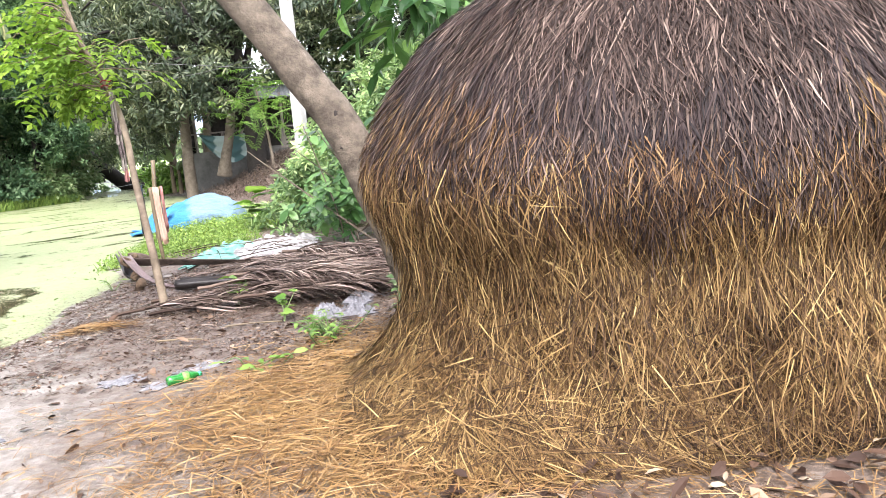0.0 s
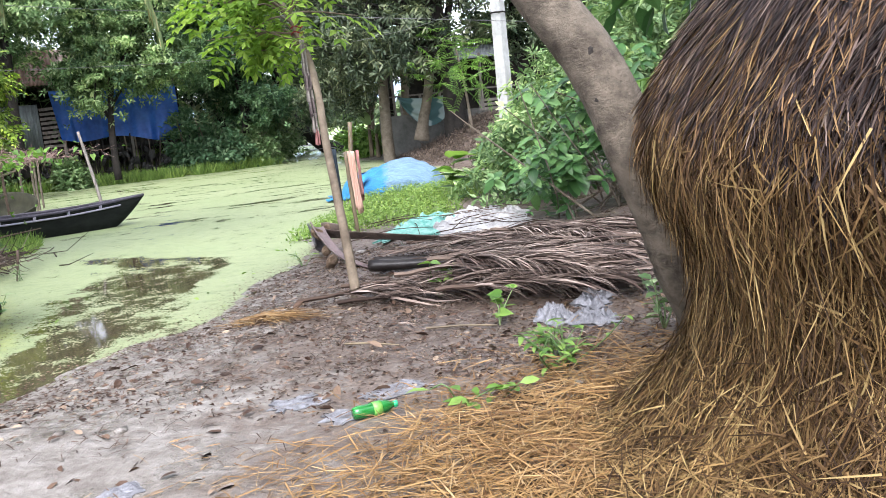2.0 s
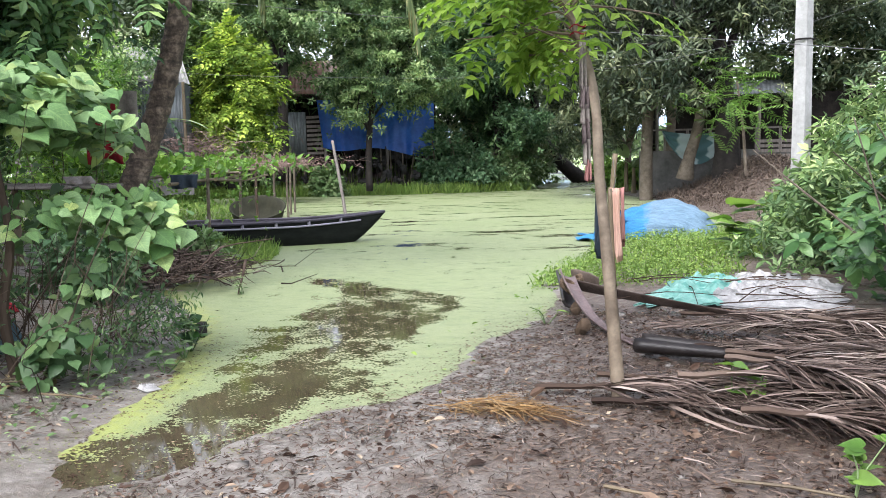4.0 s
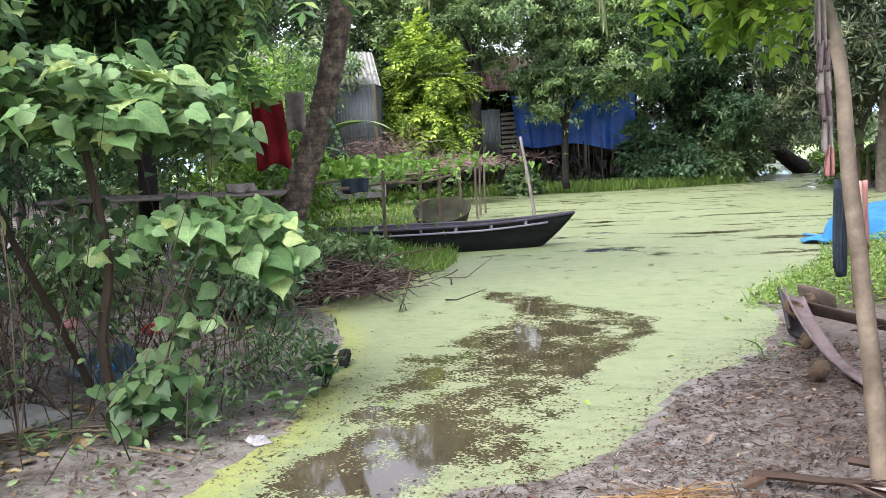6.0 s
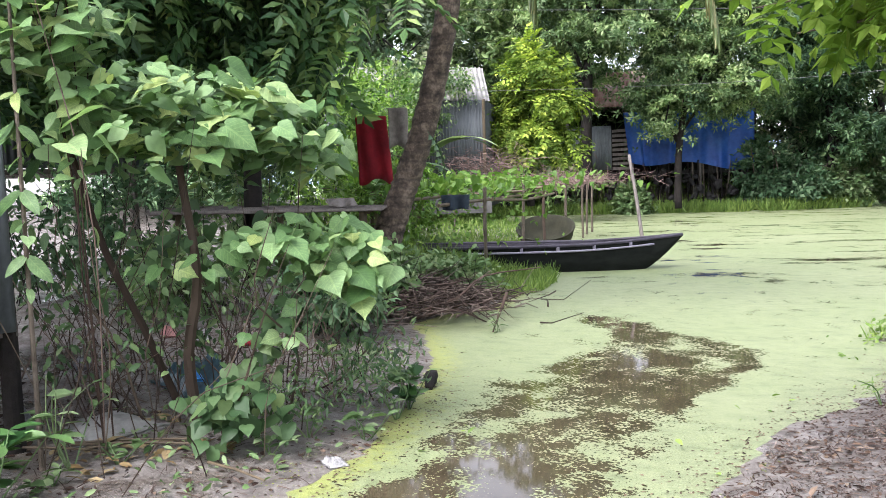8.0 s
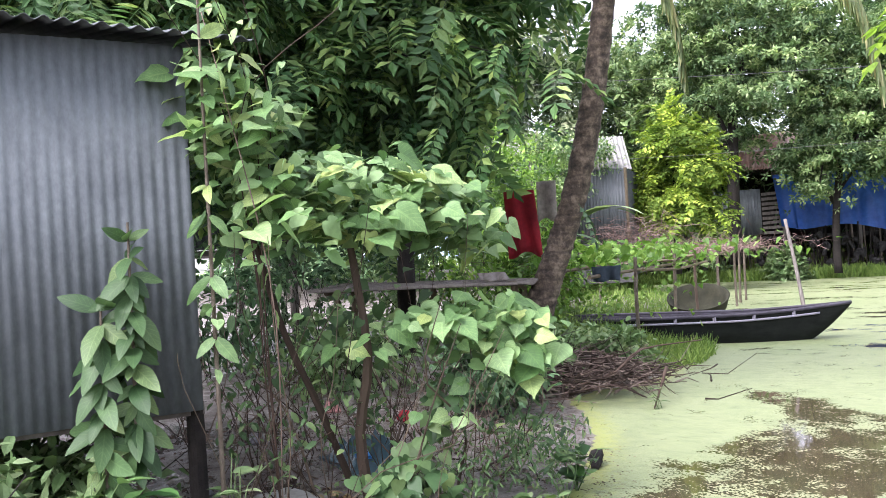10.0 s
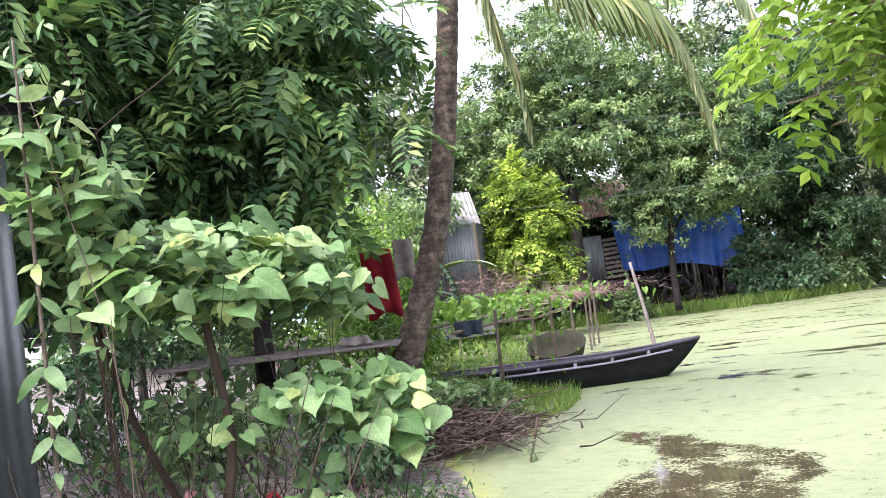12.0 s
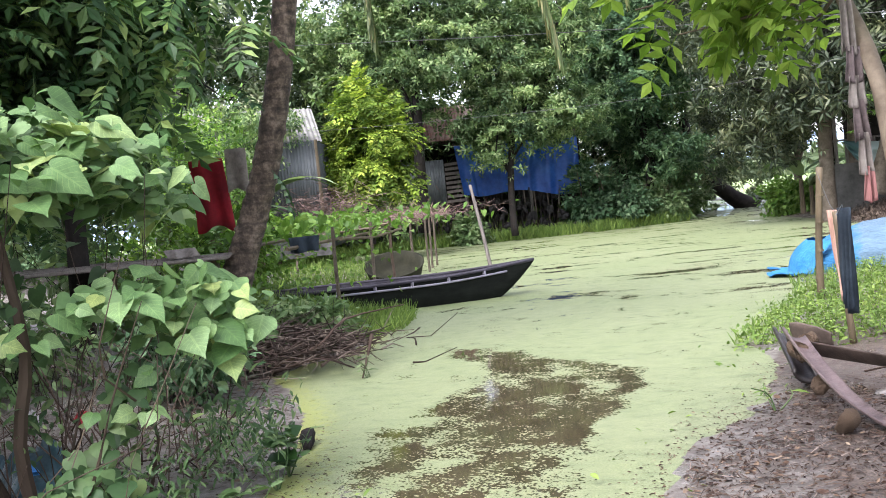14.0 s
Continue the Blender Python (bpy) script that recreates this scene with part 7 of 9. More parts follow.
for (x, y, z, s_) in ((-3.74, 10.25, 0.05, 0.095), (-4.35, 11.5, 0.19, 0.09), (-4.42, 11.9, 0.18, 0.09), (-4.1, 11.1, 0.06, 0.09)):
    bm = bmesh.new()
    bmesh.ops.create_icosphere(bm, subdivisions=3, radius=1.0)
    for v in bm.verts:
        v.co *= 1 + 0.12 * math.sin(5 * v.co.x + 3 * v.co.z) + 0.05 * q.normal()
        if v.co.z > 0.45:
            v.co.z = 0.45 - (v.co.z - 0.45) * 0.9
    ob = part("husk", bm, M_HUSK, None, m=Matrix.Translation((x, y, z)) @ Euler((0.7 * q.normal(), 0.7, q.uniform(0, 6))).to_matrix().to_4x4() @ Matrix.Diagonal((s_, s_ * 0.75, s_ * 0.75, 1)), smooth=True)
    tagged(ob, "fibrous brown coconut husk on mud", "husk", "husks by the petioles")


# ---- sheets, nets and rubbish ----
def sheet(name, corners, mat, label, cat, amp=0.05, lift=0.03, n=44, seed=0, ragged=0.06, dome=0.0):
    """A crumpled sheet over the ground between four corners, with folds and a ragged edge."""
    c = np.array(corners, float)
    u, v = np.meshgrid(np.linspace(0, 1, n), np.linspace(0, 1, n), indexing="ij")
    eu = u + ragged * wob(u * 0 + 3, v * 9, 1.5, seed + 1) * (np.abs(u - 0.5) * 2) ** 3
    ev = v + ragged * wob(u * 9, v * 0 + 2, 1.5, seed + 2) * (np.abs(v - 0.5) * 2) ** 3
    xy = (c[0] * ((1 - eu) * (1 - ev))[..., None] + c[1] * (eu * (1 - ev))[..., None] + c[2] * (eu * ev)[..., None] + c[3] * ((1 - eu) * ev)[..., None])
    x, y = xy[..., 0], xy[..., 1]
    size = np.linalg.norm(c[0] - c[2])
    edge = np.minimum(np.minimum(u, 1 - u), np.minimum(v, 1 - v))
    h = np.abs(wob(x, y, 16 / size, seed + 3)) * amp + np.abs(wob(x, y, 40 / size, seed + 4)) * amp * 0.6 + 0.25 * amp * wob(x, y, 90 / size, seed + 5)
    z = ground_height(x, y) + lift + (np.maximum(h, 0) + dome) * sstep(edge, 0, 0.25)
    P = np.stack([x, y, z], -1).reshape(-1, 3)
    ix = np.arange(n * n).reshape(n, n)
    Q = np.stack([ix[:-1, :-1], ix[1:, :-1], ix[1:, 1:], ix[:-1, 1:]], -1).reshape(-1, 4)
    rim = np.concatenate([ix[0], ix[1:, -1], ix[-1, ::-1][1:], ix[::-1, 0][1:-1]])
    R = np.stack([np.roll(rim, -1), rim, rim + n * n, np.roll(rim, -1) + n * n], -1)
    return tagged(piece(name, mesh_np(name, np.vstack([P, P - UP * 0.02]), [Q, Q[:, ::-1] + n * n, R], True), mat), label, cat)


sheet("white_sheet", [(-3.2, 11.85), (-1.8, 11.8), (-1.95, 13.5), (-3.15, 14.1)], M_WHITE, "crumpled white woven plastic sheet on the bank", "sheet", 0.15, 0.03, 70, 161, 0.2, dome=0.03)
sheet("teal_net", [(-3.75, 11.75), (-2.95, 11.7), (-2.8, 13.5), (-3.6, 13.7)], M_TEAL, "teal woven net sheet spread beside white sheet", "net", 0.11, 0.05, 60, 162, 0.25, dome=0.02)
# dead sticks blown over the sheets
q = np.random.default_rng(163)
for k in range(16):
    x, y, a = q.uniform(-3.9, -1.9), q.uniform(11.6, 13.2), q.normal(-0.25, 0.5)
    d = np.array([math.cos(a), math.sin(a), 0]) * q.uniform(0.25, 0.65)
    z = on_ground(x, y) + 0.13 + 0.05 * q.random()
    c = np.array([x, y, z])
    pts = smooth_path([c - d + UP * q.uniform(-0.09, -0.03), c + q.normal(size=3) * 0.02, c + d + UP * q.uniform(-0.08, 0.05)], 7)
    tagged(piece("stick", mesh_np("stick", *tube(pts, [0.007, 0.003], 5), True), M_TWIG), "thin dead stick lying over the sheets", "stick", "sticks on the sheets")
for k, cs in enumerate(([(-1.2, 7.45), (-0.98, 7.12), (-0.85, 7.35), (-1.05, 7.75)], [(-0.92, 7.65), (-0.66, 7.5), (-0.62, 7.85), (-0.85, 7.95)], [(-0.95, 7.2), (-0.6, 7.05), (-0.58, 7.3), (-0.85, 7.45)])):
    sheet("plastic_scrap", cs, M_PLASTIC, "crumpled pale plastic bag on leaf litter", "plastic bag", 0.075, 0.015, 34, 165 + k, 0.3, dome=0.02)
for k, cs in enumerate(([(-2.1, 5.65), (-1.95, 5.45), (-1.7, 5.6), (-1.8, 5.8)], [(-2.0, 6.0), (-1.8, 5.85), (-1.5, 6.1), (-1.7, 6.2)], [(-2.5, 5.85), (-2.35, 5.65), (-2.15, 5.85), (-2.3, 6.0)], [(-2.78, 4.62), (-2.62, 4.6), (-2.6, 4.78), (-2.74, 4.8)])):
    sheet("plastic_scrap", cs, M_PLASTIC, "flat muddy plastic scrap pressed into mud", "plastic scrap", 0.02, 0.004, 20, 175 + k, 0.25)

# bottle
bt = thing("plastic_bottle", "empty green plastic drink bottle lying on straw", "bottle", at=(-1.75, 5.62, 0.03))
m_b, nt, b = mat_base("green_bottle_plastic")
gn = tex(nt, "noise", 12.0, 2.0)
nt.links.new(ramp(nt, gn.outputs["Fac"], [(0.3, (0.006, 0.1, 0.016)), (0.7, (0.022, 0.18, 0.034))]), b.inputs["Base Color"])
b.inputs["Roughness"].default_value = 0.15
b.inputs["Transmission Weight"].default_value = 0.25
bm = bmesh.new()
prof = [(0.0, 0.0), (0.026, 0.0), (0.033, 0.012), (0.034, 0.04), (0.031, 0.07), (0.034, 0.095), (0.034, 0.15), (0.03, 0.175), (0.018, 0.2), (0.0135, 0.21), (0.0135, 0.222), (0, 0.222)]
vs = [bm.verts.new((r_, 0, z_)) for r_, z_ in prof]
bmesh.ops.spin(bm, geom=vs + [bm.edges.new((vs[i], vs[i + 1])) for i in range(len(vs) - 1)], cent=(0, 0, 0), axis=(0, 0, 1), angle=2 * math.pi, steps=20)
bmesh.ops.remove_doubles(bm, verts=bm.verts, dist=0.0003)
bmesh.ops.recalc_face_normals(bm, faces=bm.faces)
bz = on_ground(-1.75, 5.62) + 0.045
M_BT = Matrix.Translation((-1.86, 5.50, bz)) @ Matrix(((0.62, 0.0, 0.785, 0), (-0.785, 0, 0.62, 0), (0, -1, 0, 0), (0, 0, 0, 1))).to_3x3().to_4x4() @ Matrix.Diagonal((1.05, 1.05, 1.05, 1))
part("body", bm, m_b, bt, m=M_BT, smooth=True)
piece("label", mesh_np("label", *tube(np.array([(0, 0, 0.1), (0, 0, 0.145)]), [0.0352], 20), True), plain_mat("lime_label", (0.044, 0.248, 0.039), (0.165, 0.330, 0.066), 20, 0.4), bt, "lime-green label", M_BT)
piece("cap", mesh_np("cap", *tube(np.array([(0, 0, 0.212), (0, 0, 0.232)]), [0.016], 14), True), plain_mat("green_cap", (0.011, 0.275, 0.110), (0.033, 0.330, 0.154), 20, 0.4), bt, "green screw cap", M_BT)

# blue net heap
nh = thing("net_heap", "mound of fishing net under blue netting at the water's edge", "net", at=(-5.9, 19.4, -0.1))
bm = bmesh.new()
bmesh.ops.create_icosphere(bm, subdivisions=5, radius=1.0)
for v in bm.verts:
    p = v.co.copy()
    v.co = Vector((p.x * 1.05, p.y * 0.95, max(p.z, -0.05) * 0.74))
    v.co *= 1 + 0.05 * math.sin(4 * p.x + 2 * p.y) + 0.03 * math.sin(9 * p.y + 5 * p.z) + 0.05 * noise.noise(p * 5) + 0.035 * abs(noise.noise(Vector((p.x * 4, p.y * 14, p.z * 3))))
part("mound", bm, M_NET, nh, m=pose(-5.55, 19.5, -0.14, 0, 0, 10), smooth=True)
q = np.random.default_rng(181)
for k in range(2):
    nu, nv = 40, 18
    U2, V2 = np.meshgrid(np.linspace(0, 1, nu), np.linspace(0, 1, nv), indexing="ij")
    a = math.pi * (0.95 + 0.2 * k) + (V2 - 0.5) * (2.0 - 0.5 * k) * (1.0 - 0.35 * U2)
    rad_ = 0.86 + U2 * (0.42 + 0.12 * (k == 1)) * (1 + 0.25 * np.sin(V2 * 9 + 2 * k))
    z = 0.74 * np.sqrt(np.clip(1 - (rad_ / 1.14) ** 2, 0.0, 1)) + 0.03 + 0.02 * k + 0.035 * np.abs(np.sin(V2 * 16 + 2 * np.sin(3 * U2) + k)) * (0.3 + U2) - 0.14
    P = np.stack([-5.6 + rad_ * 1.08 * np.cos(a), 19.45 + rad_ * 0.95 * np.sin(a), np.maximum(z, -0.115 + 0.02 * k + 0.035 * np.abs(np.sin(V2 * 30 + 3 * U2 + k)))], -1)
    ix = np.arange(nu * nv).reshape(nu, nv)
    Q = np.stack([ix[:-1, :-1], ix[1:, :-1], ix[1:, 1:], ix[:-1, 1:]], -1).reshape(-1, 4)
    piece("blue_netting", mesh_np("blue_netting", np.vstack([P.reshape(-1, 3), P.reshape(-1, 3) - UP * 0.015]), [Q, Q[:, ::-1] + nu * nv], True), M_NET_BLUE, nh, "bright blue netting drawn over the mound")

# ---- litter, twigs and small plants on the ground ----
q = np.random.default_rng(191)


def litter(n, x0, x1, y0, y1, size, mat, name, label, keepf=None, flat=0.35, template=LEAF_OVAL, wid=None, lift=0.012, cat="leaf litter"):
    pos = land_points(n, x0, x1, y0, y1, q, keepf)
    pos[:, 2] += q.uniform(0.003, lift, len(pos))
    k = len(pos)
    a = q.uniform(0, 6.283, k)
    ax = np.stack([np.cos(a), np.sin(a), q.normal(0, flat * 0.5, k)], -1)
    no = UP + q.normal(size=(k, 3)) * flat
    L = size * q.uniform(0.5, 1.5, k)
    V, F = scatter(template, pos, ax, no, L, None if wid is None else wid * q.uniform(0.6, 1.4, k))
    return tagged(piece(name, mesh_np(name, V, F), mat), label, cat, kind="stuff")


patchy = lambda f, s, c: (lambda x, y: wob(x, y, f, s) + 0.25 * np.random.default_rng(5).normal(size=x.shape) > c)
litter(4200, -5.0, 1.5, 5.8, 12.5, 0.05, M_DRY_LEAF, "leaf_litter", "dark fallen leaves trodden into mud", patchy(1.6, 31, -0.02))
litter(1500, -5.0, 1.0, 2.5, 8.5, 0.045, M_DRY_LEAF, "leaf_litter", "scattered dark fallen leaves on wet mud", patchy(1.4, 33, 0.05))
litter(520, 0.0, 3.8, 2.4, 3.5, 0.1, M_DRY_LEAF, "fallen_leaves", "large brown fallen leaves at the foot of the haystack", None, 0.5, lift=0.05)
litter(380, -4.4, 1.0, 3.0, 9.5, 0.08, M_DRY_LEAF, "fallen_leaves", "curled dry leaves scattered on mud", None, 0.6, lift=0.02)
litter(7000, -4.4, 1.0, 5.0, 12.0, 0.1, M_TWIG, "twigs", "dead twigs and straw bits on mud", patchy(1.3, 34, -0.1), 0.2, BLADE, 0.006, 0.02, "twigs")
litter(3200, -9.8, -5.6, 4.5, 10.5, 0.045, M_DRY_LEAF, "leaf_litter", "dark leaf litter under the bush", None)
litter(2600, -9.8, -5.6, 4.5, 10.5, 0.14, M_TWIG, "twigs", "dead sticks under the bush", None, 0.25, BLADE, 0.008, 0.04, "twigs")
litter(90, -7.6, -6.5, 6.2, 7.2, 0.09, strand_mat("yellow_leaf", [(0, (0.165, 0.110, 0.044)), (1, (0.303, 0.248, 0.138))]), "fallen_leaves", "yellowed fallen leaves by a slab", None, 0.4, lift=0.03)

# trodden fibre, bark crumbs and duckweed washed onto the mud
litter(15000, -5.0, 0.6, 5.6, 11.5, 0.03, M_DRY_LEAF, "mud_crumbs", "dark crumbs of rotten leaf trodden into mud", patchy(2.2, 36, -0.12), 0.5, LEAF_FAR, None, 0.01)
litter(6000, -5.0, -2.2, 7.2, 11.8, 0.03, M_TWIG, "leaf_litter", "dark rotten leaf layer along the muddy shore", patchy(2.4, 47, -0.1), 0.5, LEAF_FAR, 0.02)
litter(9000, -5.0, -2.0, 6.0, 11.5, 0.045, M_TWIG, "mud_fibre", "brown plant fibre along the muddy shore", None, 0.4, BLADE, 0.006, 0.015, "twigs")
litter(2600, -4.6, -0.2, 6.4, 10.5, 0.1, M_FROND_DRY, "frond_shreds", "pale shreds of dry frond on mud", patchy(1.5, 37, -0.05), 0.3, BLADE, 0.006, 0.02, "shreds")
litter(5200, -5.6, -3.4, 6.0, 11.5, 0.014, strand_mat("stranded_duckweed", [(0, (0.110, 0.143, 0.033)), (1, (0.231, 0.264, 0.077))]), "stranded_duckweed", "yellow-green duckweed flecks stranded on mud", lambda x, y: pond_distance(x, y) < 0.18 + 0.3 * wob(x, y, 2.5, 38), 0.3, LEAF_OVAL, 0.02, 0.006, "duckweed")
litter(5200, -7.6, -5.4, 5.6, 10.5, 0.014, bpy.data.materials["stranded_duckweed"], "stranded_duckweed", "yellow-green duckweed flecks stranded on mud", lambda x, y: pond_distance(x, y) < 0.2 + 0.35 * wob(x, y, 2.5, 39), 0.3, LEAF_OVAL, 0.02, 0.006, "duckweed")

# bits afloat that blur the water's edge
fx, fy = q.uniform(-7.6, -3.2, 26000), q.uniform(5.6, 12.5, 26000)
sd_f = pond_distance(fx, fy) + 0.12 * wob(fx, fy, 4.0, 46)
ok = (sd_f < 0.02) & (sd_f > -0.05 - 0.35 * q.random(26000) ** 2)
fp = np.column_stack([fx[ok], fy[ok], np.full(ok.sum(), WATER + 0.004)])
a = q.uniform(0, 6.283, len(fp))
V, F = scatter(LEAF_FAR, fp, np.stack([np.cos(a), np.sin(a), 0 * a], -1), UP + q.normal(size=(len(fp), 3)) * 0.15, q.uniform(0.01, 0.035, len(fp)))
tagged(piece("floating_litter", mesh_np("floating_litter", V, F), M_DRY_LEAF), "dark leaf bits floating at the pond's edge", "leaf litter", kind="stuff")

# brown fibre and rotting leaves between the fronds and the leaning trunk
litter(7000, -1.6, 1.2, 6.2, 11.0, 0.035, M_DRY_LEAF, "leaf_litter", "rotting brown leaves between fronds and trunk", patchy(1.7, 48, -0.25), 0.5, LEAF_FAR)
litter(6000, -2.2, 1.2, 6.2, 11.0, 0.09, M_TWIG, "mud_fibre", "brown fibre and twigs between fronds and trunk", patchy(1.7, 48, -0.25), 0.3, BLADE, 0.006, 0.02, "twigs")

# mud clods
cl = bmesh.new()
bmesh.ops.create_icosphere(cl, subdivisions=1, radius=1.0)
cv = np.array([v.co[:] for v in cl.verts]) * (1 + 0.2 * q.normal(size=(len(cl.verts), 1)))
cf = np.array([[v.index for v in f.verts] for f in cl.faces])
cl.free()
pos = land_points(350, -4.9, 0.5, 5.2, 12.0, q, patchy(1.8, 35, 0.0))
sz = q.gamma(1.5, 0.008, len(pos)) + 0.006
V = (pos[:, None] + cv[None] * sz[:, None, None] * np.array([1.3, 1.1, 0.6])).reshape(-1, 3)
F = (cf[None] + (np.arange(len(pos)) * len(cv))[:, None, None]).reshape(-1, 3)
tagged(piece("mud_clods", mesh_np("mud_clods", V, [F], True), M_GROUND), "small lumps of trodden mud", "mud", kind="stuff")


def grass(name, label, n, keepf, x0, x1, y0, y1, h, mat, shore=-0.2, lean=0.4, w=0.012):
    pos = land_points(n, x0, x1, y0, y1, q, keepf, shore)
    pos[:, 2] = np.maximum(pos[:, 2], WATER)
    k = len(pos)
    ax = UP + q.normal(size=(k, 3)) * np.array([lean, lean, 0.1])
    no = q.normal(size=(k, 3)) * np.array([1, 1, 0.2])
    V, F = scatter(BLADE, pos, ax, no, h * q.uniform(0.5, 1.4, k), w * q.uniform(0.6, 1.5, k))
    return tagged(piece(name, mesh_np(name, V, F), mat), label, "grass", kind="stuff")


def weeds(name, label, n, keepf, x0, x1, y0, y1, h, size, mat, shore=-0.2):
    pos = land_points(n, x0, x1, y0, y1, q, keepf, shore)
    pos[:, 2] = np.maximum(pos[:, 2], WATER) + h * q.random(len(pos)) ** 1.3
    k = len(pos)
    a = q.uniform(0, 6.283, k)
    ax = np.stack([np.cos(a), np.sin(a), q.normal(0.1, 0.4, k)], -1)
    V, F = scatter(LEAF_OVAL, pos, ax, UP + q.normal(size=(k, 3)) * 0.45, size * q.uniform(0.5, 1.4, k))
    return tagged(piece(name, mesh_np(name, V, F), mat), label, "weeds", kind="stuff")


near_shore = lambda a, b_: (lambda x, y: pond_distance(x, y) < a + b_ * wob(x, y, 2.0, 41))
weeds("bank_weeds", "bright green low weeds on the bank", 13000, lambda x, y: (x < -3.3 + 0.5 * wob(x, y, 2, 42)) & (y > 12.9), -5.9, -2.6, 12.8, 19.0, 0.16, 0.055, M_GRASS)
grass("bank_grass", "bright green grass on the bank", 5000, lambda x, y: x < -3.2 + 0.4 * wob(x, y, 2, 42), -6.4, -2.6, 13.2, 20.5, 0.16, M_GRASS)
grass("bank_grass", "green grass behind the boat", 9000, lambda x, y: ((x + 10.57) * 0.667 - (y - 17.55) * 0.745 < -0.62) | ((y < 14.6) & (pond_distance(x, y) > -0.1)), -16.5, -11.0, 12.6, 20.0, 0.28, M_GRASS, -0.35)
weeds("bank_weeds", "green weeds beside the boat", 6000, lambda x, y: (x + 0.4 * y < -5.6) & (((x + 10.57) * 0.667 - (y - 17.55) * 0.745 < -1.0) | ((x + 10.57) * 0.667 - (y - 17.55) * 0.745 > 2.2)), -15.5, -10.2, 11.8, 17.0, 0.25, 0.12, M_LEAF_MID, -0.25)
fb = np.array(POND[33:40])
seg = q.integers(0, len(fb) - 1, 26000)
uu = q.random(26000)[:, None]
pos = fb[seg] * (1 - uu) + fb[seg + 1] * uu
tdir = unit(fb[seg + 1] - fb[seg])
pos = pos + np.stack([tdir[:, 1], -tdir[:, 0]], -1) * (q.gamma(1.6, 0.7, 26000) - 1.5)[:, None]
away_ok = pond_distance(pos[:, 0], pos[:, 1]) > -1.7
pos = pos[away_ok]
pos = np.column_stack([pos, np.maximum(ground_height(pos[:, 0], pos[:, 1]), WATER)])
k = len(pos)
V, F = scatter(BLADE, pos, UP + q.normal(size=(k, 3)) * np.array([0.5, 0.5, 0.1]), q.normal(size=(k, 3)) * np.array([1, 1, 0.2]), 0.42 * q.uniform(0.4, 1.4, k), 0.035 * q.uniform(0.6, 1.5, k))
tagged(piece("bank_grass", mesh_np("bank_grass", V, F), M_GRASS), "bright green grass along the far bank", "grass", kind="stuff")
grass("bank_grass", "lush grass on the bank before the boat", 7000, lambda x, y: (x + 10.57) * 0.667 - (y - 17.55) * 0.745 > 0.7, -14.2, -10.4, 12.9, 15.8, 0.2, M_GRASS, -0.3, 0.6, 0.014)
grass("bank_grass", "green grass beyond the trellis", 5000, lambda x, y: pond_distance(x, y) < 2.5, -24, -16, 18, 27, 0.3, M_GRASS, -0.3, w=0.015)
weeds("bank_weeds", "low weeds on the muddy bank", 1800, near_shore(1.3, 0.8), -8.5, -5.4, 5.6, 10.5, 0.1, 0.06, M_LEAF_MID, 0.15)
weeds("floating_plants", "small green plants at the pond's edge", 200, lambda x, y: pond_distance(x, y) < 0.25, -6.2, -3.9, 8.0, 19.0, 0.06, 0.06, M_GRASS, -0.6)


def herb(name, x, y, h, n, size, mat, label, template=LEAF_OVAL, spread=0.16, cat="plant", droop=0.3, width=None):
    """A small plant: a few stems with single leaves."""
    z0 = on_ground(x, y)
    t = thing(name, label, cat, at=(x, y, z0))
    stems = []
    me = mesh_np("leaf", *template, True)
    me.materials.append(mat)
    for k in range(n):
        if k % 5 == 0:
            e = np.array([x + q.normal() * spread * 0.7, y + q.normal() * spread * 0.7, z0 + h * q.uniform(0.6, 1.0)])
            st = bezier_limb((x, y, z0 - 0.02), e, 0.02, 6, q)
            stems.append(tube(st, [0.006, 0.003], 4))
        p = st[q.integers(2, 6)]
        a = q.uniform(0, 6.283)
        ax = np.array([math.cos(a), math.sin(a), 0.35 - droop * q.random()])
        mm = frame_matrix(p, ax, UP + q.normal(size=3) * 0.3, size * q.uniform(0.6, 1.25))
        if width:
            mm = mm @ Matrix.Diagonal((1, width, 1, 1))
        piece("leaf", me, None, t, m=mm)
    for v in stems:
        piece("stem", mesh_np("stem", *v), M_LEAF_MID, t)
    return t


herb("weed_plant", -0.85, 6.35, 0.26, 64, 0.12, M_LEAF_YOUNG, "bushy light green weed among straw", LEAF_LONG, 0.24, width=1.15)
herb("weed_plant", -0.95, 6.55, 0.2, 36, 0.11, M_LEAF_YOUNG, "light green weed among straw", LEAF_LONG, 0.22, width=1.15)
herb("weed_plant", -0.28, 6.95, 0.4, 22, 0.13, M_LEAF_MID, "straggling weed by the leaning trunk", LEAF_OVAL, 0.2)
herb("seedling", -1.4, 7.32, 0.3, 12, 0.09, M_LEAF_YOUNG, "small lobed seedling in leaf litter", HEART_C, 0.1)
herb("seedling", -2.05, 8.3, 0.3, 16, 0.1, M_LEAF_YOUNG, "bright green seedling among dry fronds", HEART_C, 0.12)
herb("weed_plant", -1.35, 5.75, 0.1, 12, 0.12, M_LEAF_YOUNG, "low green weed at the straw's edge", LEAF_OVAL, 0.12)
herb("weed_plant", -1.15, 5.85, 0.1, 8, 0.1, M_LEAF_YOUNG, "low green weed at the straw's edge", LEAF_OVAL, 0.1)
herb("weed_plant", -0.15, 8.1, 0.35, 18, 0.12, M_LEAF_MID, "weed beside dry fronds", LEAF_OVAL, 0.2)
herb("taro_plant", -3.72, 16.4, 0.75, 14, 0.38, M_LEAF_YOUNG, "broad-leaved taro plant on the bank", HEART_A, 0.25)
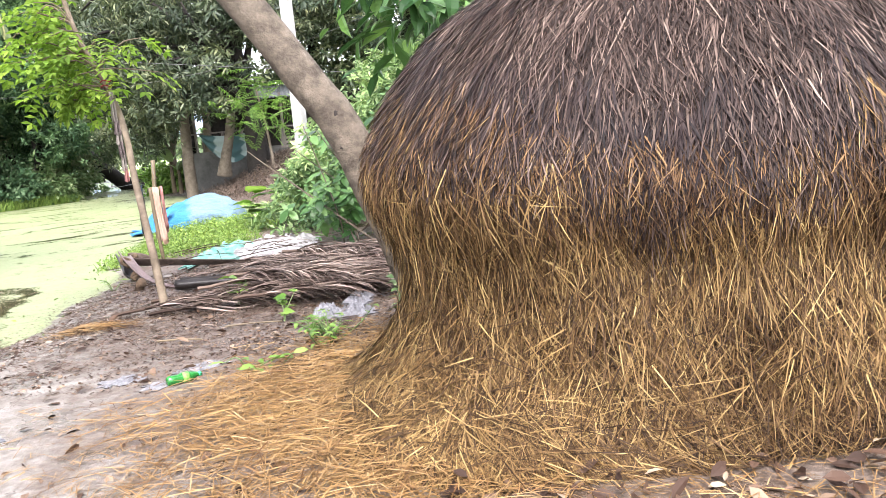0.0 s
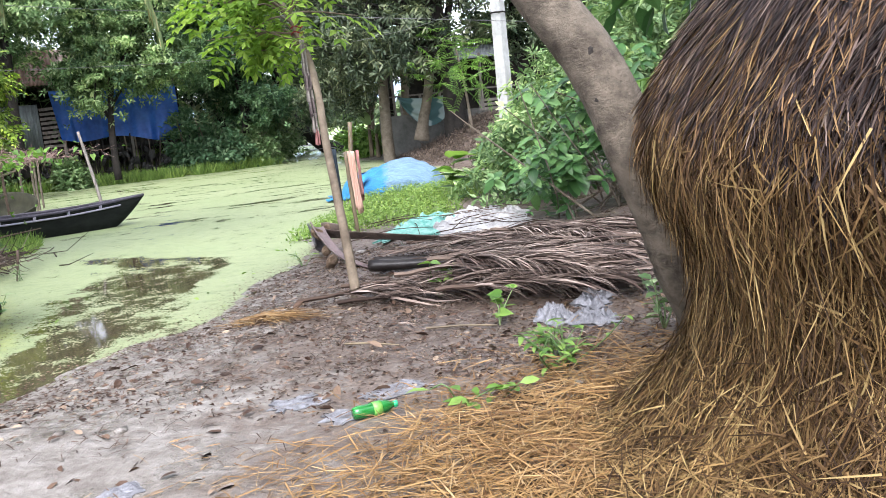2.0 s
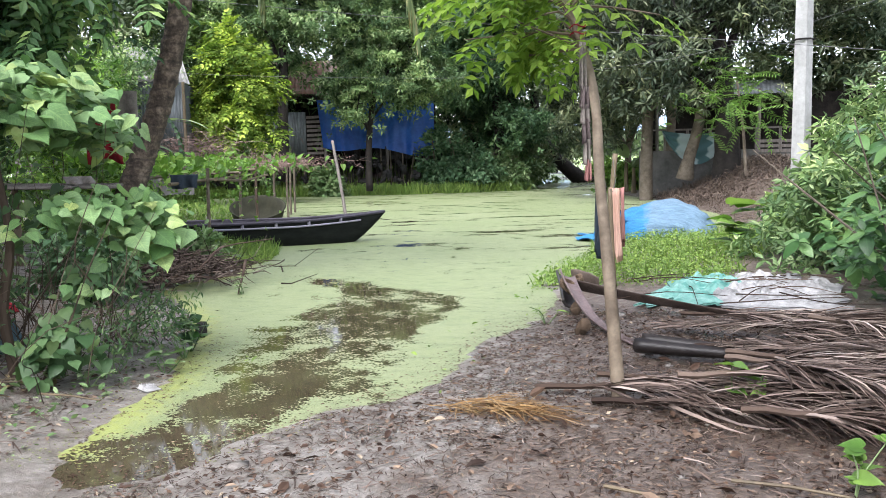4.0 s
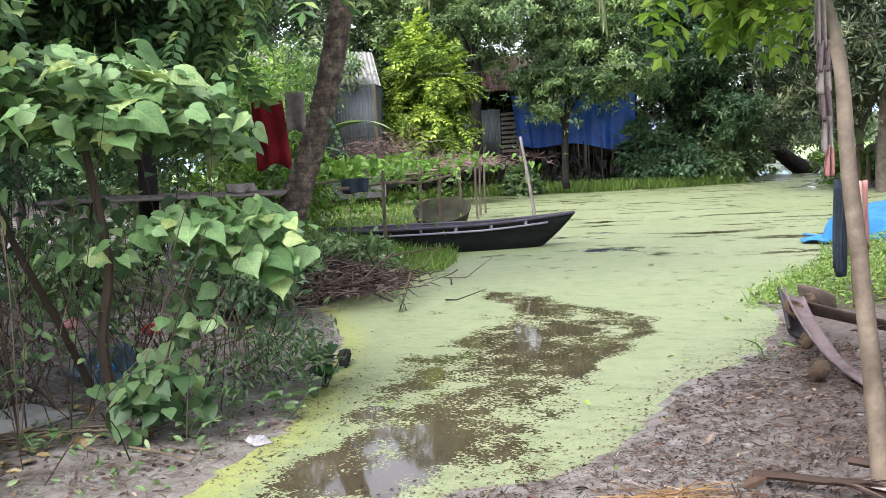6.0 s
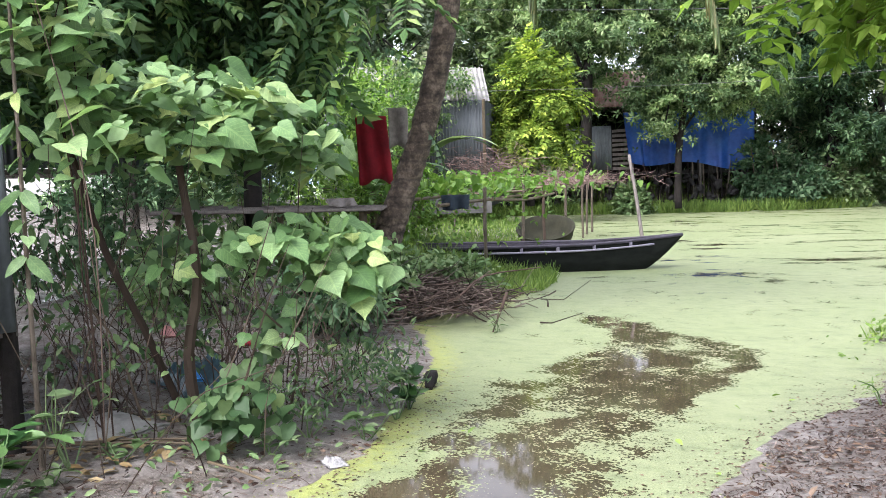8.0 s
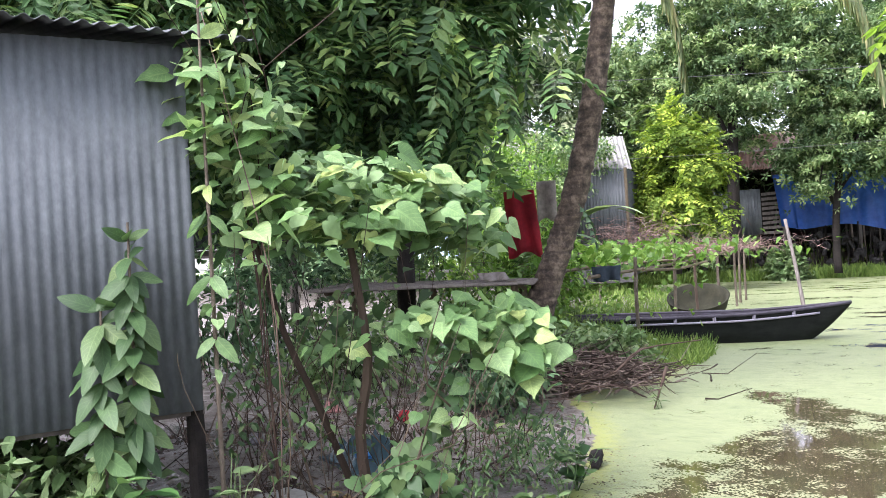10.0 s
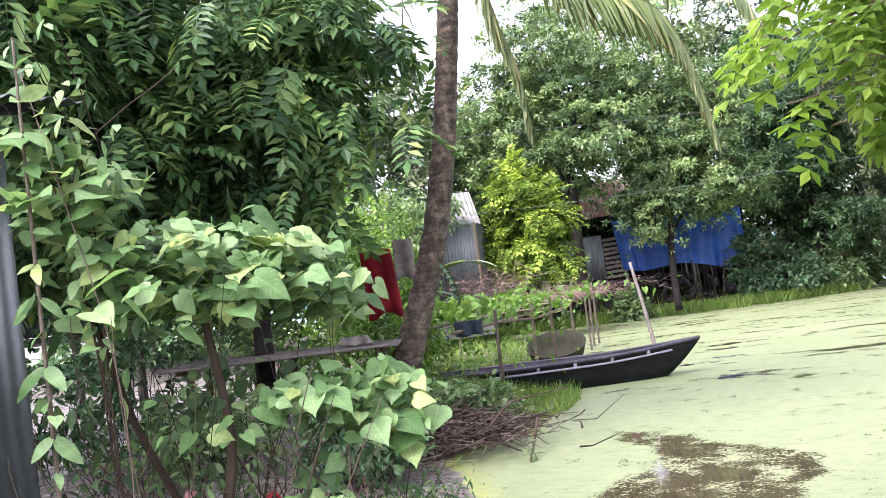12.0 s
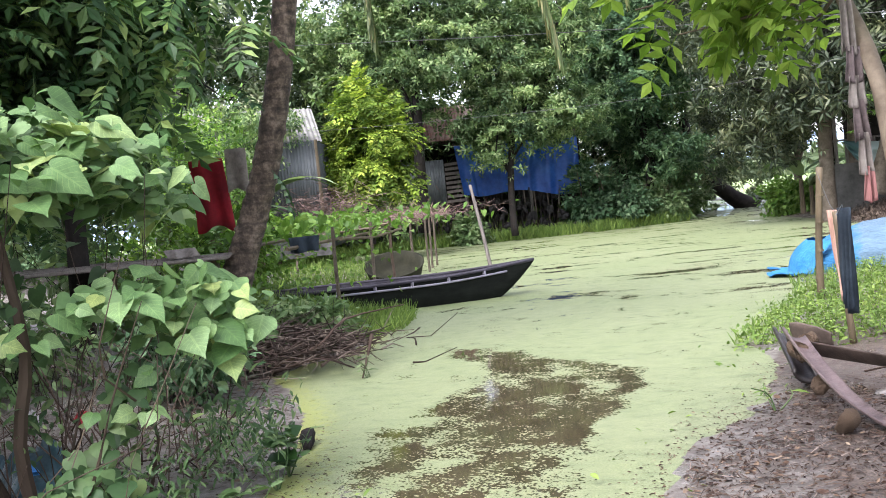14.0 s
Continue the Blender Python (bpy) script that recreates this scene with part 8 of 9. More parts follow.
herb("water_plant", -8.5, 11.2, 0.35, 14, 0.12, M_LEAF_MID, "spindly plant in the shallow water", LEAF_LONG, 0.2)
herb("water_plant", -6.75, 8.62, 0.35, 26, 0.13, M_LEAF_GLOSSY, "leafy plant at the water's edge", HEART_B, 0.16)
herb("water_plant", -4.35, 10.9, 0.2, 12, 0.1, M_GRASS, "spindly plant at the water's edge", LEAF_LONG, 0.15)
for x, y, h, n_, lab in ((-6.55, 7.65, 0.25, 20, "low leafy plant under the bush"), (-6.35, 7.95, 0.2, 18, "low leafy plant under the bush"), (-6.4, 7.3, 0.16, 14, "low leafy plant on mud"), (-6.7, 6.5, 0.12, 12, "low weed by a slab"), (-6.6, 6.1, 0.14, 14, "low weed by a slab"), (-6.6, 8.4, 0.4, 30, "thin shrub at the water's edge"), (-7.3, 8.5, 0.5, 30, "thin shrub at the water's edge")):
    herb("weed_plant", x, y, h, n_, 0.11, M_LEAF_MID, lab, LEAF_OVAL, 0.16)


# ---- by the shed ----
def ribbed_sapling(name, x, y, h, n, size, mat, label, bark, droop=1.0, face=(0.8, -0.5, 0)):
    z0 = on_ground(x, y)
    t = thing(name, label, "sapling", at=(x, y, z0))
    st = smooth_path([(x, y, z0 - 0.05), (x + 0.02, y, z0 + h * 0.5), (x - 0.03, y + 0.02, z0 + h)], 20)
    piece("stem", mesh_np("stem", *tube(st, [0.016, 0.007], 7)), bark, t)
    me = ribbed(mesh_np("leaf", LEAF_FINE[0], LEAF_FINE[1], True), LEAF_FINE)
    me.materials.append(mat)
    for k in range(n):
        u = 0.35 + 0.65 * k / n
        p = st[min(int(u * 19), 19)]
        a = k * 2.4
        ax = np.array([math.cos(a), math.sin(a), (0.5 if u > 0.93 else -0.5 * droop * q.uniform(0.2, 2.2))]) + np.array(face) * 0.3
        piece("leaf", me, None, t, m=frame_matrix(p, ax, UP * 0.6 + np.array(face) * 0.9 + q.normal(size=3) * 0.4, size * q.uniform(0.55, 1.3)))
    return t


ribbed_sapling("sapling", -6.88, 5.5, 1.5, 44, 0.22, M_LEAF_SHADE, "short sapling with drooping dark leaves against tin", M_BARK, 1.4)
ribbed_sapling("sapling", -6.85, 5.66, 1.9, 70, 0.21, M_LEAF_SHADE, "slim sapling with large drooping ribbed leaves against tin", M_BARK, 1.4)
ribbed_sapling("sapling", -6.85, 6.12, 3.3, 30, 0.17, M_LEAF_BUSH, "tall thin reddish-stemmed sapling beside tin wall", M_BARK)
herb("leafy_plant", -6.4, 5.75, 0.5, 44, 0.19, M_LEAF_GLOSSY, "glossy young plant at the foot of the shed", LEAF_FINE, 0.24)
herb("leafy_plant", -6.45, 5.35, 0.6, 50, 0.18, M_LEAF_GLOSSY, "glossy young plant at the foot of the shed", LEAF_FINE, 0.28)
herb("leafy_plant", -6.75, 6.25, 0.6, 26, 0.14, M_LEAF_MID, "insect-eaten leafy plant at the foot of the shed", LEAF_OVAL, 0.2)
# climber over the shed's corner and up the bush
cb = thing("climber", "pale climbing vine over the shed's corner", "vine", at=(-6.9, 6.4, 0))
V = [tube(smooth_path([(-6.95, 6.5, 0), (-6.9 + 0.1 * q.normal(), 6.45, 1.4), (-6.95 + 0.15 * q.normal(), 6.4 + 0.2 * q.normal(), 2.6), (-7.0 + 0.2 * q.normal(), 6.4 + 0.35 * q.normal(), 3.4)], 14), [0.005, 0.003], 4) for _ in range(5)]
for v in V:
    piece("stem", mesh_np("stem", *v), M_TWIG, cb)
leaf_parts(cb, 90, [B(-6.95, 6.45, 2.75, 0.3, 0.35, 0.45), B(-6.9, 6.4, 2.2, 0.28, 0.3, 0.35), B(-7.0, 6.35, 3.3, 0.25, 0.3, 0.3), B(-6.9, 6.45, 1.6, 0.25, 0.3, 0.4)], 0.13, [leaf_mesh("climb", LEAF_FINE, M_LEAF_BUSH), leaf_mesh("climb_dark", LEAF_FINE, M_LEAF_SHADE)], q, TO_CAM, 1.3)
sheet("stone_slab", [(-7.55, 6.4), (-7.1, 6.38), (-7.15, 6.95), (-7.6, 6.85)], M_CLAY, "pale flat stone slab in mud", "stone", 0.03, 0.02, 20, 201, 0.15, dome=0.05)
sheet("blue_bag", [(-8.3, 7.3), (-7.65, 7.3), (-7.6, 7.75), (-8.2, 7.7)], plain_mat("dark_teal_plastic", (0.011, 0.033, 0.044), (0.028, 0.072, 0.088), 6, 0.35, 0, 0.6), "dark teal plastic bag under the bush", "plastic bag", 0.2, 0.02, 26, 202, 0.1, dome=0.08)
sheet("white_lump", [(-6.16, 7.5), (-6.02, 7.48), (-6.0, 7.6), (-6.14, 7.62)], M_WHITE, "white foam scrap on mud", "scrap", 0.03, 0.01, 14, 203, 0.1, dome=0.02)
for x, y, a, ln in ((-7.2, 6.3, 0.95, 0.8), (-7.1, 6.35, 0.85, 0.75), (-7.0, 6.4, 1.1, 0.5), (-6.4, 6.9, 0.2, 0.5), (-7.3, 6.1, 0.7, 0.6), (-2.4, 6.9, -0.1, 0.4), (-1.9, 7.2, 0.1, 0.5)):
    z = on_ground(x, y)
    tagged(piece("stick", mesh_np("stick", *tube(np.array([(x, y, z + 0.03), (x + ln * math.cos(a) / 2, y + ln * math.sin(a) / 2, z + 0.035), (x + ln * math.cos(a), y + ln * math.sin(a), z + 0.02)]), [0.009, 0.006], 6)), M_BAMBOO), "dry pale stick lying on mud", "stick", "sticks on the mud")
lump = thing("wood_lump", "dark wet lump of wood in the shallows", "wood", at=(-7.2, 9.2, -0.1))
piece("chunk", mesh_np("chunk", *tube(smooth_path([(-7.32, 9.28, -0.1), (-7.2, 9.2, -0.05), (-7.08, 9.08, -0.11)], 8), [0.03, 0.065, 0.03], 8, 0.12, seed=3), True), M_BARK_DARK, lump)

# ---- bamboo platform by the palm ----
pf = thing("bamboo_platform", "weathered plank platform on forked poles", "platform", at=(-11.0, 10.4, 0.2))
for k in range(15):
    o = (k - 5) * 0.11
    a = np.array([-12.2, 9.0, 1.28 + 0.012 * q.normal()]) + np.array([-0.75, 0.66, 0]) * o
    b_ = np.array([-10.75, 11.35, 1.22 + 0.012 * q.normal()]) + np.array([-0.75, 0.66, 0]) * (o + 0.02 * q.normal())
    piece("plank", mesh_np("plank", *beam(a, b_, 0.1, 0.025)), M_WOOD_GREY, pf)
for x, y in ((-10.75, 11.0), (-11.15, 11.3), (-11.95, 9.1), (-12.3, 9.5), (-11.4, 10.2)):
    piece("leg", mesh_np("leg", *tube(smooth_path([(x + 0.15 * q.normal(), y + 0.1 * q.normal(), 0.0), (x, y, 0.6), (x, y, 1.24)], 8), [0.05, 0.04], 8, 0.05), True), M_BAMBOO, pf)
for a, b_ in (((-10.6, 11.0, 1.19), (-11.4, 11.55, 1.19)), ((-11.8, 8.9, 1.23), (-12.5, 9.6, 1.23))):
    piece("crossbar", mesh_np("crossbar", *tube(np.array([a, b_]), [0.035], 8)), M_BAMBOO, pf)
hanging("grey_cloth", (-11.2, 10.75, 1.36), (-11.0, 11.05, 1.36), 0.1, M_BEIGE, "crumpled grey cloth on the platform", 2, 0.08, 0.0, 5, lean=(0.25, -0.1, 0))
hanging("dark_cloth", (-11.6, 13.0, 1.32), (-11.35, 13.35, 1.32), 0.22, M_NAVY, "dark cloth hung over the trellis pole", 2, 0.04, 0.1, 6)

# ---- gourd trellis ----
tr = thing("trellis", "rickety bamboo trellis with gourd vine beside the pond", "trellis", at=(-15, 17.5, 0.2))
for a, b_ in (((-11.3, 12.7, 1.18), (-18.2, 24.2, 1.35)), ((-12.6, 13.2, 1.25), (-19.2, 23.2, 1.4)), ((-14.2, 14.2, 1.3), (-20.0, 22.4, 1.45)), ((-13.4, 16.6, 1.28), (-16.6, 14.8, 1.3)), ((-14.9, 18.9, 1.3), (-18.2, 17.0, 1.35)), ((-16.6, 21.6, 1.33), (-19.6, 19.8, 1.4)), ((-17.8, 23.5, 1.36), (-20.4, 22.0, 1.4)), ((-12.0, 14.4, 1.2), (-13.6, 17.6, 1.2))):
    m_ = (np.array(a) + np.array(b_)) / 2 - UP * 0.06
    piece("rail", mesh_np("rail", *tube(smooth_path([a, m_, b_], 10), [0.03, 0.022], 6, 0.06)), M_BAMBOO, tr)
for x, y in ((-13.2, 16.3), (-14.3, 18.0), (-15.4, 19.9), (-16.9, 22.2), (-18.1, 24.0), (-16.4, 15.2), (-18.0, 17.4), (-19.5, 20.0), (-12.3, 14.5), (-17.6, 23.2)):
    z0 = max(on_ground(x, y), -0.3)
    piece("post", mesh_np("post", *tube(smooth_path([(x + 0.05 * q.normal(), y, z0 - 0.1), (x, y, 0.7), (x + 0.03, y, 1.4)], 7), [0.035, 0.028], 6, 0.08)), M_BARK if (x, y) != (-14.3, 18.0) else M_TWIG, tr)
pos = np.array([(-15.0, 16.2, 1.42)]) + q.normal(size=(800, 3)) * np.array([1.2, 1.6, 0.14])
pos2 = np.array([(-17.6, 19.2, 1.5)]) + q.normal(size=(180, 3)) * np.array([0.8, 1.2, 0.08])
pos3 = np.array([(-13.0, 14.4, 0.9)]) + q.normal(size=(420, 3)) * np.array([0.7, 0.8, 0.3])
pos = np.vstack([pos, pos2, pos3])
V, F = scatter(HEART_C, pos, q.normal(size=pos.shape) - UP * 0.3, UP + q.normal(size=pos.shape) * 0.4, np.where(pos[:, 2] > 1.2, q.uniform(0.09, 0.18, len(pos)), q.uniform(0.05, 0.1, len(pos))))
tagged(piece("vine", mesh_np("vine", V, F), M_LEAF_YOUNG, tr, "yellow-green gourd vine"), kind="stuff")
for c, s_, n_ in (((-16.6, 18.6, 1.75), (0.5, 0.6, 0.22), 900), ((-16.9, 21.4, 1.42), (0.7, 1.1, 0.07), 900), ((-18.2, 22.5, 1.45), (0.5, 0.8, 0.06), 500)):
    p = np.array([c]) + q.normal(size=(n_, 3)) * np.array(s_)
    V, F = scatter(BLADE, p, q.normal(size=p.shape) * np.array([1, 1, 0.5]), q.normal(size=p.shape), q.uniform(0.2, 0.5, n_), q.uniform(0.006, 0.014, n_))
    tagged(piece("dead_vine", mesh_np("dead_vine", V, F), strand_mat("dead_vine_pinkish", [(0, (0.077, 0.047, 0.041)), (1, (0.253, 0.182, 0.160))]), tr, "dry pinkish-brown vine tangle"), kind="stuff")

# heap of cut branches at the water's edge
V = []
for k in range(900):
    c = np.array([-10.1, 11.35]) + q.normal(size=2) * np.array([0.5, 0.5])
    a = q.uniform(0, 6.283)
    ln = q.uniform(0.15, 0.75)
    z = 0.03 + 0.34 * math.exp(-((c[0] + 10.1) ** 2 + (c[1] - 11.4) ** 2) / 0.5) * q.random()
    e = c + ln * np.array([math.cos(a), math.sin(a)])
    mid = (c + e) / 2 + q.normal(size=2) * 0.06
    V.append(tube(np.array([(c[0], c[1], z + 0.02), (mid[0], mid[1], z + 0.1 * q.random()), (e[0], e[1], max(z + 0.25 * q.normal() * ln, -0.05))]), [0.009 * q.uniform(0.5, 1.6), 0.003], 4))
tagged(piece("branch_heap", mesh_np("branch_heap", *join(V)), strand_mat("heaped_dead_branch", [(0.0, (0.02, 0.014, 0.011)), (0.6, (0.06, 0.045, 0.037)), (1.0, (0.15, 0.125, 0.105))], 0.8, 3.0)), "heap of dead brown branches at the water's edge", "branches", kind="stuff")
for pts in ([(-9.6, 10.9, 0.02), (-9.3, 11.3, 0.18), (-9.5, 11.9, 0.36), (-9.2, 12.6, 0.42)], [(-9.4, 10.7, 0.0), (-9.0, 11.0, 0.1), (-8.6, 11.1, 0.0)], [(-9.0, 11.8, 0.2), (-8.7, 11.4, 0.05), (-8.5, 11.1, -0.1)]):
    tagged(piece("branch", mesh_np("branch", *tube(smooth_path(pts, 10), [0.022, 0.014, 0.007], 7, 0.08), True), M_TWIG), "crooked bare branch at the water's edge", "branch", "crooked branches")

# undergrowth behind the left bush and under the dark tree
for x, y, h, w, mm, lab in ((-7.7, 5.3, 0.75, 0.5, M_LEAF_MID, "leafy undergrowth below the raised shed"), (-7.9, 4.4, 0.75, 0.6, M_LEAF_DARK, "leafy undergrowth below the raised shed"), (-7.1, 4.7, 0.7, 0.4, M_LEAF_MID, "leafy undergrowth below the raised shed"), (-10.6, 8.6, 1.1, 0.8, M_LEAF_MID, "dark undergrowth by the platform"), (-12.6, 7.4, 1.9, 1.1, M_LEAF_DARK, "dark shrub before the old shed"), (-9.3, 9.6, 0.9, 0.6, M_LEAF_DARK, "dark undergrowth by the platform"), (-10.3, 10.9, 0.75, 0.45, M_LEAF_MID, "weeds under the platform"), (-10.6, 12.3, 0.55, 0.5, M_LEAF_MID, "weeds at the foot of the palm"), (-13.5, 9.0, 2.2, 1.0, M_LEAF_DARK, "dark shrub behind the platform"), (-14.5, 11.5, 2.4, 1.2, M_LEAF_MID, "shrub behind the drying cloth")):
    t = thing("undergrowth", lab, "shrub", at=(x, y, 0))
    V = [tube(bezier_limb((x + q.normal() * 0.2, y + q.normal() * 0.2, -0.05), (x + q.normal() * w * 0.7, y + q.normal() * w * 0.7, h * q.uniform(0.6, 1)), 0.05, 5, q), [0.008, 0.003], 4) for _ in range(16)]
    for v in V:
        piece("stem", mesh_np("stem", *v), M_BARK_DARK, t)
    _, pos, out = crown([B(x, y, h * 0.55, w, w, h * 0.5)], 110, 12, (0.12, 0.12, 0.1), q, 0.35)
    pos[:, 2] = np.maximum(pos[:, 2], 0.03)
    V, F = scatter(LEAF_OVAL, pos, out + q.normal(size=pos.shape) * 0.7 - UP * 0.4, UP * 0.8 + q.normal(size=pos.shape) * 0.5, q.uniform(0.08, 0.17, len(pos)))
    tagged(piece("leaves", mesh_np("leaves", V, F), mm, t), kind="stuff")

# bare twigs standing and lying under the bush
V = []
for k in range(150):
    x, y = q.uniform(-9.8, -7.0), q.uniform(6.2, 8.9)
    if pond_distance(np.array([x]), np.array([y]))[0] < 0.4:
        continue
    h = q.uniform(0.15, 1.2)
    e = np.array([x + q.normal() * 0.7 * h, y + q.normal() * 0.5 * h, h])
    V.append(tube(bezier_limb((x, y, -0.02), e, 0.0, 6, q), [q.uniform(0.004, 0.009), 0.002], 4))
tagged(piece("twig_tangle", mesh_np("twig_tangle", *join(V)), M_TWIG), "tangle of bare brown twigs under the bush", "twigs", kind="stuff")
sheet("blue_scrap", [(-7.75, 7.35), (-7.66, 7.35), (-7.66, 7.45), (-7.75, 7.45)], plain_mat("bright_blue_plastic", (0.011, 0.110, 0.330), (0.033, 0.193, 0.440), 9, 0.3, 0, 0.5), "bright blue plastic scrap under the bush", "plastic scrap", 0.04, 0.16, 14, 204, 0.1, dome=0.04)

# banana leaves behind the palm and at the channel's mouth
def banana(name, x, y, z0, h, leaves, label, lean=0.0):
    t = thing(name, label, "banana plant", at=(x, y, z0))
    piece("stem", mesh_np("stem", *tube(np.array([(x, y, z0), (x, y, z0 + h * 0.5)]), [0.1, 0.06], 8)), M_BAMBOO, t)
    for k in range(leaves):
        a = k * 2.1 + 0.5 + lean
        s = np.linspace(0, 1, 9)
        ln = h * q.uniform(0.55, 0.8)
        path = np.stack([x + math.cos(a) * ln * s * 0.9, y + math.sin(a) * ln * s * 0.9, z0 + h * 0.5 + ln * (0.9 * s - 0.75 * s * s)], -1)
        side = np.array([-math.sin(a), math.cos(a), 0])
        w = 0.2 * h * 0.5 * np.sin(np.clip(s * 0.95 + 0.08, 0, 1) * math.pi) ** 0.6
        V = np.vstack([path, path + side * w[:, None] + UP * 0.05 * w[:, None], path - side * w[:, None] + UP * 0.05 * w[:, None]])
        i = np.arange(8)
        piece("leaf", mesh_np("leaf", V, [np.vstack([np.stack([i, i + 1, i + 10, i + 9], -1), np.stack([i + 18, i + 19, i + 1, i], -1)])], True), M_LEAF_MID, t)


for k, (x, y, mt, lab) in enumerate(((-9.6, 8.2, M_WHITE, "white plastic scrap under the bush"), (-9.9, 8.0, M_PINK, "faded pink plastic scrap under the bush"), (-9.3, 8.5, M_RED, "red plastic scrap under the bush"), (-8.9, 6.9, M_PLASTIC, "grey plastic scrap under the bush"), (-8.0, 6.2, M_PLASTIC, "grey plastic scrap by the shed"))):
    sheet("plastic_scrap", [(x, y), (x + 0.16, y - 0.03), (x + 0.18, y + 0.12), (x + 0.02, y + 0.14)], mt, lab, "plastic scrap", 0.06, 0.015, 14, 211 + k, 0.15, dome=0.04)
banana("banana_plant", -13.9, 13.4, 0.3, 2.2, 5, "banana plant behind the palm")
banana("banana_plant", -17.5, 17.2, 0.3, 3.2, 5, "banana plant behind the palm")
banana("banana_plant", -11.3, 35.6, 0.0, 2.6, 7, "banana plant by the channel")
banana("banana_plant", -10.7, 34.6, 0.0, 1.9, 6, "banana plant by the channel", 1.0)
# young palm in the right bush
yp = thing("young_palm", "young palm with arching fronds in the bushes", "palm tree", at=(0.6, 12.9, 0.4))
for az in (2.9, 3.5, 2.2, 4.3, 1.2, 0.2):
    rib, lv = frond(np.array([0.9, 12.6, 1.0]), az, 1.0, 1.9, 0.75, q, leaf_len=0.5, n=34, wid=0.03)
    fr = piece("frond", mesh_np("frond", *rib), M_LEAF_YOUNG, yp)
    piece("leaflets", mesh_np("leaflets", *lv), M_LEAF_YOUNG, fr)

# ---- yard behind the pond's right end ----
pos = np.array([(-7.3, 31.0, 0.1)]) + q.normal(size=(15000, 3)) * np.array([2.0, 1.7, 0.0])
pos[:, 2] = ground_height(pos[:, 0], pos[:, 1]) + 0.06 + 0.12 * q.random(len(pos))
ok = pond_distance(pos[:, 0], pos[:, 1]) > 0
pos = pos[ok]
V, F = scatter(LEAF_LONG, pos, q.normal(size=pos.shape), UP + q.normal(size=pos.shape) * 0.6, q.uniform(0.1, 0.26, len(pos)), q.uniform(0.04, 0.14, len(pos)))
tagged(piece("dry_leaf_heap", mesh_np("dry_leaf_heap", V, F), strand_mat("heaped_dry_leaf", [(0, (0.028, 0.021, 0.017)), (0.6, (0.083, 0.063, 0.050)), (1, (0.165, 0.132, 0.105))])), "brown heap of dry leaves on the far bank", "leaf heap", kind="stuff")
yw = thing("yard_wall", "low grey cement wall behind the leaf heap", "wall", at=(-7, 34, 0.8))
piece("wall", mesh_np("wall", *beam((-10.2, 33.6, 0.75), (-3.0, 34.9, 0.75), 0.15, 1.6)), M_CEMENT, yw)
for k in range(9):
    piece("post", mesh_np("post", *beam((-10.1 + 0.75 * k, 33.75 + 0.135 * k, 1.5), (-10.1 + 0.75 * k, 33.75 + 0.135 * k, 2.3), 0.09, 0.09)), M_WOOD_GREY, yw)
piece("rail", mesh_np("rail", *beam((-10.2, 33.75, 2.28), (-3.0, 35.05, 2.28), 0.07, 0.06)), M_WOOD_GREY, yw)
for k in range(7):
    piece("slat", mesh_np("slat", *beam((-6.2, 33.3, 0.85 + 0.16 * k), (-4.6, 33.6, 0.85 + 0.16 * k), 0.03, 0.1)), M_WOOD_GREY, yw)
ys = thing("yard_shelter", "dark open shelter behind the yard wall", "shed", at=(-6.5, 37, 0.8))
# the shelter's dark inside is put into this wall's near-black colour
piece("back_wall", mesh_np("back_wall", *beam((-10.5, 38.4, 2.2), (-2.0, 39.9, 2.2), 0.1, 3.0)), M_BARK_DARK, ys)
piece("roof", mesh_np("roof", *roof_sheet((-5.6, 35.6, 3.5), (-10.4, 34.8, 3.5), (-0.6, 3.4, 0.7), 0.15, 0.02), True), M_TIN_OLD, ys)
for x, y in ((-10.0, 35.2), (-6.5, 35.8), (-3.0, 36.4)):
    piece("post", mesh_np("post", *tube(np.array([(x, y, 0.6), (x, y, 3.7)]), [0.06], 8)), M_WOOD_GREY, ys)
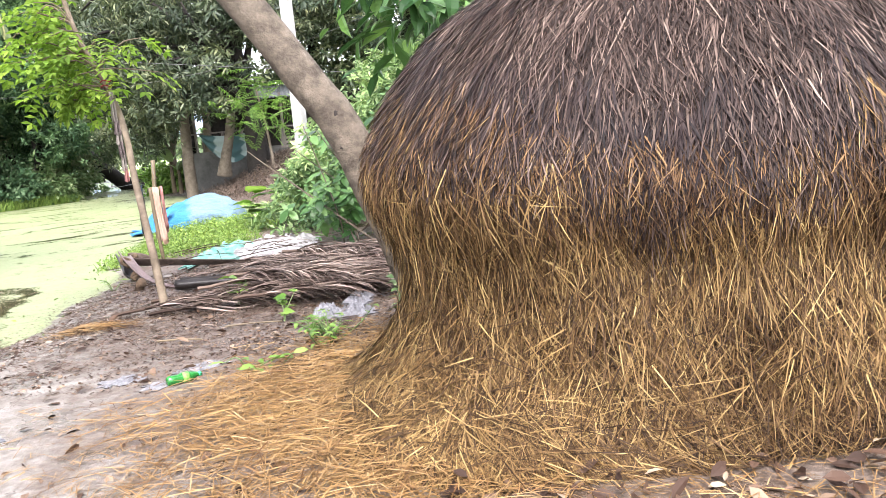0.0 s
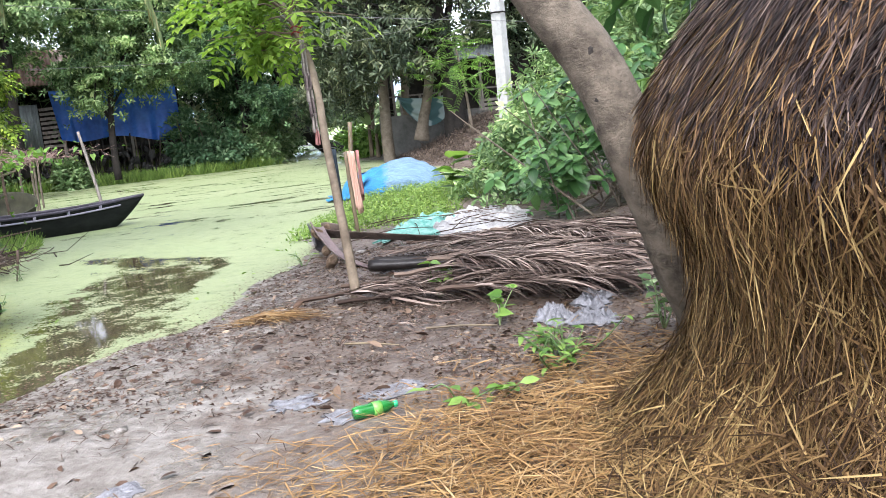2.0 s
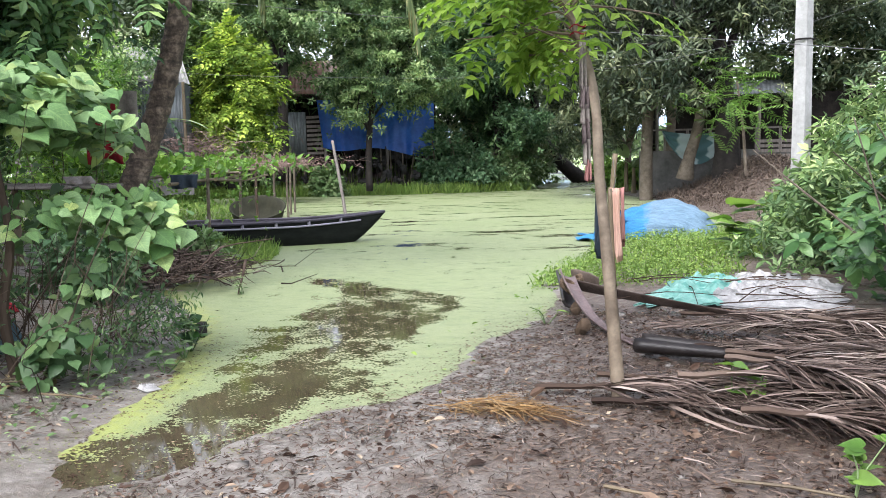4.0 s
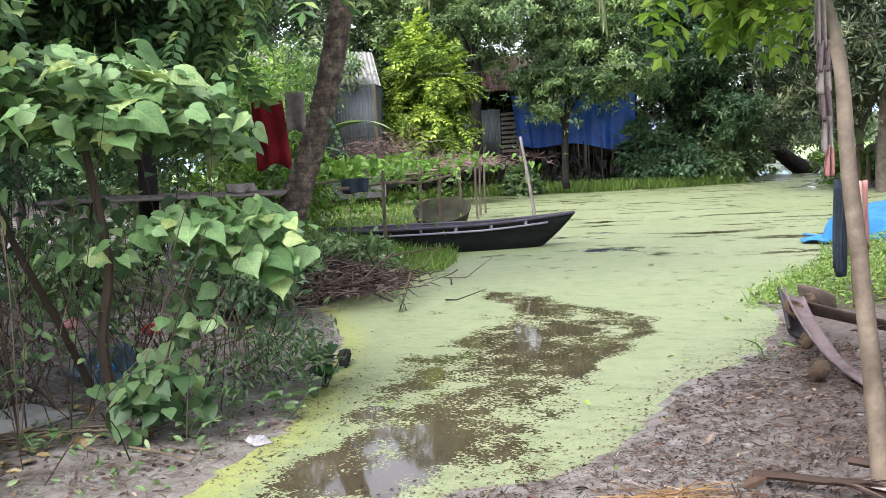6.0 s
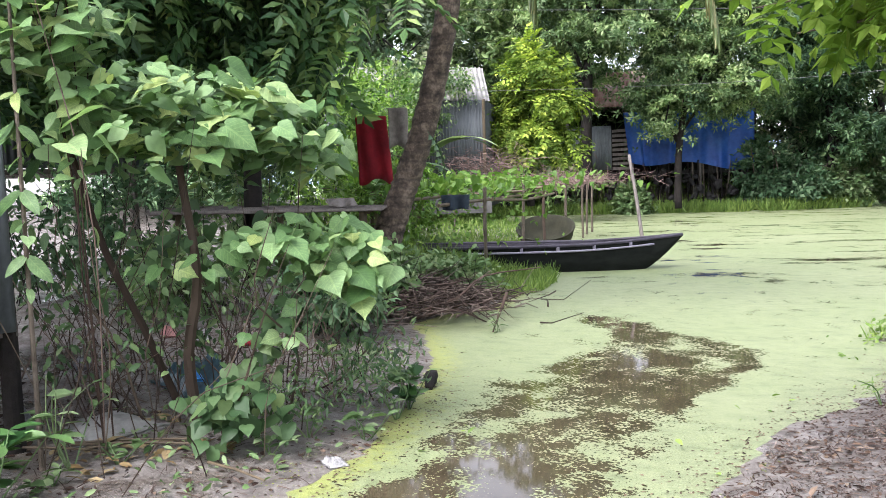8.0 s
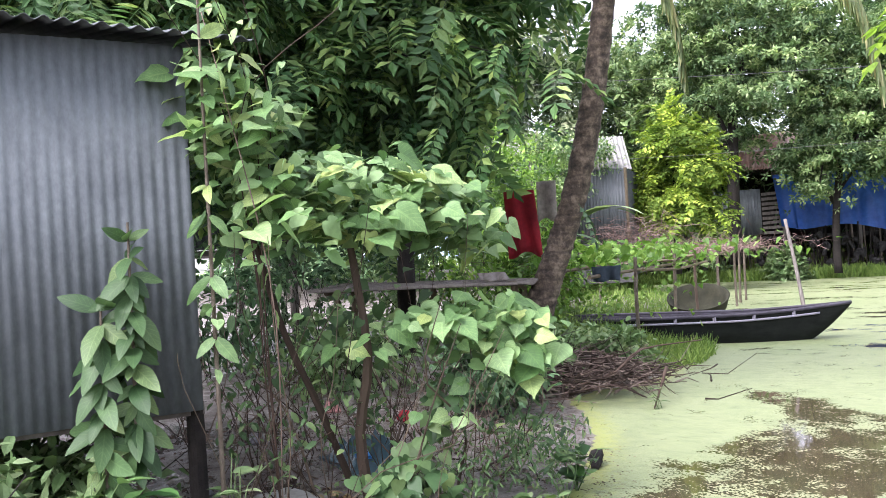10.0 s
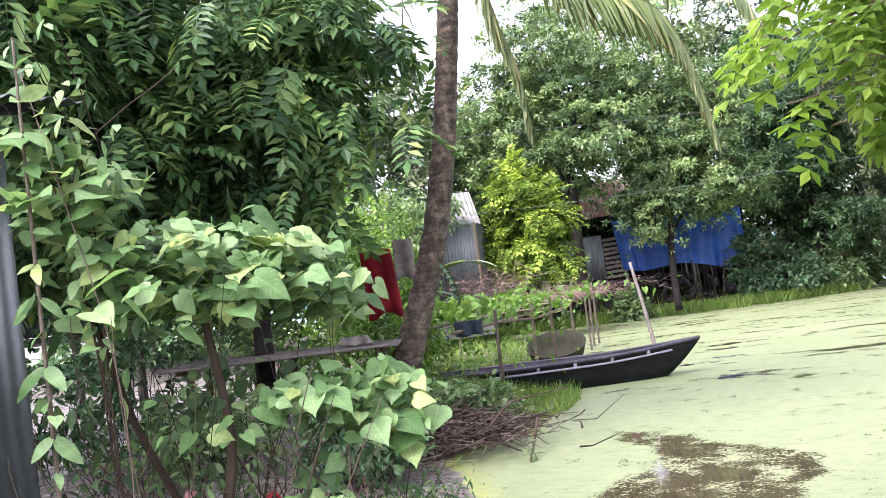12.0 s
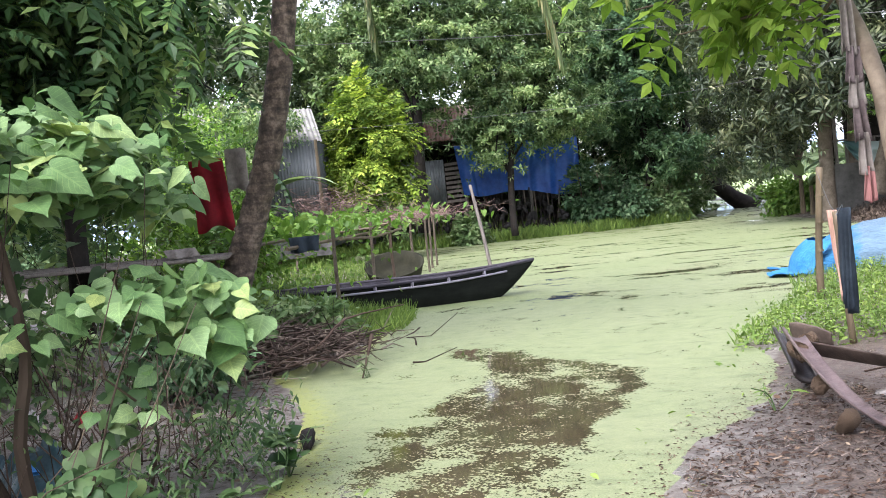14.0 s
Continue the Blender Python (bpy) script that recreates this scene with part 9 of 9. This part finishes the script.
# striped net slung like a hammock
nu, nv = 40, 16
U2, V2 = np.meshgrid(np.linspace(0, 1, nu), np.linspace(0, 1, nv), indexing="ij")
P = np.stack([-9.15 + 2.25 * U2, 32.75 + 0.45 * U2 + 0.05 * np.sin(V2 * 14 + 5 * U2), 2.25 - (0.15 + 0.95 * V2) * np.sin(U2 * math.pi) ** 0.8 - 0.08 * V2], -1)
ix = np.arange(nu * nv).reshape(nu, nv)
Q = np.stack([ix[:-1, :-1], ix[1:, :-1], ix[1:, 1:], ix[:-1, 1:]], -1).reshape(-1, 4)
m, nt, b = mat_base("striped_green_net")
wv = tex(nt, "wave", 1.6, 1.0, coord="Object", stretch=(0.2, 0.2, 2.2))
nt.links.new(ramp(nt, wv.outputs["Fac"], [(0.35, (0.03, 0.075, 0.075)), (0.6, (0.19, 0.24, 0.23))]), b.inputs["Base Color"])
b.inputs["Roughness"].default_value = 0.85
tagged(piece("slung_net", mesh_np("slung_net", np.vstack([P.reshape(-1, 3), P.reshape(-1, 3) + np.array([0, 0.01, 0])]), [Q, Q[:, ::-1] + nu * nv], True), m), "striped green net slung between trunks", "net")
for name, pts, rr_, lab, mt in (("leaning_palm_stub", [(-8.2, 32.0, 0.6), (-8.05, 32.0, 1.3), (-7.75, 32.0, 2.4), (-7.5, 32.1, 4.2)], [0.3, 0.2, 0.17, 0.15], "short leaning palm trunk on the far bank", M_BARK),
                                ("grey_tree", [(-9.6, 32.4, -0.2), (-9.58, 32.4, 1.5), (-9.5, 32.4, 4.5)], [0.24, 0.21, 0.16], "straight grey trunk at the water's edge", M_BARK),
                                ("grey_tree", [(-9.3, 34.0, 0.6), (-9.2, 34.0, 2.0), (-9.0, 34.0, 5.0)], [0.2, 0.17, 0.13], "pale grey trunk by the yard wall", M_BARK),
                                ("arching_trunk", [(-17.7, 49.6, -0.3), (-18.5, 49.3, 0.25), (-19.3, 48.95, 1.05), (-19.95, 48.7, 1.85), (-20.5, 48.5, 3.0), (-20.7, 48.4, 5.0)], [0.55, 0.42, 0.36, 0.3, 0.24], "thick black trunk arching out of the water", M_BARK_DARK)):
    t = thing(name, lab, "tree trunk", at=pts[0])
    piece("trunk", mesh_np("trunk", *tube(smooth_path(pts, 20), rr_, 12, 0.03), True), mt, t)
tagged(piece("earth_strip", mesh_np("earth_strip", *tube(smooth_path([(-27, 64.5, -0.05), (-17, 66, 0.02), (-5, 66, -0.05)], 16), [0.9], 8, 0.05, flat=0.25), True), M_CONCRETE), "pale strip of road beyond the channel", "road", kind="structure")
